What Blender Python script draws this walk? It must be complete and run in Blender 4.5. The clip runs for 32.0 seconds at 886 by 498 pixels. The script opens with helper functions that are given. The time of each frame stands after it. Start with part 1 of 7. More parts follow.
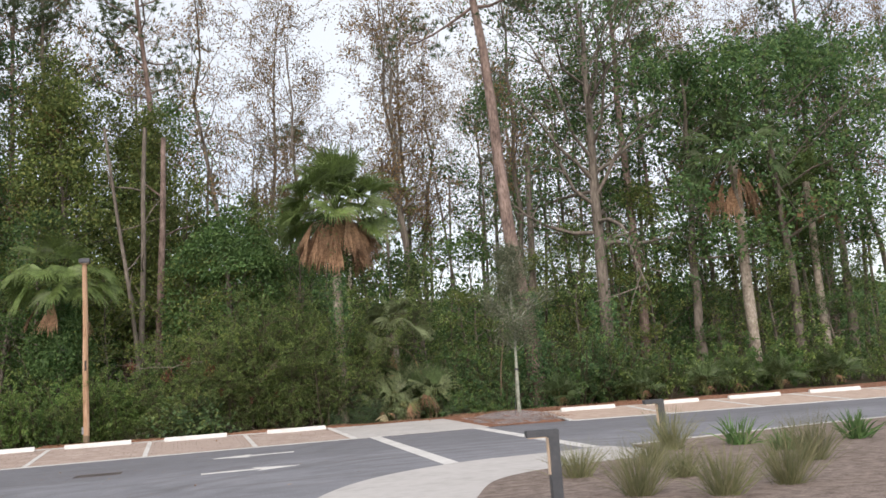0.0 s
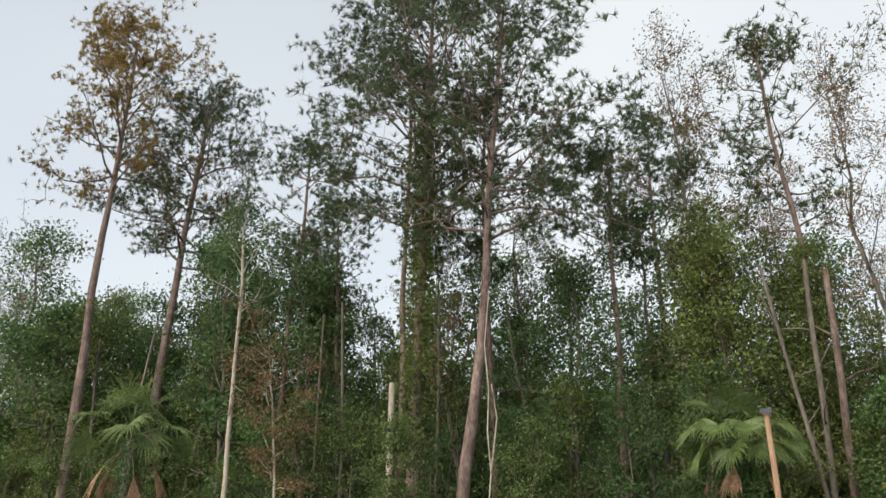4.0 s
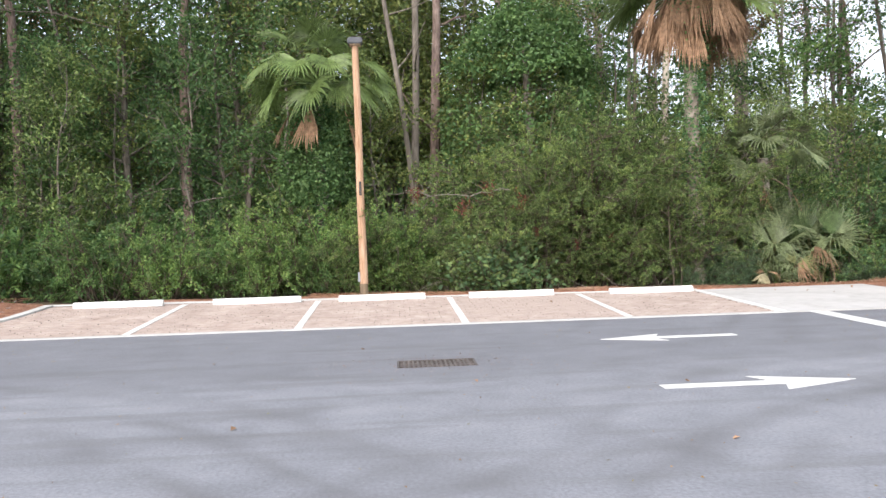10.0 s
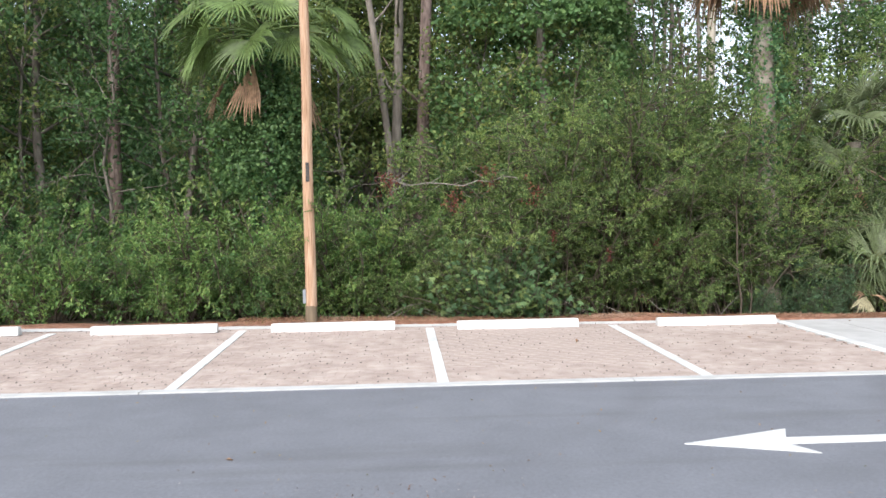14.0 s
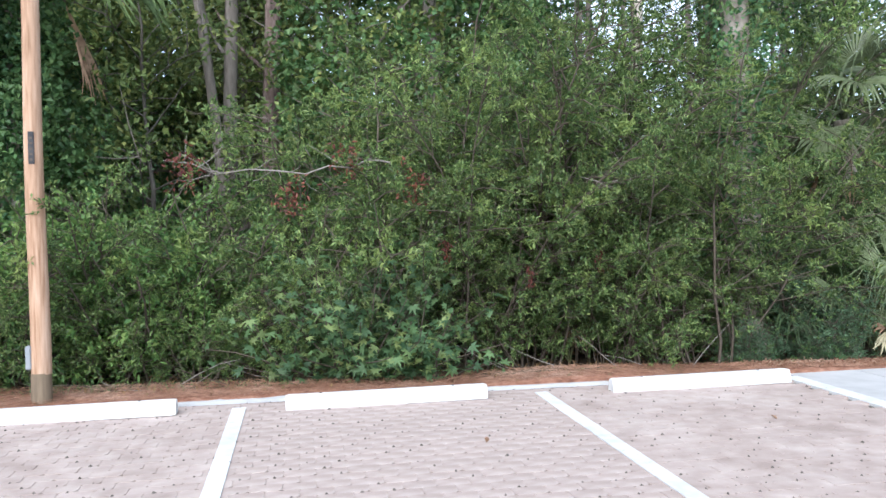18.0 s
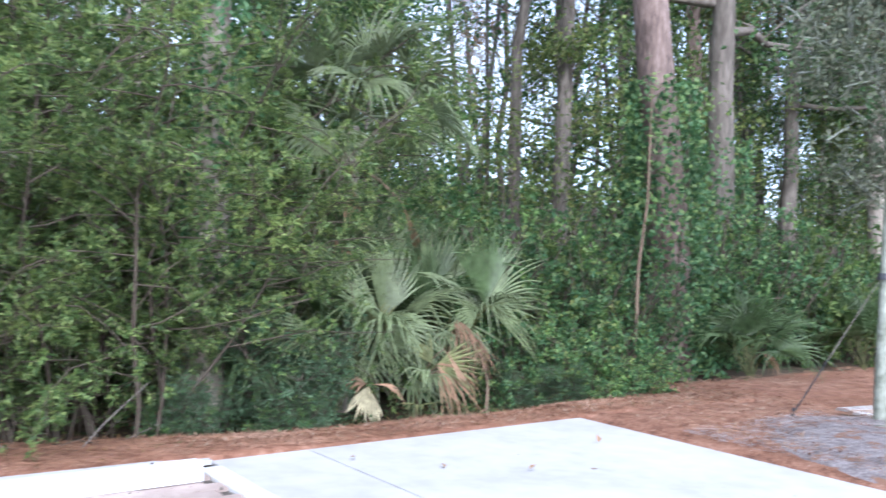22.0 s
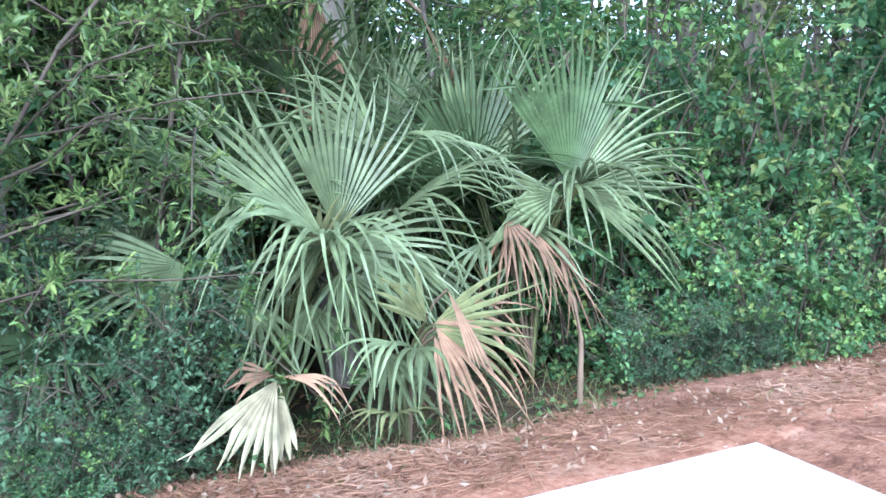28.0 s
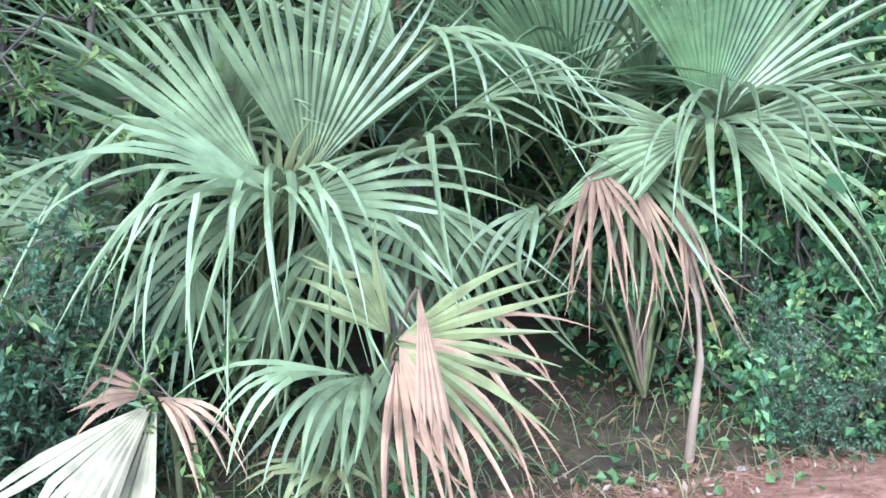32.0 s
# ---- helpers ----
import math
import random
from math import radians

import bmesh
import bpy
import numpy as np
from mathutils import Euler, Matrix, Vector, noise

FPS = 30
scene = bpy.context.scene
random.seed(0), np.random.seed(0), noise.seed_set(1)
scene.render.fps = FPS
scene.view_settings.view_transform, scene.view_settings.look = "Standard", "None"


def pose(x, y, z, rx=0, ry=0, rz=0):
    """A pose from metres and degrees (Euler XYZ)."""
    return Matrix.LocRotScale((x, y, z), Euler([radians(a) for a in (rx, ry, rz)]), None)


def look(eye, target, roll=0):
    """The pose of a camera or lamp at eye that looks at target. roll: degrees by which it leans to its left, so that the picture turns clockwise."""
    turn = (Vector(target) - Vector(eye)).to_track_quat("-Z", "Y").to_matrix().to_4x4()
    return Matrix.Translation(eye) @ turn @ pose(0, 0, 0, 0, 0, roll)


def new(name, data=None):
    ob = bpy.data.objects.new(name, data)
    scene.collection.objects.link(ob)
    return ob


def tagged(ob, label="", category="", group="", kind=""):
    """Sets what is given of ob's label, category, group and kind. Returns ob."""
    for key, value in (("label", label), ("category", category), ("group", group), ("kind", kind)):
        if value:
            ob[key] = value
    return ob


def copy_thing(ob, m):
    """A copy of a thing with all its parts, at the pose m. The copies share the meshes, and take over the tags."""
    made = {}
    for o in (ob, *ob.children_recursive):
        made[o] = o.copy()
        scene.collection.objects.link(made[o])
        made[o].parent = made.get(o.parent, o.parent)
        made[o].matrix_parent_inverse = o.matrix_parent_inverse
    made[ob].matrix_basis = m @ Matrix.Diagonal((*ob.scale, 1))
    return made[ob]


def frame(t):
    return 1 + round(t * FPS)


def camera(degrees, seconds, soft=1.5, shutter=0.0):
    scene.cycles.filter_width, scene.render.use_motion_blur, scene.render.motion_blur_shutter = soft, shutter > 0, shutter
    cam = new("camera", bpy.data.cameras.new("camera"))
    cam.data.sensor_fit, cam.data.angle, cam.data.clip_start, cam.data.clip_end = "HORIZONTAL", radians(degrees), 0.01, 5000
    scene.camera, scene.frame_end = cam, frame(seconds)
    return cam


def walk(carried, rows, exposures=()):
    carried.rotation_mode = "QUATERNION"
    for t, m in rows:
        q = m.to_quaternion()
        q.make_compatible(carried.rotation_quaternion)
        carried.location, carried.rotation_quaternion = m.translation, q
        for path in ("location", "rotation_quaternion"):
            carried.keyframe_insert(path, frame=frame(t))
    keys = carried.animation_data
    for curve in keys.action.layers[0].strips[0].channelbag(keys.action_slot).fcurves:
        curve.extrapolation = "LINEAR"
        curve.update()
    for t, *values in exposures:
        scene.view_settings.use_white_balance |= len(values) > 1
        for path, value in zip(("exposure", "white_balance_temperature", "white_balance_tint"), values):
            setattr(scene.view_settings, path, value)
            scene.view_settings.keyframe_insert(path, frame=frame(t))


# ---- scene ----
# Plan: x runs along the parking row, y from the asphalt's edge (0) into the woods, z up.
cam = camera(55.3, 32.0, shutter=0.3)
METRES, EYE, TURN, BACK = 31.0, 1.5, -17.5, -23.2
ROWS = [
    (0.0, 0.0, 0.0, 0.0, 0.58, 8.61, 3.85),
    (0.5, -0.0162, 0.0151, 0.0, 2.01, 7.56, 3.53),
    (1.0, -0.0328, 0.0283, -0.0007, 6.19, 7.42, 4.08),
    (1.5, -0.0468, 0.0458, -0.0003, 9.98, 7.17, 3.46),
    (2.0, -0.0581, 0.0597, -0.0012, 15.45, 7.38, 2.99),
    (2.5, -0.069, 0.0748, -0.0008, 25.14, 8.51, 0.26),
    (3.0, -0.0771, 0.0831, 0.0029, 33.14, 12.81, 0.52),
    (3.5, -0.0832, 0.0862, 0.0076, 39.95, 22.26, 0.54),
    (5.5, -0.0892, 0.105, 0.0002, 41.93, 11.59, 1.44),
    (6.0, -0.095, 0.116, -0.0007, 41.34, 9.18, 2.15),
    (6.5, -0.0988, 0.1325, -0.0019, 34.85, 5.18, 2.16),
    (7.0, -0.1045, 0.1519, -0.001, 19.89, -0.13, 1.59),
    (7.5, -0.1089, 0.1731, -0.0019, 13.66, -2.19, 1.32),
    (8.0, -0.1178, 0.191, -0.0016, 11.39, -2.55, 0.31),
    (8.5, -0.1279, 0.2104, -0.0023, 11.89, -2.81, 0.89),
    (9.0, -0.139, 0.2279, -0.002, 12.27, -2.33, 0.44),
    (9.5, -0.1483, 0.2481, -0.0025, 13.5, -1.15, 1.03),
    (10.0, -0.1566, 0.2668, -0.0019, 14.05, -0.78, 1.76),
    (10.5, -0.1642, 0.288, -0.0018, 15.8, -0.53, 2.09),
    (11.0, -0.17, 0.3089, -0.001, 16.37, 0.01, 0.22),
    (11.5, -0.1739, 0.3306, -0.0009, 16.34, -0.6, 0.76),
    (12.0, -0.1758, 0.3524, -0.001, 17.05, -2.83, 0.54),
    (12.5, -0.1766, 0.3743, -0.0013, 14.81, -3.79, 1.37),
    (13.0, -0.1783, 0.3962, -0.0012, 14.16, -3.61, 0.99),
    (13.5, -0.181, 0.4175, -0.0005, 14.52, -2.22, 0.6),
    (15.5, -0.1965, 0.4974, 0.0003, 14.91, 1.88, 3.3),
    (16.0, -0.1992, 0.5188, 0.0012, 14.57, 2.11, 3.07),
    (16.5, -0.2016, 0.5406, 0.0002, 12.36, 1.54, 2.81),
    (17.0, -0.2022, 0.5618, -0.0008, 11.75, 1.46, 2.71),
    (17.5, -0.202, 0.5827, -0.0011, 7.98, 0.12, 1.74),
    (18.0, -0.2023, 0.6001, -0.0003, 7.89, 0.2, 1.77),
    (18.5, -0.2024, 0.6168, -0.0004, 8.09, 0.35, 1.85),
    (19.0, -0.2003, 0.63, -0.0003, 8.62, 0.89, 2.18),
    (19.5, -0.1966, 0.642, 0.0013, 10.6, 2.83, 1.85),
    (20.0, -0.192, 0.6552, 0.0021, 11.4, 4.94, 1.46),
    (20.5, -0.1842, 0.6693, 0.0006, 7.01, 4.9, 1.28),
    (21.0, -0.173, 0.6809, 0.0, -2.78, 1.4, -1.5),
    (21.5, -0.1616, 0.691, 0.0001, -13.11, 0.87, -1.83),
    (22.0, -0.1493, 0.6982, -0.0002, -20.88, 1.58, -1.95),
    (22.5, -0.1395, 0.7052, 0.0012, -27.88, 2.07, -1.13),
    (23.0, -0.1324, 0.7138, 0.0015, -28.68, 2.0, -0.57),
    (23.5, -0.1257, 0.7216, 0.0009, -28.64, 1.94, 0.15),
    (24.0, -0.1172, 0.7295, 0.0008, -25.16, 0.65, 2.09),
    (24.5, -0.1106, 0.7386, -0.0002, -22.43, -0.95, 2.84),
    (25.0, -0.1033, 0.7515, -0.0001, -19.25, -2.37, 2.31),
    (25.5, -0.0942, 0.7653, -0.0005, -15.93, -3.55, 0.88),
    (26.0, -0.0879, 0.7803, -0.0012, -13.33, -5.08, 0.68),
    (26.5, -0.0818, 0.7935, -0.0008, -11.51, -5.98, 1.74),
    (28.5, -0.0591, 0.8411, -0.0066, -5.43, -6.19, 2.55),
    (29.0, -0.0538, 0.8511, -0.007, -3.83, -6.32, 2.58),
    (29.5, -0.0474, 0.8604, -0.0069, -1.3, -5.77, 3.05),
    (30.0, -0.0415, 0.8685, -0.0063, 3.6, -6.08, 1.76),
    (30.5, -0.0385, 0.8754, -0.0066, 7.04, -6.91, 1.33),
    (31.0, -0.0362, 0.8799, -0.0066, 8.89, -7.69, 1.7),
    (31.5, -0.0337, 0.8817, -0.0065, 10.55, -8.96, 1.57),
    (32.0, -0.0329, 0.882, -0.0066, 10.32, -11.09, 1.39),
]
EXPOSURES = [(0.0, 0.7, 7000, 15), (1.0, 0.92, 6900, 15), (2.5, 0.9, 7000, 14), (3.1, 1.0, 7000, 13), (3.4, 0.75, 6800, 11), (3.5, 0.6, 6800, 10), (5.5, 0.85, 9200, 13), (6.0, 1.1, 9200, 13), (7.0, 1.34, 6650, 13), (9.0, 1.42, 6650, 13), (13.0, 1.28, 6450, 11), (16.0, 1.47, 6050, 10), (17.0, 1.44, 5850, 10), (18.0, 1.38, 5700, 10), (19.0, 1.64, 5600, 10), (19.5, 1.95, 5500, 10), (20.0, 2.85, 5300, 25), (20.6, 2.7, 5300, 22), (21.5, 1.95, 5400, 16), (22.0, 1.64, 5450, 15), (24.0, 1.66, 5850, 12), (26.0, 1.5, 5700, 11), (29.0, 2.45, 4700, 9), (30.5, 2.43, 4800, 10), (32.0, 2.47, 4800, 11)]
walk(cam, [(t, pose(0, BACK, EYE, 0, 0, TURN) @ pose(METRES * x, METRES * y, METRES * z, 90 + pitch, roll, yaw)) for t, x, y, z, yaw, pitch, roll in ROWS], EXPOSURES)

# ---- light: a pale evening sky and a low, soft sun from behind on the walker's left ----
SUN_EL, SUN_AZ = 37.0, 205.0
world = bpy.data.worlds.new("sky")
scene.world = world
world.use_nodes = True
wn, wl = world.node_tree.nodes, world.node_tree.links
wn.clear()
w_out, w_bg = wn.new("ShaderNodeOutputWorld"), wn.new("ShaderNodeBackground")
w_sky = wn.new("ShaderNodeTexSky")
w_sky.sky_type, w_sky.sun_disc = "NISHITA", False
w_sky.sun_elevation, w_sky.sun_rotation = radians(SUN_EL), radians(SUN_AZ)
w_sky.air_density, w_sky.dust_density, w_sky.ozone_density = 1.0, 1.2, 1.5
w_tc, w_noise, w_ramp, w_mix = wn.new("ShaderNodeTexCoord"), wn.new("ShaderNodeTexNoise"), wn.new("ShaderNodeValToRGB"), wn.new("ShaderNodeMix")
w_noise.inputs["Scale"].default_value, w_noise.inputs["Detail"].default_value = 1.1, 2.5
w_ramp.color_ramp.elements[0].position, w_ramp.color_ramp.elements[1].position = 0.44, 0.72
w_ramp.color_ramp.elements[0].color = (0.55, 0.55, 0.55, 1)
w_ramp.color_ramp.elements[1].color = (0.85, 0.85, 0.85, 1)
w_mix.data_type = "RGBA"
w_mix.inputs["B"].default_value = (5.15, 5.65, 6.1, 1)
wl.new(w_tc.outputs["Generated"], w_noise.inputs["Vector"])
wl.new(w_noise.outputs["Fac"], w_ramp.inputs["Fac"])
wl.new(w_ramp.outputs["Color"], w_mix.inputs["Factor"])
wl.new(w_sky.outputs["Color"], w_mix.inputs["A"])
wl.new(w_mix.outputs["Result"], w_bg.inputs["Color"])
wl.new(w_bg.outputs["Background"], w_out.inputs["Surface"])
w_bg.inputs["Strength"].default_value = 0.125
sun_data = bpy.data.lights.new("sun", "SUN")
sun_data.energy, sun_data.angle, sun_data.color = 2.1, radians(60), (1.0, 0.93, 0.85)
sun = new("sun", sun_data)
sun.matrix_world = look((math.sin(radians(SUN_AZ)) * 50, math.cos(radians(SUN_AZ)) * 50, 50 * math.tan(radians(SUN_EL))), (0, 0, 0))

# ---- materials ----


def material(name, colours, scale=4.0, rough=0.85, bump=0.0, bump_scale=None, metal=0.0, stretch=(1, 1, 1), spots=None, island=0.0, detail=6.0, spec=0.3):
    """Noise-mottled surface. colours: dark to light. spots: (colour, scale, threshold). island: brightness spread from piece to piece."""
    m = bpy.data.materials.new(name)
    m.use_nodes = True
    n, l = m.node_tree.nodes, m.node_tree.links
    b = n["Principled BSDF"]
    b.inputs["Roughness"].default_value, b.inputs["Metallic"].default_value = rough, metal
    b.inputs["Specular IOR Level"].default_value = spec
    tc, mp = n.new("ShaderNodeTexCoord"), n.new("ShaderNodeMapping")
    mp.inputs["Scale"].default_value = stretch
    l.new(tc.outputs["Object"], mp.inputs["Vector"])
    big, fine = n.new("ShaderNodeTexNoise"), n.new("ShaderNodeTexNoise")
    big.inputs["Scale"].default_value, big.inputs["Detail"].default_value = scale * 0.22, 4.0
    fine.inputs["Scale"].default_value, fine.inputs["Detail"].default_value = scale, detail
    l.new(mp.outputs["Vector"], big.inputs["Vector"])
    l.new(mp.outputs["Vector"], fine.inputs["Vector"])
    mix = n.new("ShaderNodeMath")
    mix.operation = "MULTIPLY_ADD"
    mix.inputs[1].default_value = 0.5
    half = n.new("ShaderNodeMath")
    half.operation = "MULTIPLY"
    half.inputs[1].default_value = 0.5
    l.new(fine.outputs["Fac"], mix.inputs[0])
    l.new(big.outputs["Fac"], half.inputs[0])
    l.new(half.outputs[0], mix.inputs[2])
    ramp = n.new("ShaderNodeValToRGB")
    el = ramp.color_ramp.elements
    while len(el) < len(colours):
        el.new(0.5)
    for i, c in enumerate(colours):
        el[i].position = 0.34 + 0.32 * i / max(1, len(colours) - 1)
        el[i].color = (*c, 1)
    l.new(mix.outputs[0], ramp.inputs["Fac"])
    out = ramp.outputs["Color"]
    if spots:
        sn, sr, sm = n.new("ShaderNodeTexNoise"), n.new("ShaderNodeValToRGB"), n.new("ShaderNodeMix")
        sn.inputs["Scale"].default_value, sn.inputs["Detail"].default_value = spots[1], 3.0
        sr.color_ramp.elements[0].position, sr.color_ramp.elements[1].position = spots[2], spots[2] + 0.06
        sm.data_type = "RGBA"
        sm.inputs["B"].default_value = (*spots[0], 1)
        l.new(mp.outputs["Vector"], sn.inputs["Vector"])
        l.new(sn.outputs["Fac"], sr.inputs["Fac"])
        l.new(sr.outputs["Color"], sm.inputs["Factor"])
        l.new(out, sm.inputs["A"])
        out = sm.outputs["Result"]
    if island:
        oi, geo, add, mr, hs = n.new("ShaderNodeObjectInfo"), n.new("ShaderNodeNewGeometry"), n.new("ShaderNodeMath"), n.new("ShaderNodeMapRange"), n.new("ShaderNodeHueSaturation")
        add.operation = "ADD"
        fr = n.new("ShaderNodeMath")
        fr.operation = "FRACT"
        l.new(oi.outputs["Random"], add.inputs[0])
        l.new(geo.outputs["Random Per Island"], add.inputs[1])
        l.new(add.outputs[0], fr.inputs[0])
        mr.inputs["To Min"].default_value, mr.inputs["To Max"].default_value = 1 - island, 1 + island
        l.new(fr.outputs[0], mr.inputs["Value"])
        l.new(mr.outputs["Result"], hs.inputs["Value"])
        l.new(out, hs.inputs["Color"])
        out = hs.outputs["Color"]
    l.new(out, b.inputs["Base Color"])
    if bump:
        bn, bt = n.new("ShaderNodeBump"), n.new("ShaderNodeTexNoise")
        bt.inputs["Scale"].default_value, bt.inputs["Detail"].default_value = bump_scale or scale * 3, 5.0
        bn.inputs["Strength"].default_value, bn.inputs["Distance"].default_value = bump, 0.02
        l.new(mp.outputs["Vector"], bt.inputs["Vector"])
        l.new(bt.outputs["Fac"], bn.inputs["Height"])
        l.new(bn.outputs["Normal"], b.inputs["Normal"])
    return m


def leaf_material(name, colours, rough=0.5, through_light=0.35, tree_spread=0.18, fine=0.0):
    """Foliage: each leaf takes a colour of the range, each plant a brightness of its own; light passes through."""
    m = bpy.data.materials.new(name)
    m.use_nodes = True
    n, l = m.node_tree.nodes, m.node_tree.links
    b, out = n["Principled BSDF"], n["Material Output"]
    geo, oi, ramp, hs, mr = n.new("ShaderNodeNewGeometry"), n.new("ShaderNodeObjectInfo"), n.new("ShaderNodeValToRGB"), n.new("ShaderNodeHueSaturation"), n.new("ShaderNodeMapRange")
    el = ramp.color_ramp.elements
    while len(el) < len(colours):
        el.new(0.5)
    for i, c in enumerate(colours):
        el[i].position = i / max(1, len(colours) - 1)
        el[i].color = (*c, 1)
    l.new(geo.outputs["Random Per Island"], ramp.inputs["Fac"])
    mr.inputs["To Min"].default_value, mr.inputs["To Max"].default_value = 1 - tree_spread, 1 + tree_spread
    l.new(oi.outputs["Random"], mr.inputs["Value"])
    l.new(mr.outputs["Result"], hs.inputs["Value"])
    l.new(ramp.outputs["Color"], hs.inputs["Color"])
    tc, patch, pr, mul = n.new("ShaderNodeTexCoord"), n.new("ShaderNodeTexNoise"), n.new("ShaderNodeMapRange"), n.new("ShaderNodeHueSaturation")
    patch.inputs["Scale"].default_value = 1.3
    l.new(tc.outputs["Object"], patch.inputs["Vector"])
    pr.inputs["From Min"].default_value, pr.inputs["From Max"].default_value = 0.3, 0.7
    pr.inputs["To Min"].default_value, pr.inputs["To Max"].default_value = 0.75, 1.3
    l.new(patch.outputs["Fac"], pr.inputs["Value"])
    l.new(pr.outputs["Result"], mul.inputs["Value"])
    l.new(hs.outputs["Color"], mul.inputs["Color"])
    if fine:
        patch.inputs["Scale"].default_value, patch.inputs["Detail"].default_value = fine, 3.0
        pr.inputs["To Min"].default_value, pr.inputs["To Max"].default_value = 0.65, 1.4
    b.inputs["Roughness"].default_value = rough
    b.inputs["Specular IOR Level"].default_value = 0.35
    l.new(mul.outputs["Color"], b.inputs["Base Color"])
    tr, mix = n.new("ShaderNodeBsdfTranslucent"), n.new("ShaderNodeMixShader")
    mix.inputs["Fac"].default_value = through_light
    l.new(mul.outputs["Color"], tr.inputs["Color"])
    l.new(b.outputs["BSDF"], mix.inputs[1])
    l.new(tr.outputs["BSDF"], mix.inputs[2])
    l.new(mix.outputs["Shader"], out.inputs["Surface"])
    return m


# turning points with the radius, width and strength of their tyre bands
SWEEPS = ((-9.0, -12.5, ((5.0, 0.2, 0.6), (5.7, 0.22, 0.8), (6.7, 0.35, 1.0), (7.5, 0.2, 0.7), (8.2, 0.3, 0.6), (9.6, 0.25, 0.4))),
          (5.0, -13.0, ((5.6, 0.2, 0.4), (6.3, 0.25, 0.55), (7.0, 0.3, 0.7), (7.9, 0.2, 0.4), (8.6, 0.3, 0.45))),
          (-6.5, 3.5, ((8.6, 0.3, 0.4), (10.6, 0.3, 0.6), (11.6, 0.4, 0.5), (13.3, 0.3, 0.5))))


def asphalt_material():
    """Worn grey asphalt: speckle, lighter wear, dark drifting stains and curved tyre marks."""
    m = material("asphalt", [(0.16, 0.166, 0.186), (0.194, 0.201, 0.225), (0.225, 0.232, 0.258)], scale=2.2, rough=0.8, bump=0.3, bump_scale=130, spots=((0.36, 0.36, 0.36), 38.0, 0.71), detail=9.0)
    n, l = m.node_tree.nodes, m.node_tree.links
    b = n["Principled BSDF"]
    base = b.inputs["Base Color"].links[0].from_socket
    tc = n.new("ShaderNodeTexCoord")
    # grit of the stones in the surface
    grit, gmr, ghs = n.new("ShaderNodeTexNoise"), n.new("ShaderNodeMapRange"), n.new("ShaderNodeHueSaturation")
    grit.inputs["Scale"].default_value, grit.inputs["Detail"].default_value, grit.inputs["Roughness"].default_value = 34.0, 6.0, 0.75
    l.new(tc.outputs["Object"], grit.inputs["Vector"])
    gmr.inputs["From Min"].default_value, gmr.inputs["From Max"].default_value = 0.3, 0.7
    gmr.inputs["To Min"].default_value, gmr.inputs["To Max"].default_value = 0.72, 1.3
    l.new(grit.outputs["Fac"], gmr.inputs["Value"])
    l.new(gmr.outputs["Result"], ghs.inputs["Value"])
    l.new(base, ghs.inputs["Color"])
    base = ghs.outputs["Color"]
    # tyre bands swung round a few turning points, broken up by noise
    prev = base
    for cx, cy, bands in SWEEPS:
        mp, ln, nz, wob, add, mr, ramp, mul, mix = n.new("ShaderNodeMapping"), n.new("ShaderNodeVectorMath"), n.new("ShaderNodeTexNoise"), n.new("ShaderNodeTexNoise"), n.new("ShaderNodeMath"), n.new("ShaderNodeMapRange"), n.new("ShaderNodeValToRGB"), n.new("ShaderNodeMath"), n.new("ShaderNodeMix")
        mp.inputs["Location"].default_value = (-cx, -cy, 0)
        l.new(tc.outputs["Object"], mp.inputs["Vector"])
        ln.operation = "LENGTH"
        l.new(mp.outputs["Vector"], ln.inputs[0])
        wob.inputs["Scale"].default_value = 0.35
        l.new(mp.outputs["Vector"], wob.inputs["Vector"])
        add.operation = "MULTIPLY_ADD"
        add.inputs[1].default_value = 1.1
        l.new(wob.outputs["Fac"], add.inputs[0])
        l.new(ln.outputs["Value"], add.inputs[2])
        mr.inputs["From Max"].default_value = 16.0
        l.new(add.outputs[0], mr.inputs["Value"])
        el = ramp.color_ramp.elements
        el[0].color, el[1].color = (0, 0, 0, 1), (0, 0, 0, 1)
        for r0, w, v in bands:
            for r1, c in ((r0 + 0.55 - w, 0.0), (r0 + 0.55, v), (r0 + 0.55 + w * 0.8, 0.0)):
                e = el.new(r1 / 16.0)
                e.color = (c, c, c, 1)
        l.new(mr.outputs["Result"], ramp.inputs["Fac"])
        nz.inputs["Scale"].default_value, nz.inputs["Detail"].default_value = 0.4, 5.0
        l.new(tc.outputs["Object"], nz.inputs["Vector"])
        cut = n.new("ShaderNodeMapRange")
        cut.inputs["From Min"].default_value, cut.inputs["From Max"].default_value, cut.inputs["To Max"].default_value = 0.38, 0.6, 0.75
        l.new(nz.outputs["Fac"], cut.inputs["Value"])
        mul.operation = "MULTIPLY"
        l.new(ramp.outputs["Color"], mul.inputs[0])
        l.new(cut.outputs["Result"], mul.inputs[1])
        mix.data_type = "RGBA"
        mix.inputs["B"].default_value = (0.105, 0.105, 0.112, 1)
        l.new(mul.outputs[0], mix.inputs["Factor"])
        l.new(prev, mix.inputs["A"])
        prev = mix.outputs["Result"]
    # long streaks along the lane next to the bays
    mp, nz, cut, mix = n.new("ShaderNodeMapping"), n.new("ShaderNodeTexNoise"), n.new("ShaderNodeMapRange"), n.new("ShaderNodeMix")
    mp.inputs["Scale"].default_value = (0.22, 2.2, 1)
    l.new(tc.outputs["Object"], mp.inputs["Vector"])
    nz.inputs["Scale"].default_value, nz.inputs["Detail"].default_value = 1.0, 9.0
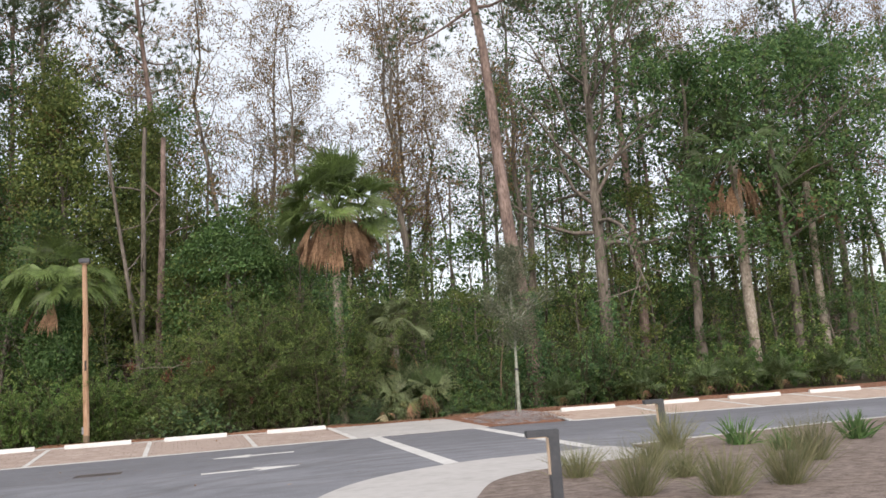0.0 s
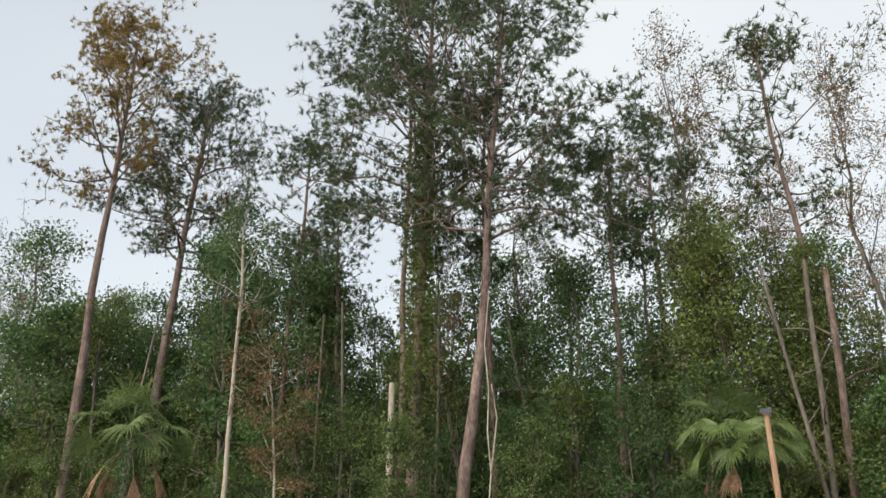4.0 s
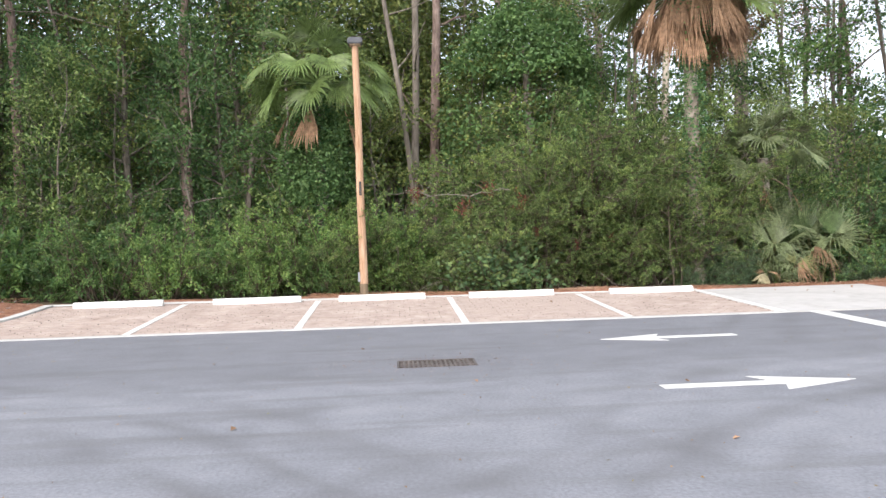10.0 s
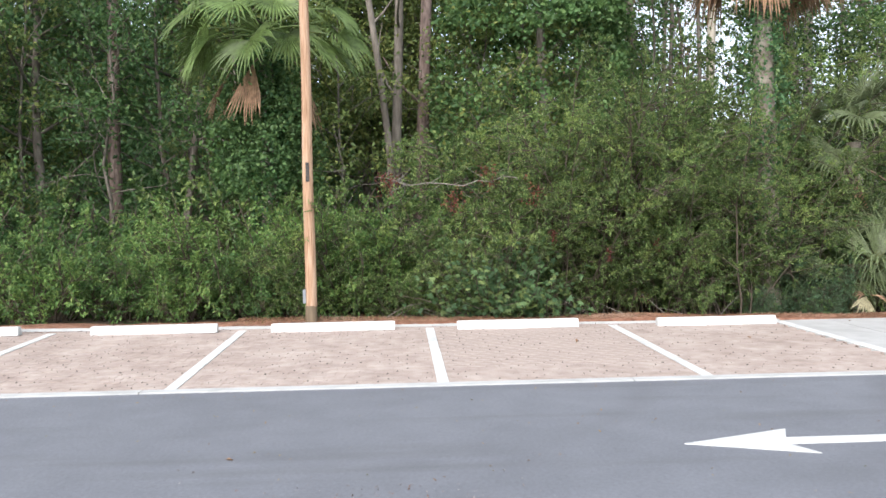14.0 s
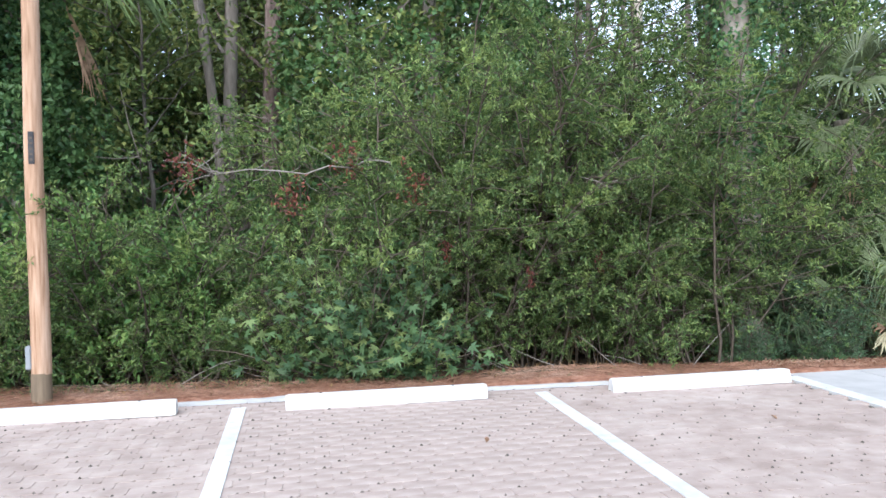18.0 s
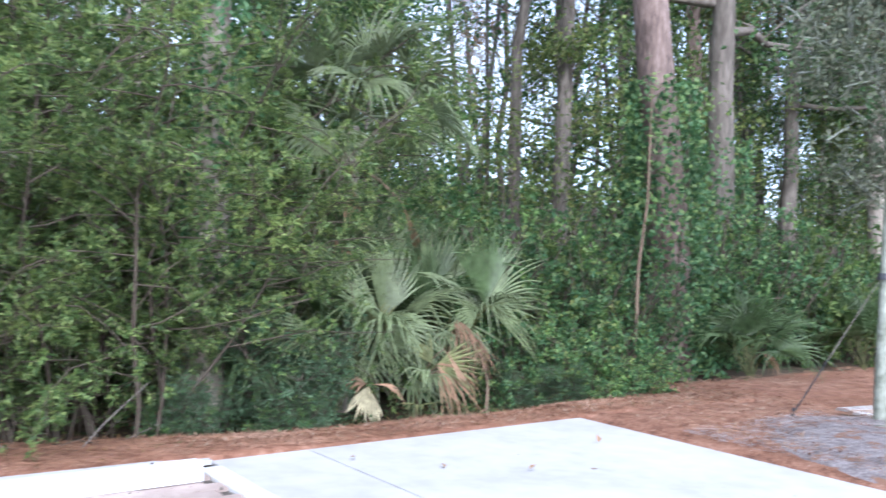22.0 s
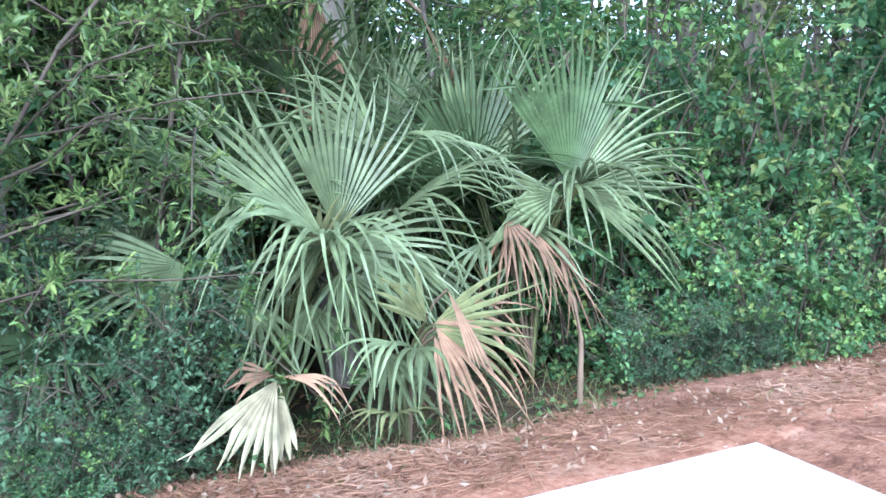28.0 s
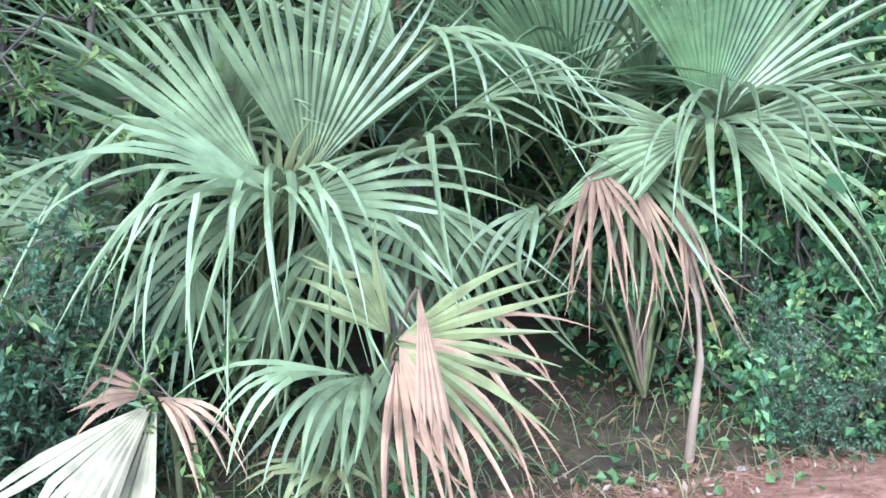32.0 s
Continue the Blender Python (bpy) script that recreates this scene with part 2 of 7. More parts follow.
    l.new(mp.outputs["Vector"], nz.inputs["Vector"])
    cut.inputs["From Min"].default_value, cut.inputs["From Max"].default_value, cut.inputs["To Max"].default_value = 0.53, 0.68, 0.5
    l.new(nz.outputs["Fac"], cut.inputs["Value"])
    mix.data_type = "RGBA"
    mix.inputs["B"].default_value = (0.12, 0.12, 0.126, 1)
    l.new(cut.outputs["Result"], mix.inputs["Factor"])
    l.new(prev, mix.inputs["A"])
    # the newer, darker lane beside the kerb, with an uneven edge
    sep, edge, sh, lane, mix2 = n.new("ShaderNodeSeparateXYZ"), n.new("ShaderNodeTexNoise"), n.new("ShaderNodeMath"), n.new("ShaderNodeMapRange"), n.new("ShaderNodeMix")
    l.new(tc.outputs["Object"], sep.inputs["Vector"])
    edge.inputs["Scale"].default_value, edge.inputs["Detail"].default_value = 0.5, 7.0
    l.new(mp.outputs["Vector"], edge.inputs["Vector"])
    sh.operation = "MULTIPLY_ADD"
    sh.inputs[1].default_value = 1.6
    l.new(edge.outputs["Fac"], sh.inputs[0])
    l.new(sep.outputs["Y"], sh.inputs[2])
    lane.inputs["From Min"].default_value, lane.inputs["From Max"].default_value, lane.inputs["To Max"].default_value = -4.6, -3.7, 0.42
    l.new(sh.outputs[0], lane.inputs["Value"])
    mix2.data_type = "RGBA"
    mix2.inputs["B"].default_value = (0.118, 0.121, 0.136, 1)
    l.new(lane.outputs["Result"], mix2.inputs["Factor"])
    l.new(mix.outputs["Result"], mix2.inputs["A"])
    l.new(mix2.outputs["Result"], b.inputs["Base Color"])
    return m


ASPHALT = asphalt_material()
CONCRETE = material("pale_concrete", [(0.376, 0.367, 0.359), (0.432, 0.423, 0.415), (0.47, 0.461, 0.453)], scale=5, rough=0.85, bump=0.12, bump_scale=60, spots=((0.3, 0.27, 0.22), 9.0, 0.72))
KERB = material("kerb_concrete", [(0.36, 0.36, 0.355), (0.45, 0.45, 0.445), (0.5, 0.5, 0.495)], scale=6, rough=0.88, bump=0.15, bump_scale=50)
STOP_PAINT = material("white_stop_paint", [(0.478, 0.478, 0.469), (0.598, 0.598, 0.589), (0.644, 0.644, 0.635)], scale=9, rough=0.6, bump=0.1, bump_scale=40, spots=((0.4, 0.36, 0.3), 14.0, 0.74))
LINE_PAINT = material("white_line_paint", [(0.465, 0.465, 0.456), (0.577, 0.577, 0.567), (0.632, 0.632, 0.623)], scale=7, rough=0.7, bump=0.1, bump_scale=90, spots=((0.25, 0.25, 0.25), 16.0, 0.7))
PAVER = material("pink_beige_paver", [(0.294, 0.231, 0.201), (0.375, 0.304, 0.269), (0.446, 0.375, 0.337)], scale=7, rough=0.9, bump=0.15, bump_scale=120, island=0.05)
JOINT = material("joint_gravel", [(0.06, 0.05, 0.043), (0.13, 0.112, 0.095)], scale=60, rough=0.95, bump=0.4)
LITTER = material("forest_litter", [(0.03, 0.025, 0.016), (0.075, 0.055, 0.035), (0.12, 0.085, 0.05)], scale=9, rough=0.95, bump=0.8, bump_scale=18, spots=((0.035, 0.055, 0.02), 1.7, 0.55))
STRAW = material("pine_straw_bed", [(0.105, 0.046, 0.028), (0.24, 0.116, 0.072), (0.35, 0.2, 0.14)], scale=26, rough=0.95, bump=0.9, bump_scale=70, spots=((0.42, 0.34, 0.28), 34.0, 0.68))
NEEDLE_STRAW = material("fallen_needles", [(0.15, 0.075, 0.045), (0.27, 0.15, 0.095), (0.38, 0.26, 0.19)], scale=3, rough=0.9, island=0.35)
GREY_MULCH = material("grey_mulch", [(0.1, 0.085, 0.085), (0.24, 0.21, 0.21), (0.38, 0.345, 0.34)], scale=40, rough=0.95, bump=1.0, bump_scale=60, spots=((0.24, 0.13, 0.085), 4.0, 0.54))
GREY_STRAW = material("grey_needles", [(0.14, 0.12, 0.12), (0.28, 0.25, 0.25), (0.42, 0.39, 0.385)], scale=3, rough=0.9, island=0.35)
MULCH = material("grey_brown_mulch", [(0.09, 0.07, 0.06), (0.2, 0.16, 0.14), (0.3, 0.25, 0.22)], scale=30, rough=0.95, bump=0.9, bump_scale=60)
METAL_DARK = material("dark_bronze_metal", [(0.06, 0.065, 0.075), (0.09, 0.095, 0.105)], scale=20, rough=0.5, metal=0.3)
# warm lens colour, also used for sunlight painted on the bollard posts
LENS_AND_SUN = material("lamp_lens", [(0.55, 0.42, 0.3), (0.65, 0.5, 0.36)], scale=10, rough=0.3)
IRON = material("rusty_iron", [(0.06, 0.052, 0.05), (0.1, 0.088, 0.085), (0.145, 0.127, 0.122)], scale=14, rough=0.85, bump=0.3)
IRON_DARK = material("dark_iron", [(0.025, 0.025, 0.028), (0.07, 0.068, 0.07)], scale=20, rough=0.7, bump=0.3)
PIT = material("drain_pit", [(0.012, 0.012, 0.012), (0.03, 0.028, 0.025)], scale=5, rough=0.9)
POLE_WOOD = material("pole_wood", [(0.22, 0.125, 0.07), (0.4, 0.255, 0.165), (0.52, 0.37, 0.27)], scale=9, rough=0.85, stretch=(5, 5, 0.35), bump=0.25, bump_scale=30)
POLE_FOOT = material("weathered_pole_foot", [(0.12, 0.09, 0.06), (0.2, 0.15, 0.1)], scale=8, rough=0.85, stretch=(5, 5, 0.6))
SIGN_WHITE = material("sign_panel_paint", [(0.55, 0.55, 0.54), (0.62, 0.62, 0.61)], scale=3, rough=0.6)
SIGN_GREY = material("sign_post_paint", [(0.2, 0.215, 0.23), (0.27, 0.285, 0.3)], scale=5, rough=0.6)
INK = material("sign_ink", [(0.05, 0.05, 0.055), (0.08, 0.08, 0.085)], scale=5, rough=0.7)
INK_PALE = material("sign_ink_pale", [(0.25, 0.25, 0.26), (0.33, 0.33, 0.33)], scale=5, rough=0.6)
PINE_BARK = material("pine_bark", [(0.075, 0.056, 0.05), (0.185, 0.136, 0.118), (0.32, 0.245, 0.217)], scale=7, rough=0.95, stretch=(2.2, 2.2, 0.7), bump=1.0, bump_scale=14)
GREY_BARK = material("grey_bark", [(0.07, 0.06, 0.05), (0.15, 0.13, 0.11), (0.25, 0.22, 0.19)], scale=6, rough=0.95, stretch=(2, 2, 0.5), bump=0.8, bump_scale=16)
PALE_BARK = material("pale_bark", [(0.22, 0.19, 0.15), (0.4, 0.36, 0.29), (0.5, 0.46, 0.39)], scale=5, rough=0.9, stretch=(2, 2, 0.6), bump=0.5, bump_scale=18, spots=((0.14, 0.12, 0.09), 2.0, 0.62))
LICHEN_BARK = material("lichen_bark", [(0.12, 0.13, 0.1), (0.27, 0.29, 0.24), (0.4, 0.42, 0.36)], scale=14, rough=0.95, bump=0.6, bump_scale=40)
PALM_BARK = material("palm_bark", [(0.15, 0.125, 0.1), (0.29, 0.25, 0.21), (0.44, 0.4, 0.345)], scale=8, rough=0.95, stretch=(1.5, 1.5, 0.9), bump=0.9, bump_scale=18)
TWIG = material("twig_bark", [(0.0585, 0.0455, 0.0325), (0.124, 0.101, 0.078)], scale=9, rough=0.9)
STEM_TAN = material("tan_stem", [(0.13, 0.095, 0.065), (0.25, 0.185, 0.13)], scale=9, rough=0.9, stretch=(2, 2, 0.4))
BRANCH_GREY = material("dead_grey_branch", [(0.17, 0.15, 0.13), (0.31, 0.28, 0.25)], scale=12, rough=0.9)

FAR_GREEN = material("far_foliage", [(0.03, 0.05, 0.022), (0.06, 0.095, 0.04), (0.1, 0.14, 0.055)], scale=1.6, rough=0.95, bump=1.0, bump_scale=3)
L_OAK = leaf_material("oak_leaf", [(0.0394, 0.083, 0.0336), (0.0603, 0.128, 0.0456), (0.0905, 0.171, 0.06), (0.139, 0.213, 0.0696)], through_light=0.42, fine=0.9)
L_MID = leaf_material("woodland_leaf", [(0.0522, 0.107, 0.0408), (0.0812, 0.165, 0.0552), (0.122, 0.22, 0.0696), (0.18, 0.268, 0.084)], through_light=0.42, fine=0.9)
L_OLIVE = leaf_material("olive_leaf", [(0.0715, 0.109, 0.0363), (0.114, 0.161, 0.0511), (0.169, 0.225, 0.0699), (0.246, 0.267, 0.0806)], through_light=0.42, fine=0.9)
L_BRIGHT = leaf_material("bright_leaf", [(0.0715, 0.143, 0.044), (0.11, 0.204, 0.0572), (0.165, 0.27, 0.077), (0.242, 0.33, 0.099)])
L_MYRTLE = leaf_material("myrtle_leaf", [(0.042, 0.08, 0.026), (0.085, 0.145, 0.045), (0.15, 0.225, 0.068), (0.27, 0.34, 0.115)], rough=0.38, fine=0.9)
L_TIP = leaf_material("myrtle_shoot", [(0.119, 0.175, 0.05), (0.188, 0.256, 0.0725), (0.275, 0.344, 0.106)])
L_GUM = leaf_material("sweetgum_leaf", [(0.038, 0.078, 0.034), (0.062, 0.118, 0.048), (0.096, 0.162, 0.064), (0.19, 0.235, 0.078)], tree_spread=0.1)
L_IVY = leaf_material("ivy_leaf", [(0.054, 0.115, 0.0405), (0.0878, 0.169, 0.0567), (0.149, 0.243, 0.081)])
L_VINE = leaf_material("vine_leaf", [(0.0522, 0.122, 0.054), (0.0812, 0.177, 0.0744), (0.128, 0.238, 0.0984), (0.232, 0.329, 0.12)], through_light=0.42, fine=0.9)
L_HEART = leaf_material("heart_vine_leaf", [(0.055, 0.115, 0.045), (0.085, 0.165, 0.06), (0.13, 0.22, 0.08), (0.26, 0.3, 0.09)], through_light=0.4)
L_OVAL = leaf_material("oval_leaf", [(0.05, 0.095, 0.05), (0.08, 0.145, 0.075), (0.13, 0.21, 0.11)], rough=0.4)
L_NEEDLE = leaf_material("pine_needle", [(0.045, 0.075, 0.036), (0.07, 0.108, 0.048), (0.11, 0.14, 0.06)], through_light=0.3)
# green needles with low orange sunlight put into their colour
L_SUN_PAINTED = leaf_material("sun_painted_needle", [(0.2, 0.13, 0.03), (0.34, 0.21, 0.05), (0.12, 0.13, 0.05)], through_light=0.3)
L_BROWN = leaf_material("autumn_leaf", [(0.13, 0.08, 0.045), (0.22, 0.125, 0.06), (0.28, 0.18, 0.08), (0.13, 0.14, 0.055)])
L_LITTER = leaf_material("pale_dead_leaf", [(0.1, 0.045, 0.03), (0.17, 0.09, 0.055), (0.24, 0.16, 0.11), (0.3, 0.23, 0.17)], rough=0.8, through_light=0.1)
L_RED = leaf_material("dead_red_leaf", [(0.09, 0.03, 0.028), (0.16, 0.05, 0.038), (0.26, 0.11, 0.06)])
L_GREYGREEN = leaf_material("young_oak_leaf", [(0.0975, 0.124, 0.078), (0.156, 0.182, 0.117), (0.234, 0.247, 0.169)])
F_GREEN = leaf_material("palmetto_frond", [(0.099, 0.135, 0.0638), (0.154, 0.196, 0.0968), (0.253, 0.292, 0.16)], rough=0.34, through_light=0.3, tree_spread=0.3, fine=9.0)
F_PALM = leaf_material("cabbage_palm_frond", [(0.07, 0.115, 0.036), (0.12, 0.18, 0.058), (0.2, 0.265, 0.095)], rough=0.4, through_light=0.35, tree_spread=0.25, fine=9.0)
F_OLIVE = leaf_material("fading_frond", [(0.12, 0.15, 0.055), (0.18, 0.2, 0.085), (0.24, 0.23, 0.12)], rough=0.55, fine=9.0)
F_DEAD = leaf_material("dead_frond", [(0.16, 0.0977, 0.06), (0.27, 0.167, 0.104), (0.4, 0.265, 0.172)], rough=0.8, through_light=0.2, tree_spread=0.3, fine=9.0)
F_DEEP = leaf_material("deep_green_frond", [(0.062, 0.1, 0.042), (0.092, 0.14, 0.06), (0.14, 0.195, 0.09)], rough=0.34, through_light=0.35, tree_spread=0.2, fine=9.0)
F_STRAW = leaf_material("straw_frond", [(0.23, 0.22, 0.125), (0.33, 0.3, 0.185), (0.43, 0.37, 0.26)], rough=0.7, through_light=0.2, fine=9.0)
GRASS = leaf_material("clump_grass", [(0.12, 0.14, 0.07), (0.19, 0.2, 0.1), (0.28, 0.26, 0.16)], rough=0.7)
GRASS_GREEN = leaf_material("green_blades", [(0.06, 0.12, 0.045), (0.09, 0.18, 0.06), (0.14, 0.22, 0.08)], rough=0.6)

# ---- mesh helpers: a chunk is (vertices, faces) as arrays ----
UP = np.array([0.0, 0.0, 1.0])


def unit(a):
    return a / np.maximum(np.linalg.norm(a, axis=-1, keepdims=True), 1e-9)


def build(name, chunks, smooth=False):
    """One mesh out of chunks of triangles or quads."""
    me = bpy.data.meshes.new(name)
    vs, loops, totals, off = [], [], [], 0
    for v, f in chunks:
        if len(v) == 0 or len(f) == 0:
            continue
        v, f = np.asarray(v, dtype=np.float32).reshape(-1, 3), np.asarray(f, dtype=np.int32)
        vs.append(v)
        loops.append((f + off).ravel())
        totals.append(np.full(len(f), f.shape[1], dtype=np.int32))
        off += len(v)
    v, lo, to = np.concatenate(vs), np.concatenate(loops), np.concatenate(totals)
    me.vertices.add(len(v))
    me.vertices.foreach_set("co", v.ravel())
    me.loops.add(len(lo))
    me.loops.foreach_set("vertex_index", lo)
    me.polygons.add(len(to))
    me.polygons.foreach_set("loop_start", np.concatenate(([0], np.cumsum(to)[:-1])).astype(np.int32))
    me.polygons.foreach_set("loop_total", to)
    me.polygons.foreach_set("use_smooth", np.full(len(to), bool(smooth)))
    me.update(calc_edges=True)
    me.validate()
    return me


def part(name, shape, mat, parent=None, label="", smooth=False, kind=""):
    """One mesh object, of chunks or a bmesh or a mesh, under a thing or a part."""
    if isinstance(shape, bmesh.types.BMesh):
        me = bpy.data.meshes.new(name)
        shape.to_mesh(me)
        shape.free()
    elif isinstance(shape, bpy.types.Mesh):
        me = shape
    else:
        me = build(name, shape, smooth)
    if not me.materials:
        me.materials.append(mat)
    ob = new(name, me)
    if parent:
        ob.parent = parent
    return tagged(ob, label=label, kind=kind)


def thing(name, m, label, category, group="", kind=""):
    ob = new(name)
    ob.empty_display_size = 0.2
    ob.matrix_basis = m
    return tagged(ob, label, category, group, kind)


def tube(pts, radii, sides=6):
    """A round limb along points."""
    pts, radii = np.asarray(pts, float), np.asarray(radii, float)
    t = unit(np.gradient(pts, axis=0))
    ref = np.where(np.abs(t[:, 2:3]) > 0.9, np.array([[1.0, 0, 0]]), np.array([[0, 0, 1.0]]))
    a = unit(np.cross(t, ref))
    b = np.cross(t, a)
    ang = np.linspace(0, 2 * np.pi, sides, endpoint=False)
    ring = a[:, None, :] * np.cos(ang)[None, :, None] + b[:, None, :] * np.sin(ang)[None, :, None]
    v = (pts[:, None, :] + ring * radii[:, None, None]).reshape(-1, 3)
    f = []
    for i in range(len(pts) - 1):
        for j in range(sides):
            k = (j + 1) % sides
            f.append((i * sides + j, i * sides + k, (i + 1) * sides + k, (i + 1) * sides + j))
    return v, np.array(f)


def box(x0, y0, z0, x1, y1, z1, bevel=0.0, m=None):
    bm = bmesh.new()
    bmesh.ops.create_cube(bm, size=1)
    for v in bm.verts:
        v.co = ((x0 + x1) / 2 + v.co.x * (x1 - x0), (y0 + y1) / 2 + v.co.y * (y1 - y0), (z0 + z1) / 2 + v.co.z * (z1 - z0))
    if bevel:
        bmesh.ops.bevel(bm, geom=bm.edges[:], offset=bevel, segments=2, affect="EDGES")
    if m:
        bmesh.ops.transform(bm, matrix=m, verts=bm.verts)
    return bm


def prism(outline, z0, z1, bevel=0.0):
    """A flat piece with an outline of (x, y) and real thickness."""
    bm = bmesh.new()
    top = [bm.verts.new((x, y, z1)) for x, y in outline]
    f = bm.faces.new(top)
    ret = bmesh.ops.extrude_face_region(bm, geom=[f])
    for v in ret["geom"]:
        if isinstance(v, bmesh.types.BMVert):
            v.co.z = z0
    bmesh.ops.recalc_face_normals(bm, faces=bm.faces)
    return bm


def leaves(rng, p, length, width, up=0.7, hang=0.0, fold=0.22):
    """Single leaves at points p: two folded halves each."""
    k = len(p)
    nrm = unit(rng.normal(size=(k, 3)) + UP * up)
    d = unit(np.cross(nrm, rng.normal(size=(k, 3))))
    d = unit(d - UP * hang)
    s = unit(np.cross(d, nrm))
    nrm = np.cross(s, d)
    L = length * rng.uniform(0.7, 1.25, (k, 1))
    W = width * rng.uniform(0.75, 1.2, (k, 1))
    v = np.stack([p, p + d * L * 0.45 + s * W * 0.5 + nrm * W * fold, p + d * L, p + d * L * 0.45 - s * W * 0.5 + nrm * W * fold], 1).reshape(-1, 3)
    i = np.arange(k)[:, None] * 4
    return v, np.concatenate([i + [0, 1, 2], i + [0, 2, 3]])


def sprays(rng, twigs, per, length, width, spread=0.65, lo=0.35):
    """Leaves that stand out round the outer half of each twig, pointing on and up."""
    p = np.array([along(w, f) for w in twigs for f in rng.uniform(lo, 1.0, per)])
    ax = np.repeat(np.array([unit(w[-1] - w[0]) for w in twigs]), per, 0)
    k = len(p)
    p = p + rng.normal(size=(k, 3)) * 0.03
    dd = unit(ax + rng.normal(size=(k, 3)) * spread + UP * 0.12)
    s = unit(np.cross(dd, unit(rng.normal(size=(k, 3)) * 0.5 + UP)))
    nrm = np.cross(s, dd)
    L = length * rng.uniform(0.65, 1.25, (k, 1))
    W = width * rng.uniform(0.75, 1.2, (k, 1))
    v = np.stack([p, p + dd * L * 0.5 + s * W * 0.5 + nrm * W * 0.2, p + dd * L - UP * L * 0.12, p + dd * L * 0.5 - s * W * 0.5 + nrm * W * 0.2], 1).reshape(-1, 3)
    i = np.arange(k)[:, None] * 4
    return v, np.concatenate([i + [0, 1, 2], i + [0, 2, 3]])


def blades(rng, p, axis, length, width, spread=0.7, bend=0.0):
    """Thin pointed blades or needles from points p along an axis."""
    k = len(p)
    d = unit(np.asarray(axis) + rng.normal(size=(k, 3)) * spread)
    s = unit(np.cross(d, rng.normal(size=(k, 3)))) * width
    L = length * rng.uniform(0.6, 1.2, (k, 1))
    mid = p + d * L * 0.55
    tip = p + d * L - UP * L * bend
    v = np.stack([p - s, p + s, mid + s * 0.8, tip, mid - s * 0.8], 1).reshape(-1, 3)
    i = np.arange(k)[:, None] * 5
    return v, np.concatenate([i + [0, 1, 2], i + [0, 2, 4], i + [4, 2, 3]])


def stars(rng, p, size):
    """Five-lobed leaves lying nearly level."""
    k = len(p)
    nrm = unit(rng.normal(size=(k, 3)) * 0.45 + UP + np.array([0, -0.5, 0]))
    a = unit(np.cross(nrm, rng.normal(size=(k, 3))))
    b = np.cross(nrm, a)
    ang = np.array([-2.6, -2.05, -1.6, -1.15, -0.85, -0.42, 0.0, 0.42, 0.85, 1.15, 1.6, 2.05, 2.6])
    rad = np.array([0.2, 0.3, 0.72, 0.34, 0.9, 0.36, 1.0, 0.36, 0.9, 0.34, 0.72, 0.3, 0.2])
    S = size * rng.uniform(0.65, 1.2, (k, 1, 1))
    rim = p[:, None, :] + S * rad[None, :, None] * (np.cos(ang)[None, :, None] * a[:, None, :] + np.sin(ang)[None, :, None] * b[:, None, :])
    rim -= nrm[:, None, :] * S * (rad ** 2 * 0.18)[None, :, None]
    v = np.concatenate([p[:, None, :], rim], 1).reshape(-1, 3)
    i = np.arange(k)[:, None] * 14
    return v, np.concatenate([i + [0, j, j + 1] for j in range(1, 13)])


def limb(rng, start, d, length, n=5, wander=0.18, rise=0.0):
    """A wandering line."""
    pts, d = [np.array(start, float)], unit(np.array(d, float))
    for _ in range(n):
        d = unit(d + rng.normal(size=3) * wander + UP * rise)
        pts.append(pts[-1] + d * length / n)
    return np.array(pts)


def along(pts, f):
    s = f * (len(pts) - 1)
    i = min(int(s), len(pts) - 2)
    return pts[i] + (pts[i + 1] - pts[i]) * (s - i)


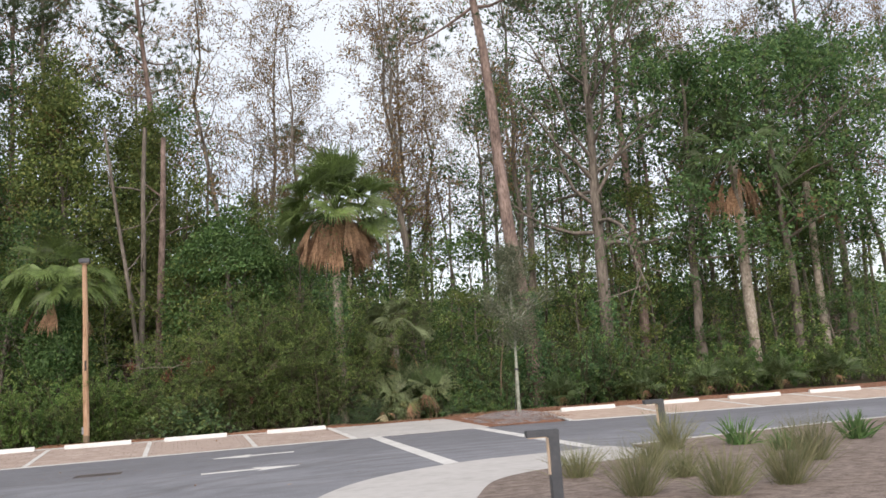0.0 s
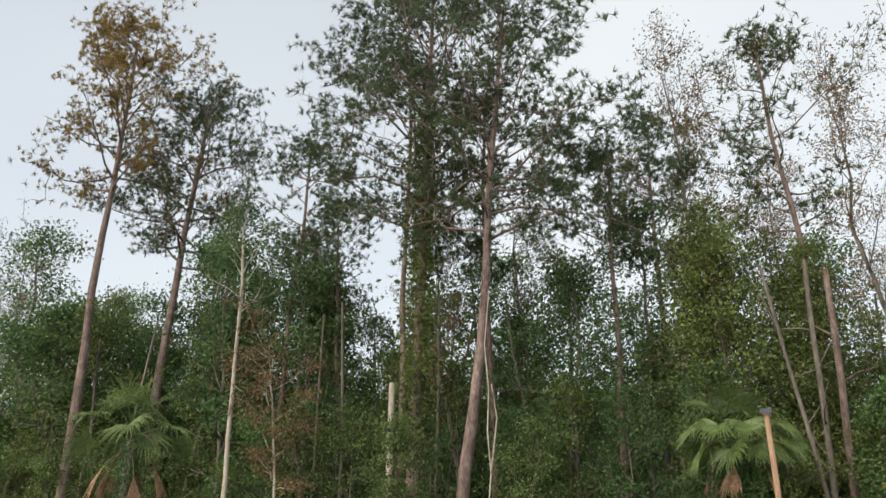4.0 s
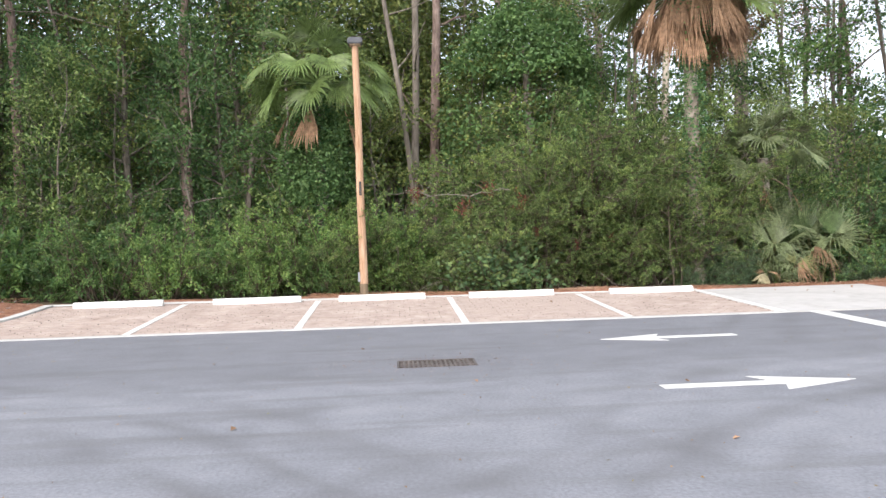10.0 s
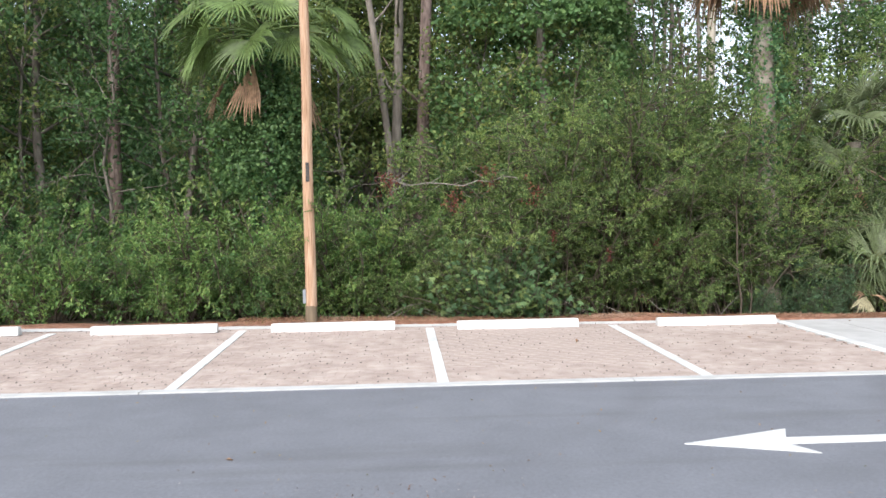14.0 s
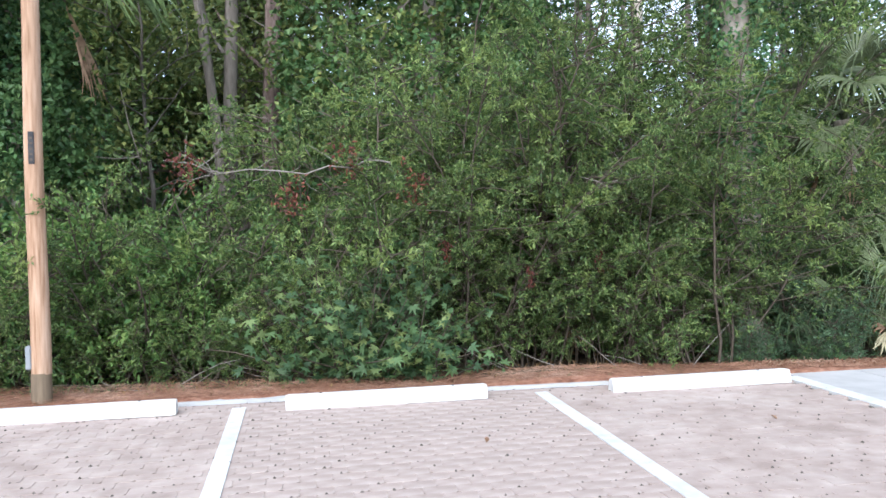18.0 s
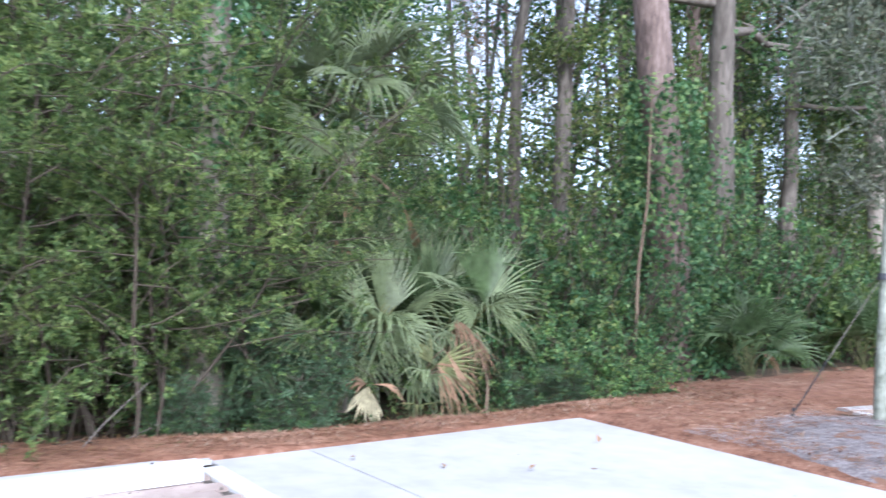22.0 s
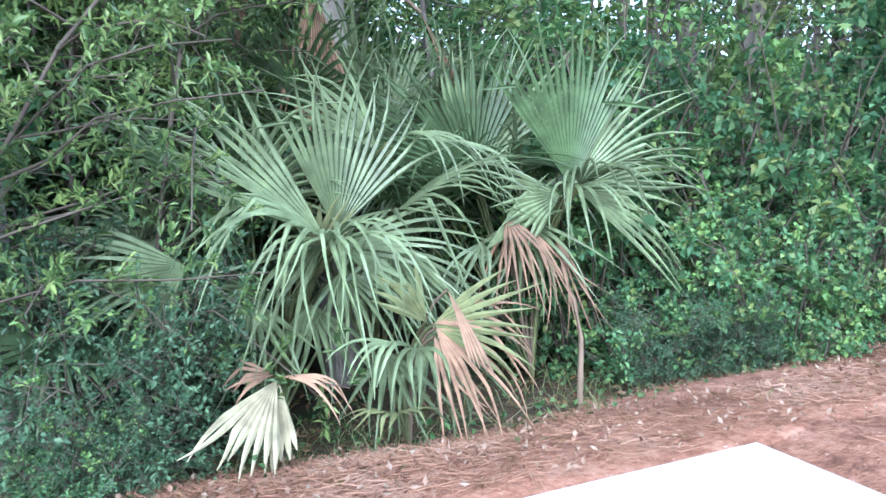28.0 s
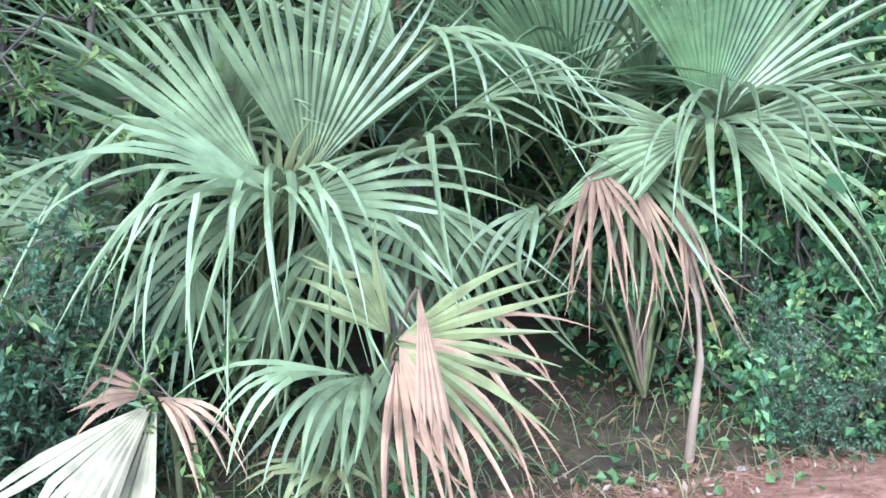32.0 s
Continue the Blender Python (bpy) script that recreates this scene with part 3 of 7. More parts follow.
def grow(seed, h, r, base, spread, limbs, subs, foliage, lean=(0, 0), shape="round", wander=0.05, top_r=0.25, rise=0.05, elev=0.35, sides=9, twigs=0):
    """A tree: wood chunks, and foliage chunks that foliage(rng, points) makes on the ends of its twigs."""
    rng = np.random.default_rng(seed)
    n = 10
    zs = np.linspace(0, h, n + 1)
    off = np.cumsum(rng.normal(size=(n + 1, 2)) * wander * h / n, 0)
    off -= off[0]
    trunk = np.stack([off[:, 0] + lean[0] * zs / h, off[:, 1] + lean[1] * zs / h, zs], 1)
    trunk[0, 2] = -0.4
    rad = r * (1 - (1 - top_r) * (zs / h) ** 0.9)
    rad[0] *= 1.25
    wood = [tube(trunk, rad, sides)]
    ends = []
    for i in range(limbs):
        f = base + (0.98 - base) * (i + rng.uniform(0, 1)) / limbs
        g = (f - base) / (1 - base)
        reach = {"round": math.sin(math.pi * min(1, 0.18 + 0.8 * g)) ** 0.7, "cone": 1.05 - 0.85 * g, "flat": 0.45 + 0.6 * g, "vase": 0.6 + 0.5 * g}[shape] * spread * rng.uniform(0.65, 1.15)
        az = i * 2.4 + rng.uniform(-0.6, 0.6)
        e = elev + rng.uniform(-0.25, 0.3) + (0.5 * g if shape in ("round", "vase", "flat") else 0)
        d = (math.cos(az) * math.cos(e), math.sin(az) * math.cos(e), math.sin(e))
        p0 = along(trunk, f)
        line = limb(rng, p0, d, reach, 5, 0.22, rise)
        r0 = max(0.012, r * (1 - (1 - top_r) * f) * 0.45)
        wood.append(tube(line, np.linspace(r0, r0 * 0.25, len(line)), 5))
        for _ in range(subs):
            q = along(line, rng.uniform(0.3, 1.0))
            d2 = unit((line[-1] - line[0]) / max(reach, 0.1) * 0.7 + rng.normal(size=3) * 0.6 + UP * 0.15)
            sub = limb(rng, q, d2, reach * rng.uniform(0.22, 0.42), 2, 0.3, 0.05)
            wood.append(tube(sub, np.linspace(max(r0 * 0.35, 0.012), max(r0 * 0.14, 0.006), len(sub)), 3))
            ends.append(sub)
            for _ in range(twigs):
                tw = limb(rng, along(sub, rng.uniform(0.2, 1)), d2 + rng.normal(size=3) * 0.6 + UP * 0.4, reach * rng.uniform(0.12, 0.3), 1, 0.25)
                wood.append(tube(tw, np.linspace(max(r0 * 0.2, 0.016), 0.011, len(tw)), 3))
                ends.append(tw)
    return wood, foliage(rng, ends)


def scatter(rng, ends, per, sigma, flat=0.6):
    """Points in clumps round the ends of twigs."""
    c = np.array([along(s, f) for s in ends for f in (0.55, 0.95)])
    e = np.repeat(c, max(1, per // 2), 0)
    return e + rng.normal(size=e.shape) * np.array([sigma, sigma, sigma * flat])


def broad(per, sigma, length, width, up=0.7, flat=0.6):
    return lambda rng, ends: [leaves(rng, scatter(rng, ends, per, sigma, flat), length, width, up, 0.25)]


def needles(rng, p, axis, length, width, spread=0.75):
    """Pine needles: one sliver each."""
    k = len(p)
    d = unit(np.asarray(axis) + rng.normal(size=(k, 3)) * spread)
    s = unit(np.cross(d, rng.normal(size=(k, 3)))) * width
    L = length * rng.uniform(0.7, 1.2, (k, 1))
    v = np.stack([p - s, p + s, p + d * L], 1).reshape(-1, 3)
    return v, np.arange(k * 3).reshape(-1, 3)


def tufts(per, count, length, width, sigma=0.2):
    def make(rng, ends):
        c = scatter(rng, ends, per, sigma)
        ax = unit(rng.normal(size=c.shape) + UP * 0.7)
        return [needles(rng, np.repeat(c, count, 0), np.repeat(ax, count, 0), length, width)]
    return make


def tree(name, wood, crown, bark, leaf, m, label, category="tree", group="", crown_name="crown"):
    t = thing(name, m, label, category, group)
    part("trunk", wood, bark, t, smooth=True)
    part(crown_name, crown, leaf, t)
    return t


def spot(x, y, z=0.0, turn=0.0, s=1.0, sz=None):
    return Matrix.Translation((x, y, z)) @ Matrix.Rotation(turn, 4, "Z") @ Matrix.Diagonal((s, s, sz or s, 1))


# ---- the lie of the land ----


def rise(x):
    """Height of the bays' back edge over the asphalt."""
    return min(0.26, max(0.09, 0.13 - 0.008 * (x - 3)))


def land(x, y):
    """Height of the bare ground."""
    if y < -0.2:
        z = -0.06
    elif y < 4.5:
        z = -0.06 + (rise(x) + 0.02) * max(0.0, y) / 4.5
    else:
        z = rise(x) - 0.03 + 0.05 * noise.noise((x * 0.6, y * 0.6, 3.0))
        dip = math.exp(-((x - 7.6) / 3.4) ** 2) * min(1, max(0, (y - 5.0) / 0.9))
        z -= 0.3 * dip
        if y > 8:
            z += 0.12 * noise.noise((x * 0.2, y * 0.2, 7.0))
    return z


def axis_steps(lo, hi, a, b, fine):
    far_lo = -np.geomspace(-lo + 1, -a + 1, 14) + 1 if lo < a else np.array([])
    mid = np.arange(a, b, fine)
    far_hi = np.geomspace(b + 1, hi + 1, 14) - 1
    return np.unique(np.round(np.concatenate([far_lo, mid, far_hi]), 3))


gx, gy = axis_steps(-600, 600, -48, 48, 0.8), axis_steps(-600, 600, -1.0, 22.0, 0.4)
gv = np.array([(x, y, land(x, y)) for y in gy for x in gx])
nx = len(gx)
gf = [(j * nx + i, j * nx + i + 1, (j + 1) * nx + i + 1, (j + 1) * nx + i) for j in range(len(gy) - 1) for i in range(nx - 1)]
tagged(part("ground", [(gv, np.array(gf))], LITTER, smooth=True), "dark leaf-littered woodland ground", "ground", kind="structure")

# asphalt in four sheets round the drain opening, with a thickness
GX0, GX1, GY0, GY1 = -2.13, -1.22, -4.45, -3.86
rv, rf = [], []
for x0, y0, x1, y1 in ((-90, -60, GX0, 0), (GX1, -60, 90, 0), (GX0, -60, GX1, GY0), (GX0, GY1, GX1, 0)):
    i = len(rv)
    rv += [(x0, y0, 0), (x1, y0, 0), (x1, y1, 0), (x0, y1, 0), (x0, y0, -0.05), (x1, y0, -0.05), (x1, y1, -0.05), (x0, y1, -0.05)]
    rf += [(i, i + 1, i + 2, i + 3), (i, i + 4, i + 5, i + 1), (i + 2, i + 6, i + 7, i + 3), (i + 1, i + 5, i + 6, i + 2), (i + 3, i + 7, i + 4, i)]
tagged(part("road", [(np.array(rv), np.array(rf))], ASPHALT), "worn grey asphalt drive with curved tyre marks", "road", kind="structure")


def strip(name, x0, y0, x1, y1, width, mat, label, z=(0.0, 0.0), lift=0.006, group=""):
    """A painted or cast line from one point to another, following two heights."""
    d = Vector((x1 - x0, y1 - y0)).normalized()
    s = Vector((-d.y, d.x)) * width / 2
    v = [(x0 - s.x, y0 - s.y, z[0]), (x1 - s.x, y1 - s.y, z[1]), (x1 + s.x, y1 + s.y, z[1]), (x0 + s.x, y0 + s.y, z[0])]
    v = [(a, b, c + lift) for a, b, c in v] + [(a, b, c - 0.02) for a, b, c in v]
    f = [(0, 1, 2, 3), (0, 4, 5, 1), (1, 5, 6, 2), (2, 6, 7, 3), (3, 7, 4, 0)]
    return tagged(part(name, [(np.array(v), np.array(f))], mat), label, "marking", group, "structure")


# ---- parking bays ----
BACK_Y, EDGE = 4.42, 0.16


def wheel_stop(x, y, z, turn=0.0, length=1.82, group="wheel stops"):
    """A cast block with sloping sides and two pinned ends."""
    bm = bmesh.new()
    prof = [(-0.08, 0), (-0.075, 0.05), (-0.05, 0.115), (-0.035, 0.125), (0.035, 0.125), (0.05, 0.115), (0.075, 0.05), (0.08, 0)]
    rings = []
    for xx, s in ((-length / 2, 0.9), (-length / 2 + 0.025, 1.0), (length / 2 - 0.025, 1.0), (length / 2, 0.9)):
        rings.append([bm.verts.new((xx, a * s, b * (0.96 if s < 1 else 1))) for a, b in prof])
    for a, b in zip(rings, rings[1:]):
        for j in range(len(prof)):
            k = (j + 1) % len(prof)
            bm.faces.new((a[j], b[j], b[k], a[k]))
    bm.faces.new(rings[0])
    bm.faces.new(rings[-1][::-1])
    bmesh.ops.recalc_face_normals(bm, faces=bm.faces)
    t = thing("wheel_stop", pose(x, y, z, 0, 0, turn), "white-painted concrete wheel stop on pavers", "wheel stop", group)
    part("block", bm, STOP_PAINT, t)
    for sx in (-0.6, 0.6):
        pin = bmesh.new()
        bmesh.ops.create_cone(pin, cap_ends=True, segments=8, radius1=0.012, radius2=0.011, depth=0.012)
        bmesh.ops.translate(pin, verts=pin.verts, vec=(sx, 0, 0.128))
        part("pin", pin, IRON, t, "rusty steel pin head")
    return t


def bay_z(x, y):
    return rise(x) * y / BACK_Y


# a sloping bed for the pavers, one slab per stretch of row
def bay_bed(name, x0, x1, mat, label, y0=EDGE, y1=BACK_Y, lift=-0.02):
    xs = np.linspace(x0, x1, 12)
    v = np.array([(x, y, bay_z(x, y) + lift) for y in (y0, y1) for x in xs] + [(x, y, bay_z(x, y) - 0.12) for y in (y0, y1) for x in xs])
    f = []
    for i in range(11):
        f += [(i, i + 1, 13 + i, 12 + i), (24 + i, 25 + i, i + 1, i), (12 + i, 13 + i, 37 + i, 36 + i)]
    return tagged(part(name, [(v, np.array(f))], mat), label, "paving", kind="structure")


main_bed = bay_bed("paving_main", -11.4, 4.558, JOINT, "sloping bay of pink-beige pavers with open joints")

PITCH = 2.78
STRIPES = [1.82 - PITCH * i for i in range(4)]
for x in STRIPES:
    strip("bay_line", x, EDGE, x, BACK_Y - 0.25, 0.12, LINE_PAINT, "white painted bay line on pavers", (bay_z(x, EDGE), bay_z(x, BACK_Y - 0.25)), 0.009, "bay lines")
for x in (-10.3, -7.85, -5.0, -2.39, 0.36, 3.39):
    if x > -9:
        wheel_stop(x, 4.07, bay_z(x, 4.07))
for x0, x1 in ((-11.4, -4.0), (-4.0, 1.0), (1.0, 4.55)):
    strip("flush_kerb", x0, EDGE / 2, x1 - 0.01, EDGE / 2, EDGE, KERB, "pale flush concrete kerb along the asphalt", (0.012, 0.012), 0.004, "flush kerbs")
    strip("back_kerb", max(x0, -9.4), BACK_Y + 0.08, x1 - 0.01, BACK_Y + 0.08, 0.15, KERB, "pale concrete kerb behind the bays", (rise(x0) + 0.01, rise(x1) + 0.01), 0.012, "back kerbs")

# access slab
SX0, SX1, SY0, SY1 = 4.56, 8.35, 0.05, 4.5
sz = lambda y: 0.012 + 0.105 * y / SY1
for x0, x1 in ((SX0, 5.33), (5.345, SX1)):
    v = [(x0, SY0, sz(0)), (x1, SY0, sz(0)), (x1, SY1, sz(SY1)), (x0, SY1, sz(SY1))]
    v = np.array(v + [(a, b, c - 0.14) for a, b, c in v])
    tagged(part("access_slab", [(v, np.array([(0, 1, 2, 3), (0, 4, 5, 1), (1, 5, 6, 2), (2, 6, 7, 3), (3, 7, 4, 0)]))], CONCRETE), "smooth white concrete access slab with a dark joint", "pavement", kind="structure")

# crossing lines, arrows
strip("crossing_line", 5.0, -0.02, 4.45, -8.9, 0.3, LINE_PAINT, "wide white crossing line on asphalt", group="crossing lines")
strip("crossing_line", 8.0, -0.02, 7.4, -8.3, 0.3, LINE_PAINT, "wide white crossing line on asphalt", group="crossing lines")


def arrow(x, y, direction, length=1.85, label="white painted lane arrow on asphalt"):
    o = [(0, 0), (0.9, 0.36), (0.78, 0.09), (length, 0.09), (length, -0.09), (0.72, -0.09), (0.82, -0.36)]
    o = [(x + a * direction, y + b) for a, b in o]
    return tagged(part("lane_arrow", prism(o if direction < 0 else o[::-1], -0.01, 0.006), LINE_PAINT), label, "marking", "lane arrows", "structure")


arrow(0.62, -2.62, 1)
arrow(2.15, -6.2, -1)
arrow(-18.7, -3.9, 1)

# storm drain and manhole
drain = thing("storm_drain", pose((GX0 + GX1) / 2, (GY0 + GY1) / 2, 0), "rusty iron storm drain grate set in asphalt", "drain")
dw, dd = (GX1 - GX0) / 2, (GY1 - GY0) / 2
fr = []
for x0, y0, x1, y1 in ((-dw, -dd, dw, -dd + 0.03), (-dw, dd - 0.03, dw, dd), (-dw, -dd + 0.03, -dw + 0.03, dd - 0.03), (dw - 0.03, -dd + 0.03, dw, dd - 0.03)):
    part("frame_bar", box(x0 + 0.002, y0 + 0.002, -0.08, x1 - 0.002, y1 - 0.002, 0.002, 0.004), IRON, drain)
nb = 16
for i in range(1, nb):
    x = -dw + 0.03 + (2 * dw - 0.06) * i / nb
    part("grate_bar", box(x - 0.013, -dd + 0.03, -0.07, x + 0.013, dd - 0.03, -0.004, 0.003), IRON, drain)
for i in range(1, 3):
    y = -dd + 0.03 + (2 * dd - 0.06) * i / 3
    part("cross_bar", box(-dw + 0.03, y - 0.026, -0.065, dw - 0.03, y + 0.026, -0.008, 0.003), IRON, drain)
bm = box(-dw, -dd, -0.7, dw, dd, -0.02)
bmesh.ops.delete(bm, geom=[f for f in bm.faces if f.normal.z > 0.9], context="FACES")
part("pit", bm, PIT, drain, "dark drain pit")

hole = thing("manhole_cover", pose(-1.12, -12.05, 0), "round dark iron cleanout cover in asphalt", "manhole")
for nm, r0, r1, z0, z1 in (("rim", 0.115, 0.12, 0.0, 0.008), ("lid", 0.092, 0.096, 0.0, 0.012)):
    bm = bmesh.new()
    bmesh.ops.create_cone(bm, cap_ends=True, segments=32, radius1=r1, radius2=r0, depth=z1 + 0.02)
    bmesh.ops.translate(bm, verts=bm.verts, vec=(0, 0, (z1 - 0.02) / 2))
    part(nm, bm, IRON_DARK, hole)

# ---- walk and planting bed on the near side ----


def curve_pts(pts, n=8):
    """A smooth line through a few corners."""
    out = []
    P = [Vector(p) for p in pts]
    for i in range(len(P) - 1):
        a, b, c, d = P[max(0, i - 1)], P[i], P[i + 1], P[min(len(P) - 1, i + 2)]
        for k in range(n):
            t = k / n
            out.append(0.5 * ((2 * b) + (c - a) * t + (2 * a - 5 * b + 4 * c - d) * t * t + (3 * b - a - 3 * c + d) * t ** 3))
    out.append(P[-1])
    return [(p.x, p.y) for p in out]


outer = curve_pts([(0.75, -30), (0.8, -18), (1.15, -13.4), (1.8, -11.3), (2.95, -9.75), (4.5, -8.85), (6.0, -8.65), (7.6, -8.55)])
inner = curve_pts([(7.75, -9.7), (7.2, -10.7), (5.5, -11.0), (4.3, -11.6), (3.55, -12.8), (3.1, -14.2), (2.9, -18), (2.9, -30)])
tagged(part("sidewalk", prism(outer + inner, -0.03, 0.02), CONCRETE), "pale concrete walk curving round the planting bed", "pavement", kind="structure")
bed_edge = curve_pts([(7.95, -8.9), (10.0, -8.7), (14.3, -8.45), (24, -9.5), (45, -14.0)], 6)
bed_in = [(x + 0.01, y - 0.01) for x, y in inner[::-1]]
bed = prism(bed_edge[::-1] + [(7.8, -9.65)] + [p for p in reversed(bed_in)] + [(45, -30)], -0.03, 0.035)
tagged(part("planting_bed", bed, MULCH), "grey-brown mulched planting bed", "planting bed", kind="structure")
for i in range(0, len(bed_edge) - 1, 2):
    j = min(i + 2, len(bed_edge) - 1)
    strip("bed_kerb", *bed_edge[i], *bed_edge[j], 0.1, KERB, "pale kerb round the planting bed", (0.03, 0.03), 0.02, "bed kerbs")


def bollard(x, y, turn):
    t = thing("bollard_light", pose(x, y, 0.03, 0, 0, turn), "dark metal bollard light with a cantilevered head", "bollard", "bollard lights")
    part("post", box(-0.06, -0.05, 0, 0.06, 0.05, 0.82, 0.006), METAL_DARK, t)
    part("head", box(-0.30, -0.055, 0.755, 0.062, 0.055, 0.83, 0.006), METAL_DARK, t)
    part("lens", box(-0.28, -0.045, 0.745, -0.08, 0.045, 0.757, 0.002), LENS_AND_SUN, t, "frosted downward lamp lens")
    part("base_plate", box(-0.1, -0.09, 0, 0.1, 0.09, 0.012, 0.003), METAL_DARK, t)
    # added thin panel: low sun on the post's left face, as colour
    part("painted_sun_face", box(-0.066, -0.045, 0.35, -0.0605, 0.045, 0.74, 0.001), LENS_AND_SUN, t, "warm panel painting low sunlight on the post's left face")
    return t


bollard(3.85, -14.5, -8)
bollard(8.06, -9.75, -8)


def grass_clump(seed, x, y, h, mat, label, bladed=False):
    rng = np.random.default_rng(seed)
    k = 260 if not bladed else 90
    p = np.stack([rng.normal(0, 0.07, k), rng.normal(0, 0.07, k), np.zeros(k)], 1)
    t = thing("ornamental_grass" if not bladed else "spiky_plant", pose(x, y, 0.03), label, "grass" if not bladed else "plant", "bed plants")
    ax = unit(np.concatenate([p[:, :2] * 5, np.ones((k, 1))], 1))
    part("tuft", [blades(rng, p, ax, h, 0.004 if not bladed else 0.014, 0.22 if not bladed else 0.4, 0.12)], mat, t)
    return t


for i, (x, y, h) in enumerate(((5.1, -12.4, 0.6), (4.9, -14.4, 0.75), (7.9, -10.3, 0.85), (6.1, -13.4, 0.5), (6.6, -14.8, 0.8), (5.6, -15.0, 0.7), (6.4, -12.1, 0.5), (8.3, -13.2, 0.8), (9.4, -14.6, 0.8))):
    grass_clump(40 + i, x, y, h, GRASS, "wispy tan-green grass clump in the mulch bed")
for i, (x, y, h) in enumerate(((9.0, -10.6, 0.6), (10.7, -11.4, 0.55), (8.9, -11.9, 0.4), (13.0, -10.5, 0.6))):
    grass_clump(60 + i, x, y, h, GRASS_GREEN, "green strap-leaved plant in the mulch bed", True)

# ---- further bays, to both sides ----
PAVER_FAR = material("far_pavers", [(0.36, 0.27, 0.22), (0.43, 0.34, 0.285), (0.5, 0.4, 0.34)], scale=16, rough=0.9, bump=0.2, bump_scale=60)


def far_bays(name, m, n, pitch, depth, z0, z1, stop_len):
    """A row of n paver bays along x with lines and wheel stops."""
    L = n * pitch
    v = np.array([(0, 0.15, z0), (L, 0.15, z0), (L, depth, z1), (0, depth, z1), (0, 0.15, -0.1), (L, 0.15, -0.1), (L, depth, -0.1), (0, depth, -0.1)])
    bed_ob = part(name, [(v, np.array([(0, 1, 2, 3), (0, 4, 5, 1), (1, 5, 6, 2), (2, 6, 7, 3), (3, 7, 4, 0)]))], PAVER_FAR)
    bed_ob.matrix_basis = m
    tagged(bed_ob, "row of pink-beige paver parking bays", "paving", kind="structure")
    for i in range(n + 1):
        o = strip("bay_line", i * pitch, 0.15, i * pitch, depth - 0.1, 0.14, LINE_PAINT, "white painted bay line on pavers", (z0, z1), 0.008, "bay lines")
        o.matrix_basis = m
    o = strip("flush_kerb", 0, 0.07, L, 0.07, 0.16, KERB, "pale flush concrete kerb along the asphalt", (z0, z0), 0.01, "flush kerbs")
    o.matrix_basis = m
    o = strip("back_kerb", 0, depth + 0.08, L, depth + 0.08, 0.15, KERB, "pale concrete kerb behind the bays", (z1, z1), 0.01, "back kerbs")
    o.matrix_basis = m
    for i in range(n):
        w = wheel_stop(0, 0, 0, length=stop_len)
        w.matrix_basis = m @ pose((i + 0.5) * pitch, depth - 0.4, z1 - (z1 - z0) * 0.4 / depth)


far_bays("paving_right", pose(10.72, -0.5, 0, 0, 0, -11), 8, 2.9, 3.95, 0.012, 0.12, 1.83)
far_bays("paving_left", pose(-38.6, 0.0, 0), 6, 3.95, 5.2, 0.012, 0.26, 2.5)

# ---- mulch islands with fallen pine straw ----


def mound(name, outline, h, mat, label, n=26):
    """A low bed inside an outline, swelling to h."""
    xs, ys = [p[0] for p in outline], [p[1] for p in outline]
    cx, cy = sum(xs) / len(xs), sum(ys) / len(ys)
    rings = 7
    v, f = [], []
    m_ = len(outline)
    for i in range(rings):
        s = 1 - i / (rings - 1) * 0.96
        for x, y in outline:
            px, py = cx + (x - cx) * s, cy + (y - cy) * s
            v.append((px, py, max(0.0, land(px, py) + 0.03 if py > 4.4 else bay_z(px, max(0, py)) + 0.01) + h * (1 - s ** 2.2) + 0.02 * noise.noise((px * 2, py * 2, 1)) * (i > 0)))
    for i in range(rings - 1):
        for j in range(m_):
            k = (j + 1) % m_
            f.append((i * m_ + j, i * m_ + k, (i + 1) * m_ + k, (i + 1) * m_ + j))
    return tagged(part(name, [(np.array(v), np.array(f))], mat, smooth=True), label, "planting bed", kind="structure")


left_isle = curve_pts([(-14.9, 0.12), (-13.5, 0.1), (-11.2, 0.12), (-10.1, 0.9), (-9.5, 2.5), (-9.45, 4.6), (-10.5, 5.6), (-14, 5.8), (-17.8, 5.5), (-16.6, 3.0), (-15.2, 0.8), (-14.9, 0.12)], 5)[:-1]
mound("island_left", left_isle, 0.16, STRAW, "low island of reddish pine straw")
right_isle = curve_pts([(8.36, 0.02), (9.6, -0.15), (10.55, -0.3), (10.85, 1.0), (11.2, 3.0), (11.4, 4.2), (10, 5.2), (8.5, 5.3), (8.36, 4.4), (8.36, 2.2), (8.36, 0.02)], 5)[:-1]
mound("island_right", right_isle, 0.07, STRAW, "low island of grey mulch and reddish pine straw")
for pts in ([(-14.95, 0.1), (-15.3, 1.0), (-16.7, 3.0), (-17.9, 5.4)], [(-11.2, 0.1), (-10.15, 0.85), (-9.5, 2.4), (-9.42, 4.5)]):
    c = curve_pts(pts, 4)
    for a, b in zip(c, c[1:]):
        strip("island_kerb", *a, *b, 0.2, KERB, "pale kerb round the straw island", (bay_z(a[0], max(0, a[1])) + 0.02, bay_z(b[0], max(0, b[1])) + 0.02), 0.015, "island kerbs")

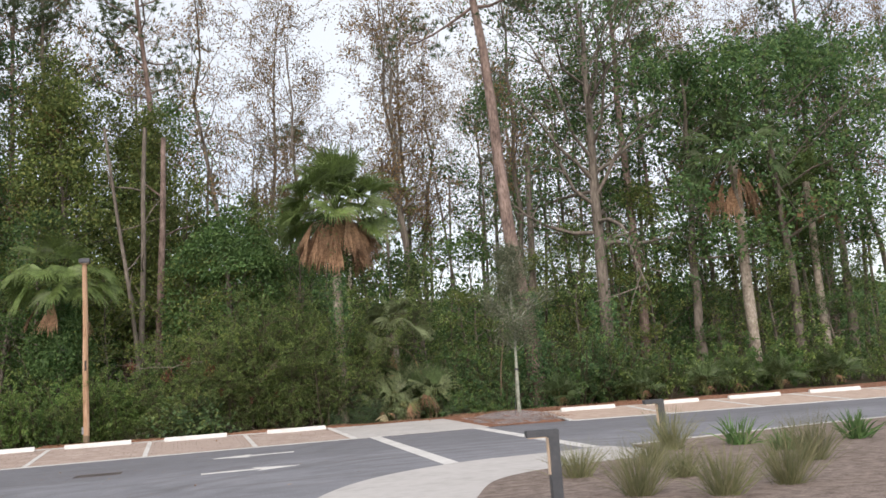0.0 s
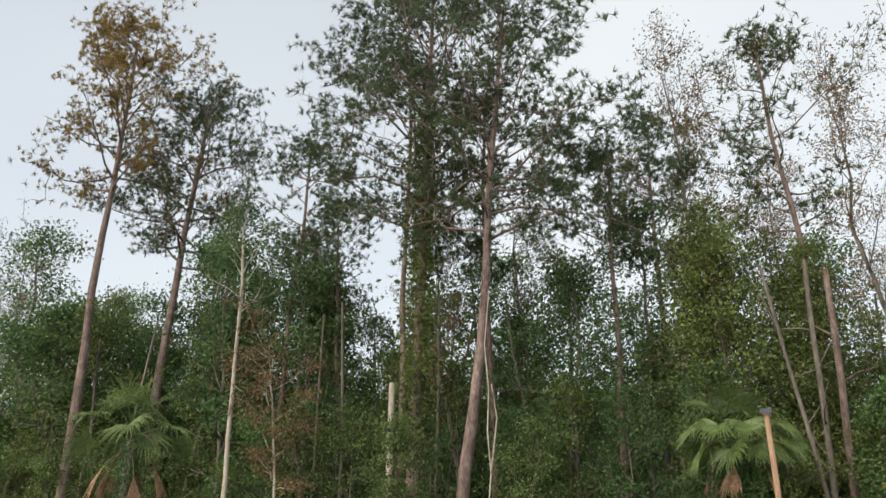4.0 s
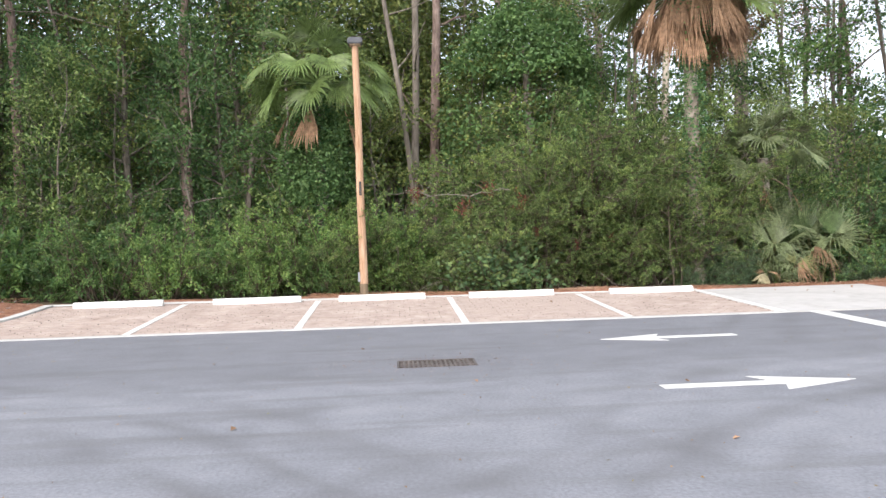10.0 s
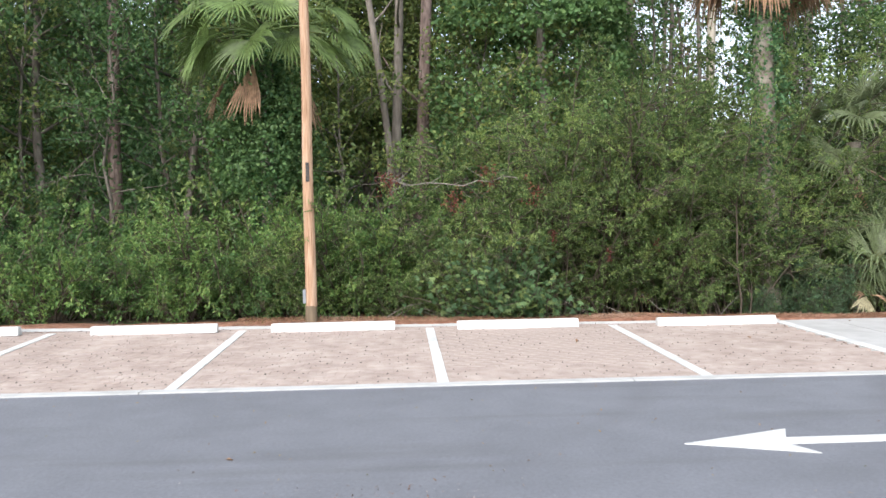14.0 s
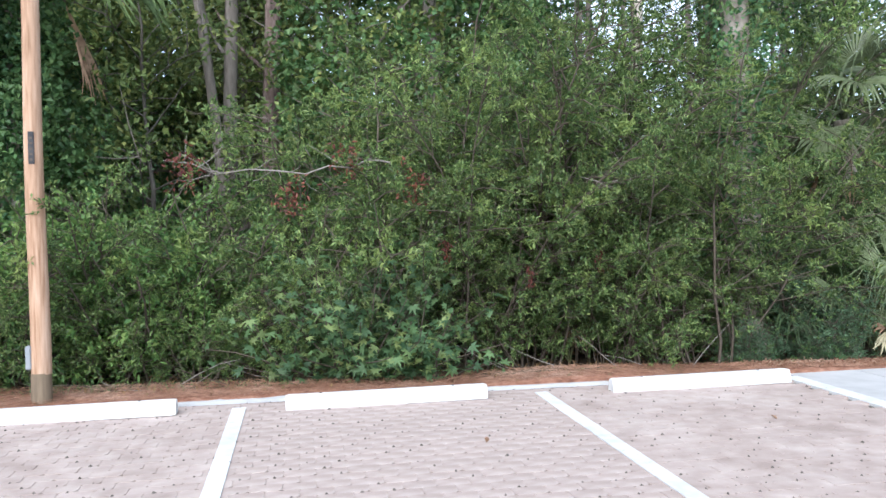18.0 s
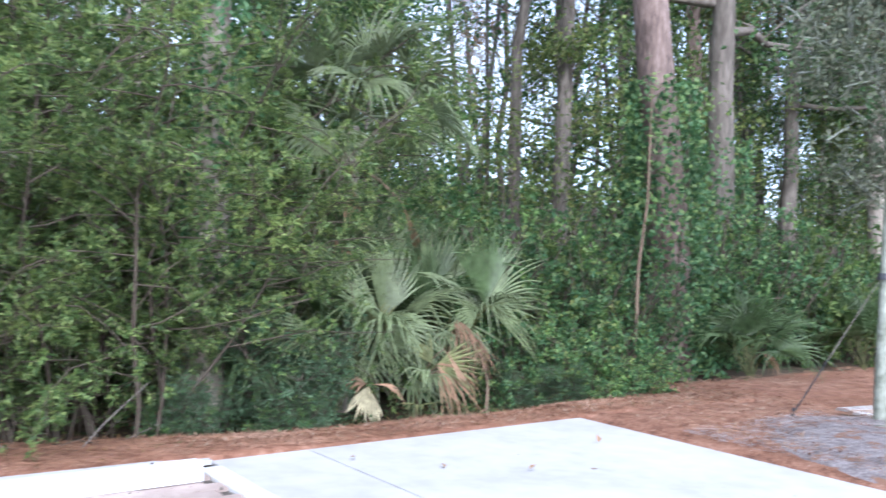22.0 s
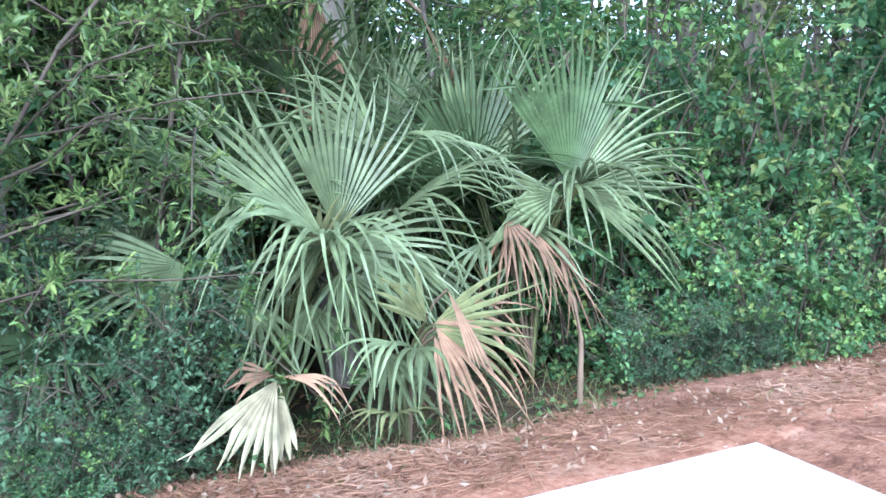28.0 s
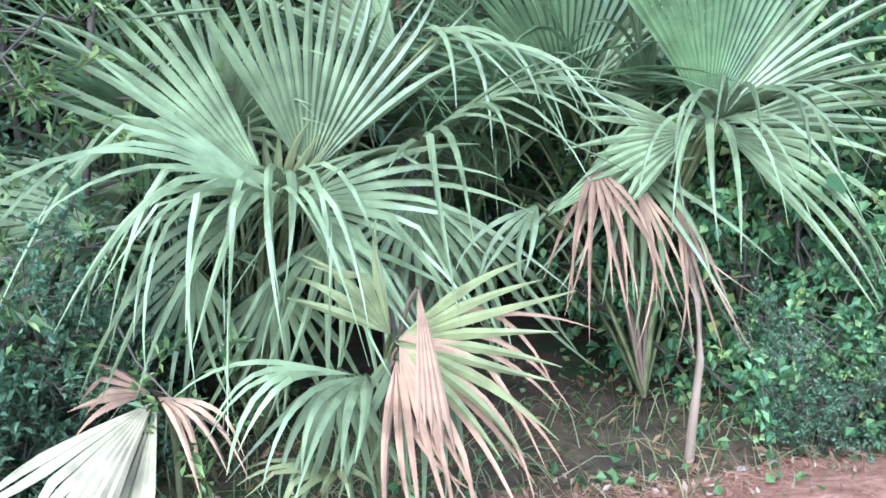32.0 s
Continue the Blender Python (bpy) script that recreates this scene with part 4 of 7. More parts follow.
for i in range(70):
    x, y = -15.5 + 6.0 * ((i * 0.618) % 1), 0.4 + 4.2 * ((i * 0.755) % 1)
    if x > -10.4 and y < 2.5:
        continue
    o = thing("mulch_chip", pose(x, y, bay_z(x, y) + 0.13 + 0.02 * (i % 3), 10 * (i % 5), 8, i * 47), "pale wood chip on the straw island", "wood chip", "mulch chips")
    part("chip", box(-0.035 - 0.01 * (i % 3), -0.014, -0.004, 0.035 + 0.01 * (i % 4), 0.014, 0.006, 0.002), GREY_MULCH, o)

# straw verge behind the kerb
vx = np.linspace(-9.4, 13.5, 90)
rows_y = (4.485, 4.5, 4.8, 5.1, 5.5, 5.75)
vv = []
for k, y in enumerate(rows_y):
    for x in vx:
        yy = y + (0.22 * noise.noise((x * 0.9, k, 5)) if k > 3 else 0)
        swell = math.exp(-((x - 8.9) / 0.9) ** 2) * (k > 2)
        yy += 0.22 * swell
        vv.append((x, yy, land(x, yy) + 0.06 * swell + (-0.12, 0.045, 0.07, 0.06, 0.03, -0.02)[k] + 0.02 * noise.noise((x * 3, yy * 3, 2))))
nv = len(vx)
tagged(part("straw_verge", [(np.array(vv), np.array([(j * nv + i, j * nv + i + 1, (j + 1) * nv + i + 1, (j + 1) * nv + i) for j in range(len(rows_y) - 1) for i in range(nv - 1)]))], STRAW, smooth=True), "verge of reddish pine straw behind the kerb", "ground cover", kind="structure")


rv = []
for k in range(6):
    for x in np.linspace(11.2, 36, 70):
        y0 = 3.56 - 0.194 * (x - 11.5)
        yy = y0 + (6.1 - y0) * k / 5 + (0.2 * noise.noise((x * 0.9, k, 8)) if k > 3 else 0)
        rv.append((x, yy, (-0.15 if x < 11.3 else max(land(x, yy), 0.06)) + (-0.1 if k == 0 else 0) + (0.05, 0.09, 0.1, 0.09, 0.05, -0.03)[k] + 0.025 * noise.noise((x * 2, yy * 2, 2))))
tagged(part("straw_verge_right", [(np.array(rv), np.array([(j * 70 + i, j * 70 + i + 1, (j + 1) * 70 + i + 1, (j + 1) * 70 + i) for j in range(5) for i in range(69)]))], STRAW, smooth=True), "wide verge of reddish pine straw along the wood", "ground cover", kind="structure")


def fallen_needles(seed, k, xr, yr, zf, length=0.11):
    rng = np.random.default_rng(seed)
    x, y = rng.uniform(*xr, k), rng.uniform(*yr, k)
    z = np.array([zf(a, b) for a, b in zip(x, y)]) + rng.uniform(0.005, 0.03, k)
    p = np.stack([x, y, z], 1)
    ang = rng.uniform(0, 6.28, k)
    ax = np.stack([np.cos(ang), np.sin(ang), rng.normal(0.06, 0.08, k)], 1)
    return blades(rng, p, ax, length, 0.0013, 0.05)


def verge_z(x, y):
    return land(x, y) + 0.06


tagged(part("pine_straw", [fallen_needles(5, 12000, (-4.0, 12.0), (4.6, 5.6), verge_z), fallen_needles(6, 7000, (5.0, 11.0), (4.58, 5.8), verge_z, 0.1), fallen_needles(7, 7000, (8.5, 11.2), (0.3, 4.6), lambda x, y: 0.03 + 0.025 * y + 0.06), fallen_needles(9, 12000, (3.0, 11.5), (4.56, 5.9), verge_z, 0.16), fallen_needles(10, 5000, (-4.0, 3.0), (4.56, 5.6), verge_z, 0.14), fallen_needles(12, 6000, (11.2, 16.0), (3.2, 5.6), lambda x, y: max(land(x, y), 0.06) + 0.08, 0.16), fallen_needles(13, 7000, (-15.2, -10.0), (0.3, 5.2), lambda x, y: bay_z(x, y) + 0.1, 0.18)], NEEDLE_STRAW), "loose fallen reddish pine needles", "pine straw", kind="stuff")

tagged(part("grey_straw", [fallen_needles(8, 11000, (8.6, 10.9), (0.1, 3.5), lambda x, y: 0.03 + 0.025 * y + 0.2 * max(0.0, 1 - ((x - 9.8) / 1.35) ** 2 - ((y - 1.75) / 1.75) ** 2))], GREY_STRAW), "weathered grey pine needles on the mulch mound", "pine straw", kind="stuff")

# ---- sign ----
sign = thing("direction_sign", pose(-12.15, 0.75, 0.06, 0, 0, 12), "white direction sign on two grey posts", "sign")
for sx in (-0.4, 0.4):
    part("post", box(sx - 0.05, -0.05, -0.1, sx + 0.05, 0.05, 0.86, 0.006), SIGN_GREY, sign)
part("panel", box(-0.6, -0.085, 0.82, 0.6, -0.052, 1.36, 0.006), SIGN_WHITE, sign)


def lettering(text, x, z, size, mat, parent, y=-0.088):
    c = bpy.data.curves.new("lettering", "FONT")
    c.body, c.size, c.extrude = text, size, 0.001
    c.materials.append(mat)
    o = new("lettering", c)
    o.parent = parent
    o.matrix_basis = pose(x, y, z, 90, 0, 0)
    return o


lettering("Office Park Rd", -0.42, 1.14, 0.16, INK, sign)
lettering("Loading", -0.42, 0.91, 0.16, INK, sign)
for z in (1.19, 0.96):
    a = bmesh.new()
    o = [(-0.55, z), (-0.49, z + 0.045), (-0.49, z + 0.015), (-0.445, z + 0.015), (-0.445, z - 0.015), (-0.49, z - 0.015), (-0.49, z - 0.045)]
    a.faces.new([a.verts.new((x, -0.0875, zz)) for x, zz in o])
    part("arrow_mark", a, INK_PALE, sign)

# ---- wooden lamp pole ----
pole = thing("lamp_pole", pose(-2.79, 4.82, 0.12, -0.4, -0.3, 0), "tall orange-brown wooden lamp pole with a dark box light", "lamp pole")
zs = np.linspace(0.35, 5.62, 14)
part("shaft", [tube(np.stack([0.006 * np.sin(zs * 2), 0.005 * np.cos(zs * 1.7), zs], 1), np.linspace(0.09, 0.072, 14), 20)], POLE_WOOD, pole, smooth=True)
part("foot", [tube(np.array([(0, 0, -0.5), (0, 0, 0.0), (0, 0, 0.36)]), np.array([0.097, 0.095, 0.0895]), 20)], POLE_FOOT, pole, "grey weathered foot")
part("lamp_head", box(-0.16, -0.2, 5.6, 0.16, 0.14, 5.74, 0.02), METAL_DARK, pole)
part("lamp_lens", box(-0.12, -0.16, 5.585, 0.12, 0.1, 5.602, 0.004), LENS_AND_SUN, pole)
part("number_plate", box(-0.026, -0.093, 2.3, 0.026, -0.078, 2.6, 0.003), IRON_DARK, pole, "narrow dark number strip")
for i in range(5):
    part("plate_mark", box(-0.012, -0.0955, 2.33 + 0.05 * i, 0.012, -0.0935, 2.35 + 0.05 * i), TWIG, pole)
part("junction_box", box(-0.12, -0.06, 0.4, -0.07, 0.04, 0.62, 0.008), SIGN_GREY, pole, "small pale grey electric box")

# ---- palms ----


def fan_leaf(rng, hub, axis, face, radius, segs, sweep, droop, half=0.028, vfold=0.3, arch=0.25, steps=7, ragged=0.2):
    """A pleated fan: segments joined near the hub, then free strips that taper and hang by their weight. axis: the way it points; face: its upper side."""
    A = unit(np.asarray(axis, float))
    N = unit(np.asarray(face, float) - A * float(np.dot(face, A)))
    S = np.cross(A, N)
    da = sweep / segs
    a = (-sweep / 2 + da * (np.arange(segs) + 0.5))[:, None]
    L = radius * (0.72 + 0.28 * np.cos(a * 0.75)) * rng.uniform(0.84, 1.08, (segs, 1))
    d = unit(A * np.cos(a) + S * np.sin(a) + N * (vfold * np.abs(np.sin(a)) + 0.05))
    n = unit(N - d * (d @ N)[:, None])
    hang = droop * rng.uniform(0.3, 1.7, (segs, 1))
    free = np.clip(half / math.tan(da / 2) / L, 0.12, 0.8)
    kink = np.where(rng.random((segs, 1)) < ragged, np.round(steps * (free + (0.95 - free) * rng.uniform(0.2, 0.9, (segs, 1)))), 99)
    spin, stray = rng.normal(0, 0.35, (segs, 1)), rng.normal(0, 0.07, (segs, 2))
    pos = np.repeat(np.asarray(hub, float)[None, :], segs, 0)
    rings = []
    for k in range(1, steps + 1):
        f = k / steps
        loose = np.clip((f - free) * 3.0, 0, 1)
        bend = arch / steps + hang * loose * 2.2 / steps + np.where(kink == k, 0.9, 0)
        d = unit(d - UP * bend * (1 - 0.6 * np.clip(-d[:, 2:3], 0, 1)) + loose * (S * stray[:, :1] + N * stray[:, 1:]))
        pos = pos + d * L / steps
        w = np.minimum(half, L * f * math.tan(da / 2)) * np.clip((1.03 - f) / (1.03 - np.minimum(free, f)), 0, 1) ** 0.9
        nn = unit(n - d * np.sum(n * d, 1, keepdims=True))
        sd = np.cross(d, nn)
        tw = spin * np.clip(f - free, 0, 1) * 2
        sd, nn = sd * np.cos(tw) + nn * np.sin(tw), nn * np.cos(tw) - sd * np.sin(tw)
        rings.append(np.stack([pos - sd * w, pos + nn * w * 0.8, pos + sd * w], 1))
    v = np.concatenate([np.asarray(hub, float)[None, :], np.stack(rings, 1).reshape(-1, 3)])
    i = (np.arange(segs)[:, None] * steps + np.arange(steps - 1)[None, :]).reshape(-1, 1) * 3 + 1
    z = np.zeros((segs, 1), int)
    c = np.arange(segs)[:, None] * steps * 3 + 1
    me = bpy.data.meshes.new("fan")
    quads = np.concatenate([i + [0, 1, 4, 3], i + [1, 2, 5, 4]])
    tris = np.concatenate([np.hstack([z, c + 1, c]), np.hstack([z, c + 2, c + 1])])
    me.from_pydata(v.tolist(), [], tris.tolist() + quads.tolist())
    return me


def bow(p0, p1, sag, n=6):
    """A stalk from p0 to p1 that bulges upwards by sag."""
    f = np.linspace(0, 1, n)[:, None]
    return np.asarray(p0) * (1 - f) + np.asarray(p1) * f + UP * sag * 4 * f * (1 - f)


def palm_frond(parent, rng, mat, origin, az, el, reach, radius, segs, sweep=4.0, droop=0.7, dip=0.5, roll=0.0, half=0.03, steps=7, arch=0.35, name="frond", label="", stalk_mat=None):
    """A stalk that leaves the crown at az, el, and a fan at its end that dips below the stalk's line."""
    out = np.array([math.cos(az) * math.cos(el), math.sin(az) * math.cos(el), math.sin(el)])
    hub = np.asarray(origin) + out * reach - UP * reach * 0.12
    axis = unit(out - UP * dip)
    side = unit(np.cross(axis, UP) + 1e-6)
    face = np.cross(side, axis) * math.cos(roll) + side * math.sin(roll)
    ob = part(name, fan_leaf(rng, hub, axis, face, radius, segs, sweep, droop, half, 0.3, arch, steps), mat, parent, label)
    part("stalk", [tube(bow(origin, hub, reach * 0.1), np.linspace(0.022, 0.011, 6) * (0.6 + 0.5 * radius), 5)], stalk_mat or mat, ob, smooth=True)
    return ob


def cabbage_palm(seed, x, y, z, hub, r, n, label, radius=0.95, dead=0, ivy=0.0, bark=PALM_BARK, leaf=F_PALM, segs=30, lean=(0, 0), skirts=None, steps=7, reach=0.95, weep=0.0, heads=()):
    """A palm with a bare trunk, a head of fan leaves and a skirt of dead ones; skirts: headings round which the dead ones hang."""
    rng = np.random.default_rng(seed)
    t = thing("palm_tree", pose(x, y, z), label, "palm", "palms")
    zs = np.linspace(-0.3, hub, 14)
    line = np.stack([lean[0] * (zs / hub) ** 2 + 0.03 * np.sin(zs), lean[1] * (zs / hub) ** 2, zs], 1)
    part("trunk", [tube(line, r * (1.15 - 0.2 * zs / hub) + rng.normal(0, 0.008, 14), 14)], bark, t, smooth=True)
    top = line[-1]
    for i in range(len(heads) or n):
        az = i * 2.39996 + rng.uniform(-0.25, 0.25)
        g = i / n
        el = 1.4 - 1.75 * g ** 1.1 + rng.uniform(-0.12, 0.12)
        if heads:
            az, el = radians(heads[i][0]), heads[i][1] + rng.uniform(-0.06, 0.06)
            g = 0.95 - 0.6 * el
        dip = -0.05 + 0.95 * g + weep + rng.uniform(-0.2, 0.25)
        palm_frond(t, rng, leaf, top + UP * rng.uniform(-0.1, 0.12), az, el, radius * reach * rng.uniform(0.85, 1.2), radius * rng.uniform(0.85, 1.1), segs, rng.uniform(3.5, 4.3), rng.uniform(0.45, 1.0), dip, rng.uniform(-0.6, 0.6), 0.028 * radius, steps, 0.28 + 0.5 * weep)
    for i in range(dead):
        if skirts:
            az = radians(skirts[i % len(skirts)] + rng.normal(0, 17))
            el, rc = rng.uniform(-0.7, 0.1), radius * rng.uniform(0.45, 0.85)
        else:
            az, el, rc = i * 2.39996 + 1.0, rng.uniform(-1.0, -0.3), radius * rng.uniform(0.4, 0.8)
        palm_frond(t, rng, F_DEAD, top - UP * rng.uniform(0.1, 0.5), az, el, rc, radius * rng.uniform(0.8, 1.4), 13, rng.uniform(0.4, 1.0), rng.uniform(0.9, 1.8), rng.uniform(1.6, 3.2), rng.uniform(-0.6, 0.6), 0.024, max(5, steps - 1), 0.7, "dead_frond", "hanging tan dead palm frond", STEM_TAN)
    if ivy:
        k = int(3600 * ivy)
        zz = hub * rng.uniform(0.12, 0.97, k) ** 0.8
        a = rng.uniform(0, 6.28, k)
        rr = r * 1.05 + np.abs(rng.normal(0.03, 0.12, k)) * (0.5 + 1.6 * np.sin(zz * 1.3 + 0.5 * a) ** 2)
        part("ivy", [leaves(rng, np.stack([rr * np.cos(a), rr * np.sin(a), zz], 1), 0.08, 0.065, 0.2, 0.4)], L_VINE, t, "climbing ivy on the trunk")
    return t


cabbage_palm(11, 5.36, 6.65, -0.1, 7.85, 0.175, 40, "tall cabbage palm with a thick skirt of dead tan fronds", 1.25, dead=60, ivy=1.3, skirts=(195, 205, 240, -15, -25, -60, 30, 150), segs=32, lean=(0.15, 0.45), weep=-0.1, reach=1.2)
cabbage_palm(12, -3.9, 8.1, 0.12, 5.35, 0.17, 17, "cabbage palm with arching green fan leaves behind the pole", 1.02, dead=4, ivy=1.8, segs=32, weep=0.4, reach=1.2, skirts=(190, 205, 240, -25, -50), heads=((200, 0.0), (232, -0.1), (265, -0.05), (300, -0.1), (328, 0.0), (355, 0.05), (30, 0.1), (150, 0.1), (178, 0.35), (215, 0.45), (250, 0.5), (288, 0.45), (345, 0.4), (100, 0.5), (60, 1.0), (200, 1.05), (310, 1.1), (260, 1.3)))
cabbage_palm(13, -26.3, 6.2, 0.2, 6.4, 0.2, 15, "cabbage palm with an ivy-clad trunk at the wood's edge", 1.4, dead=7, ivy=1.6, steps=6, segs=26, weep=0.3, reach=1.15)
cabbage_palm(14, 24.4, 9.0, 0.1, 10.4, 0.22, 26, "tall cabbage palm with a dark full head", 1.7, dead=12, steps=5, segs=24, leaf=F_DEEP)
cabbage_palm(15, 7.6, 7.75, -0.1, 3.35, 0.14, 13, "young cabbage palm with broad grey-green fans", 1.0, dead=5, leaf=F_GREEN, segs=28, weep=0.4)
cabbage_palm(16, 29.2, 10.0, 0.1, 9.6, 0.17, 18, "tall slim cabbage palm among the woods", 1.3, dead=8, steps=5, segs=22)


# palmetto clump at the slab: each fan has its hub's place, the way its blade faces and a stalk from the plant's foot
def hub_frond(parent, rng, mat, hub, az, el, radius, segs, sweep, droop, roll=0.0, split=0.45, name="frond", label="", foot=(0, 0, 0), half=0.0175):
    """A fan on a stalk that bows up from the plant's foot; roll turns the blade about the way it points."""
    dead = mat is F_DEAD
    ca, sa, ce, se = math.cos(radians(az)), math.sin(radians(az)), math.cos(radians(el)), math.sin(radians(el))
    axis, up = np.array([ca * ce, sa * ce, se]), np.array([-ca * se, -sa * se, ce])
    side = np.cross(axis, up)
    face = up * math.cos(radians(roll)) + side * math.sin(radians(roll))
    half = 0.013 if dead else half
    split, radius = 0.6 if split > 0.74 else min(0.42, split * 0.7), radius * (1.0 if dead or split > 0.74 else 1.1)
    n = max(5, min(segs + 4, int(sweep * split * radius / (2 * half))))
    ob = part(name, fan_leaf(rng, hub, axis, face, radius, n, sweep, droop, half, 0.15 if dead else 0.22, 0.5 if dead else 0.22, 9, 0.3 if dead else 0.18), mat, parent, label)
    h, f = np.array(hub), np.array(foot, float)
    line = bow(f, h, 0.16 * (h[2] - f[2]), 7) + np.array([0, 0.1, 0]) * np.sin(np.linspace(0, np.pi, 7))[:, None]
    part("stalk", [tube(line, np.linspace(0.011, 0.007, 7), 6)], STEM_TAN if dead else F_OLIVE, ob, smooth=True)
    return ob


def palmetto(seed, x, y, z, label, fans):
    """fans: material, hub in the place's axes, heading, rise, radius, strips, sweep, droop, roll, split, name, label."""
    rng = np.random.default_rng(seed)
    t = thing("palmetto", pose(x, y, z), label, "palmetto", "palmettos")
    for mat, hub, az, el, rad, segs, sweep, droop, roll, split, nm, lb in fans:
        hub_frond(t, rng, mat, (hub[0] - x, hub[1] - y, hub[2] - z), az, el, rad, segs, sweep, droop, roll, split, nm, lb)
    return t


def ring_of_fans(seed, n, mat, rad, x, y, z, reach, el0=80, el1=0, az0=0, spread=360, segs=30, droop=0.7):
    """Fans all round a foot, the first ones upright, the last ones low."""
    r = random.Random(seed)
    out = []
    for i in range(n):
        f = (i / max(1, n - 1)) ** 0.8
        az = az0 + (i * 137.5) % spread + r.uniform(-12, 12)
        el = el0 + (el1 - el0) * f + r.uniform(-8, 8)
        R = reach * r.uniform(0.75, 1.2)
        ca, ce = math.cos(radians(el)) * R, math.sin(radians(max(el, 15))) * R
        out.append((F_DEEP if mat is F_GREEN and i % 3 == 1 else mat, (x + math.cos(radians(az)) * ca, y + math.sin(radians(az)) * ca, z + 0.15 + ce), az, el - 25 * f, rad * r.uniform(0.85, 1.12), segs, r.uniform(3.0, 4.4), droop * r.uniform(0.5, 1.3), r.uniform(-30, 30), 0.45, "frond", ""))
    return out


DEADL, TAN = "hanging brown dead palmetto frond", "drooping tan palmetto frond"
G = F_GREEN
palmetto(21, 8.6, 6.75, -0.15, "palmetto with tall green fans and brown dead fronds", [
    (F_DEEP, (8.68, 6.34, 1.13), 262, 82, 1.0, 40, 1.15, 0.05, 0, 0.75, "frond", ""),
    (G, (8.70, 6.26, 1.14), 278, 25, 0.8, 17, 2.0, 1.7, 0, 0.3, "frond", ""),
    (G, (8.66, 6.28, 1.12), 258, 5, 0.75, 11, 1.6, 1.7, 0, 0.3, "frond", ""),
    (G, (8.74, 6.30, 1.12), 0, 10, 0.85, 12, 0.5, 0.2, 80, 0.6, "frond", ""),
    (G, (8.72, 6.32, 1.10), 335, -25, 0.8, 14, 0.9, 0.3, 70, 0.5, "frond", ""),
    (G, (8.72, 6.36, 1.14), 10, 48, 0.95, 22, 1.0, 0.15, 80, 0.65, "frond", ""),
    (G, (8.62, 6.36, 1.08), 185, -5, 0.5, 24, 1.3, 0.12, -70, 0.75, "frond", ""),
    (F_DEEP, (8.25, 6.80, 1.19), 175, 62, 1.0, 38, 2.0, 0.1, -80, 0.7, "frond", ""),
    (G, (8.27, 6.85, 1.2), 5, 75, 0.9, 30, 1.3, 0.1, 80, 0.7, "frond", ""),
    (G, (7.95, 6.12, 0.86), 225, -25, 0.42, 14, 1.2, 0.9, 0, 0.35, "frond", ""),
    (G, (8.0, 6.2, 0.8), 25, 28, 0.75, 10, 0.35, 0.05, 60, 0.7, "frond", ""),
    (G, (8.45, 6.55, 0.95), 250, -45, 0.7, 24, 1.9, 0.6, 0, 0.4, "frond", ""),
    (F_DEAD, (8.22, 6.32, 0.97), 272, -42, 0.72, 22, 1.3, 1.3, 0, 0.25, "dead_frond", DEADL),
    (F_DEAD, (8.28, 6.38, 0.97), 240, -50, 0.62, 18, 1.2, 1.3, 15, 0.25, "dead_frond", DEADL),
    (F_DEAD, (8.40, 6.36, 0.9), 300, -60, 0.66, 16, 0.9, 1.0, 0, 0.25, "dead_frond", DEADL),
    (F_DEAD, (8.57, 6.38, 0.85), 285, -65, 0.66, 16, 0.8, 1.0, -15, 0.25, "dead_frond", DEADL),
] + ring_of_fans(3, 12, G, 0.85, 8.6, 6.9, 0.3, 0.85, 84, 25, 10, 170))
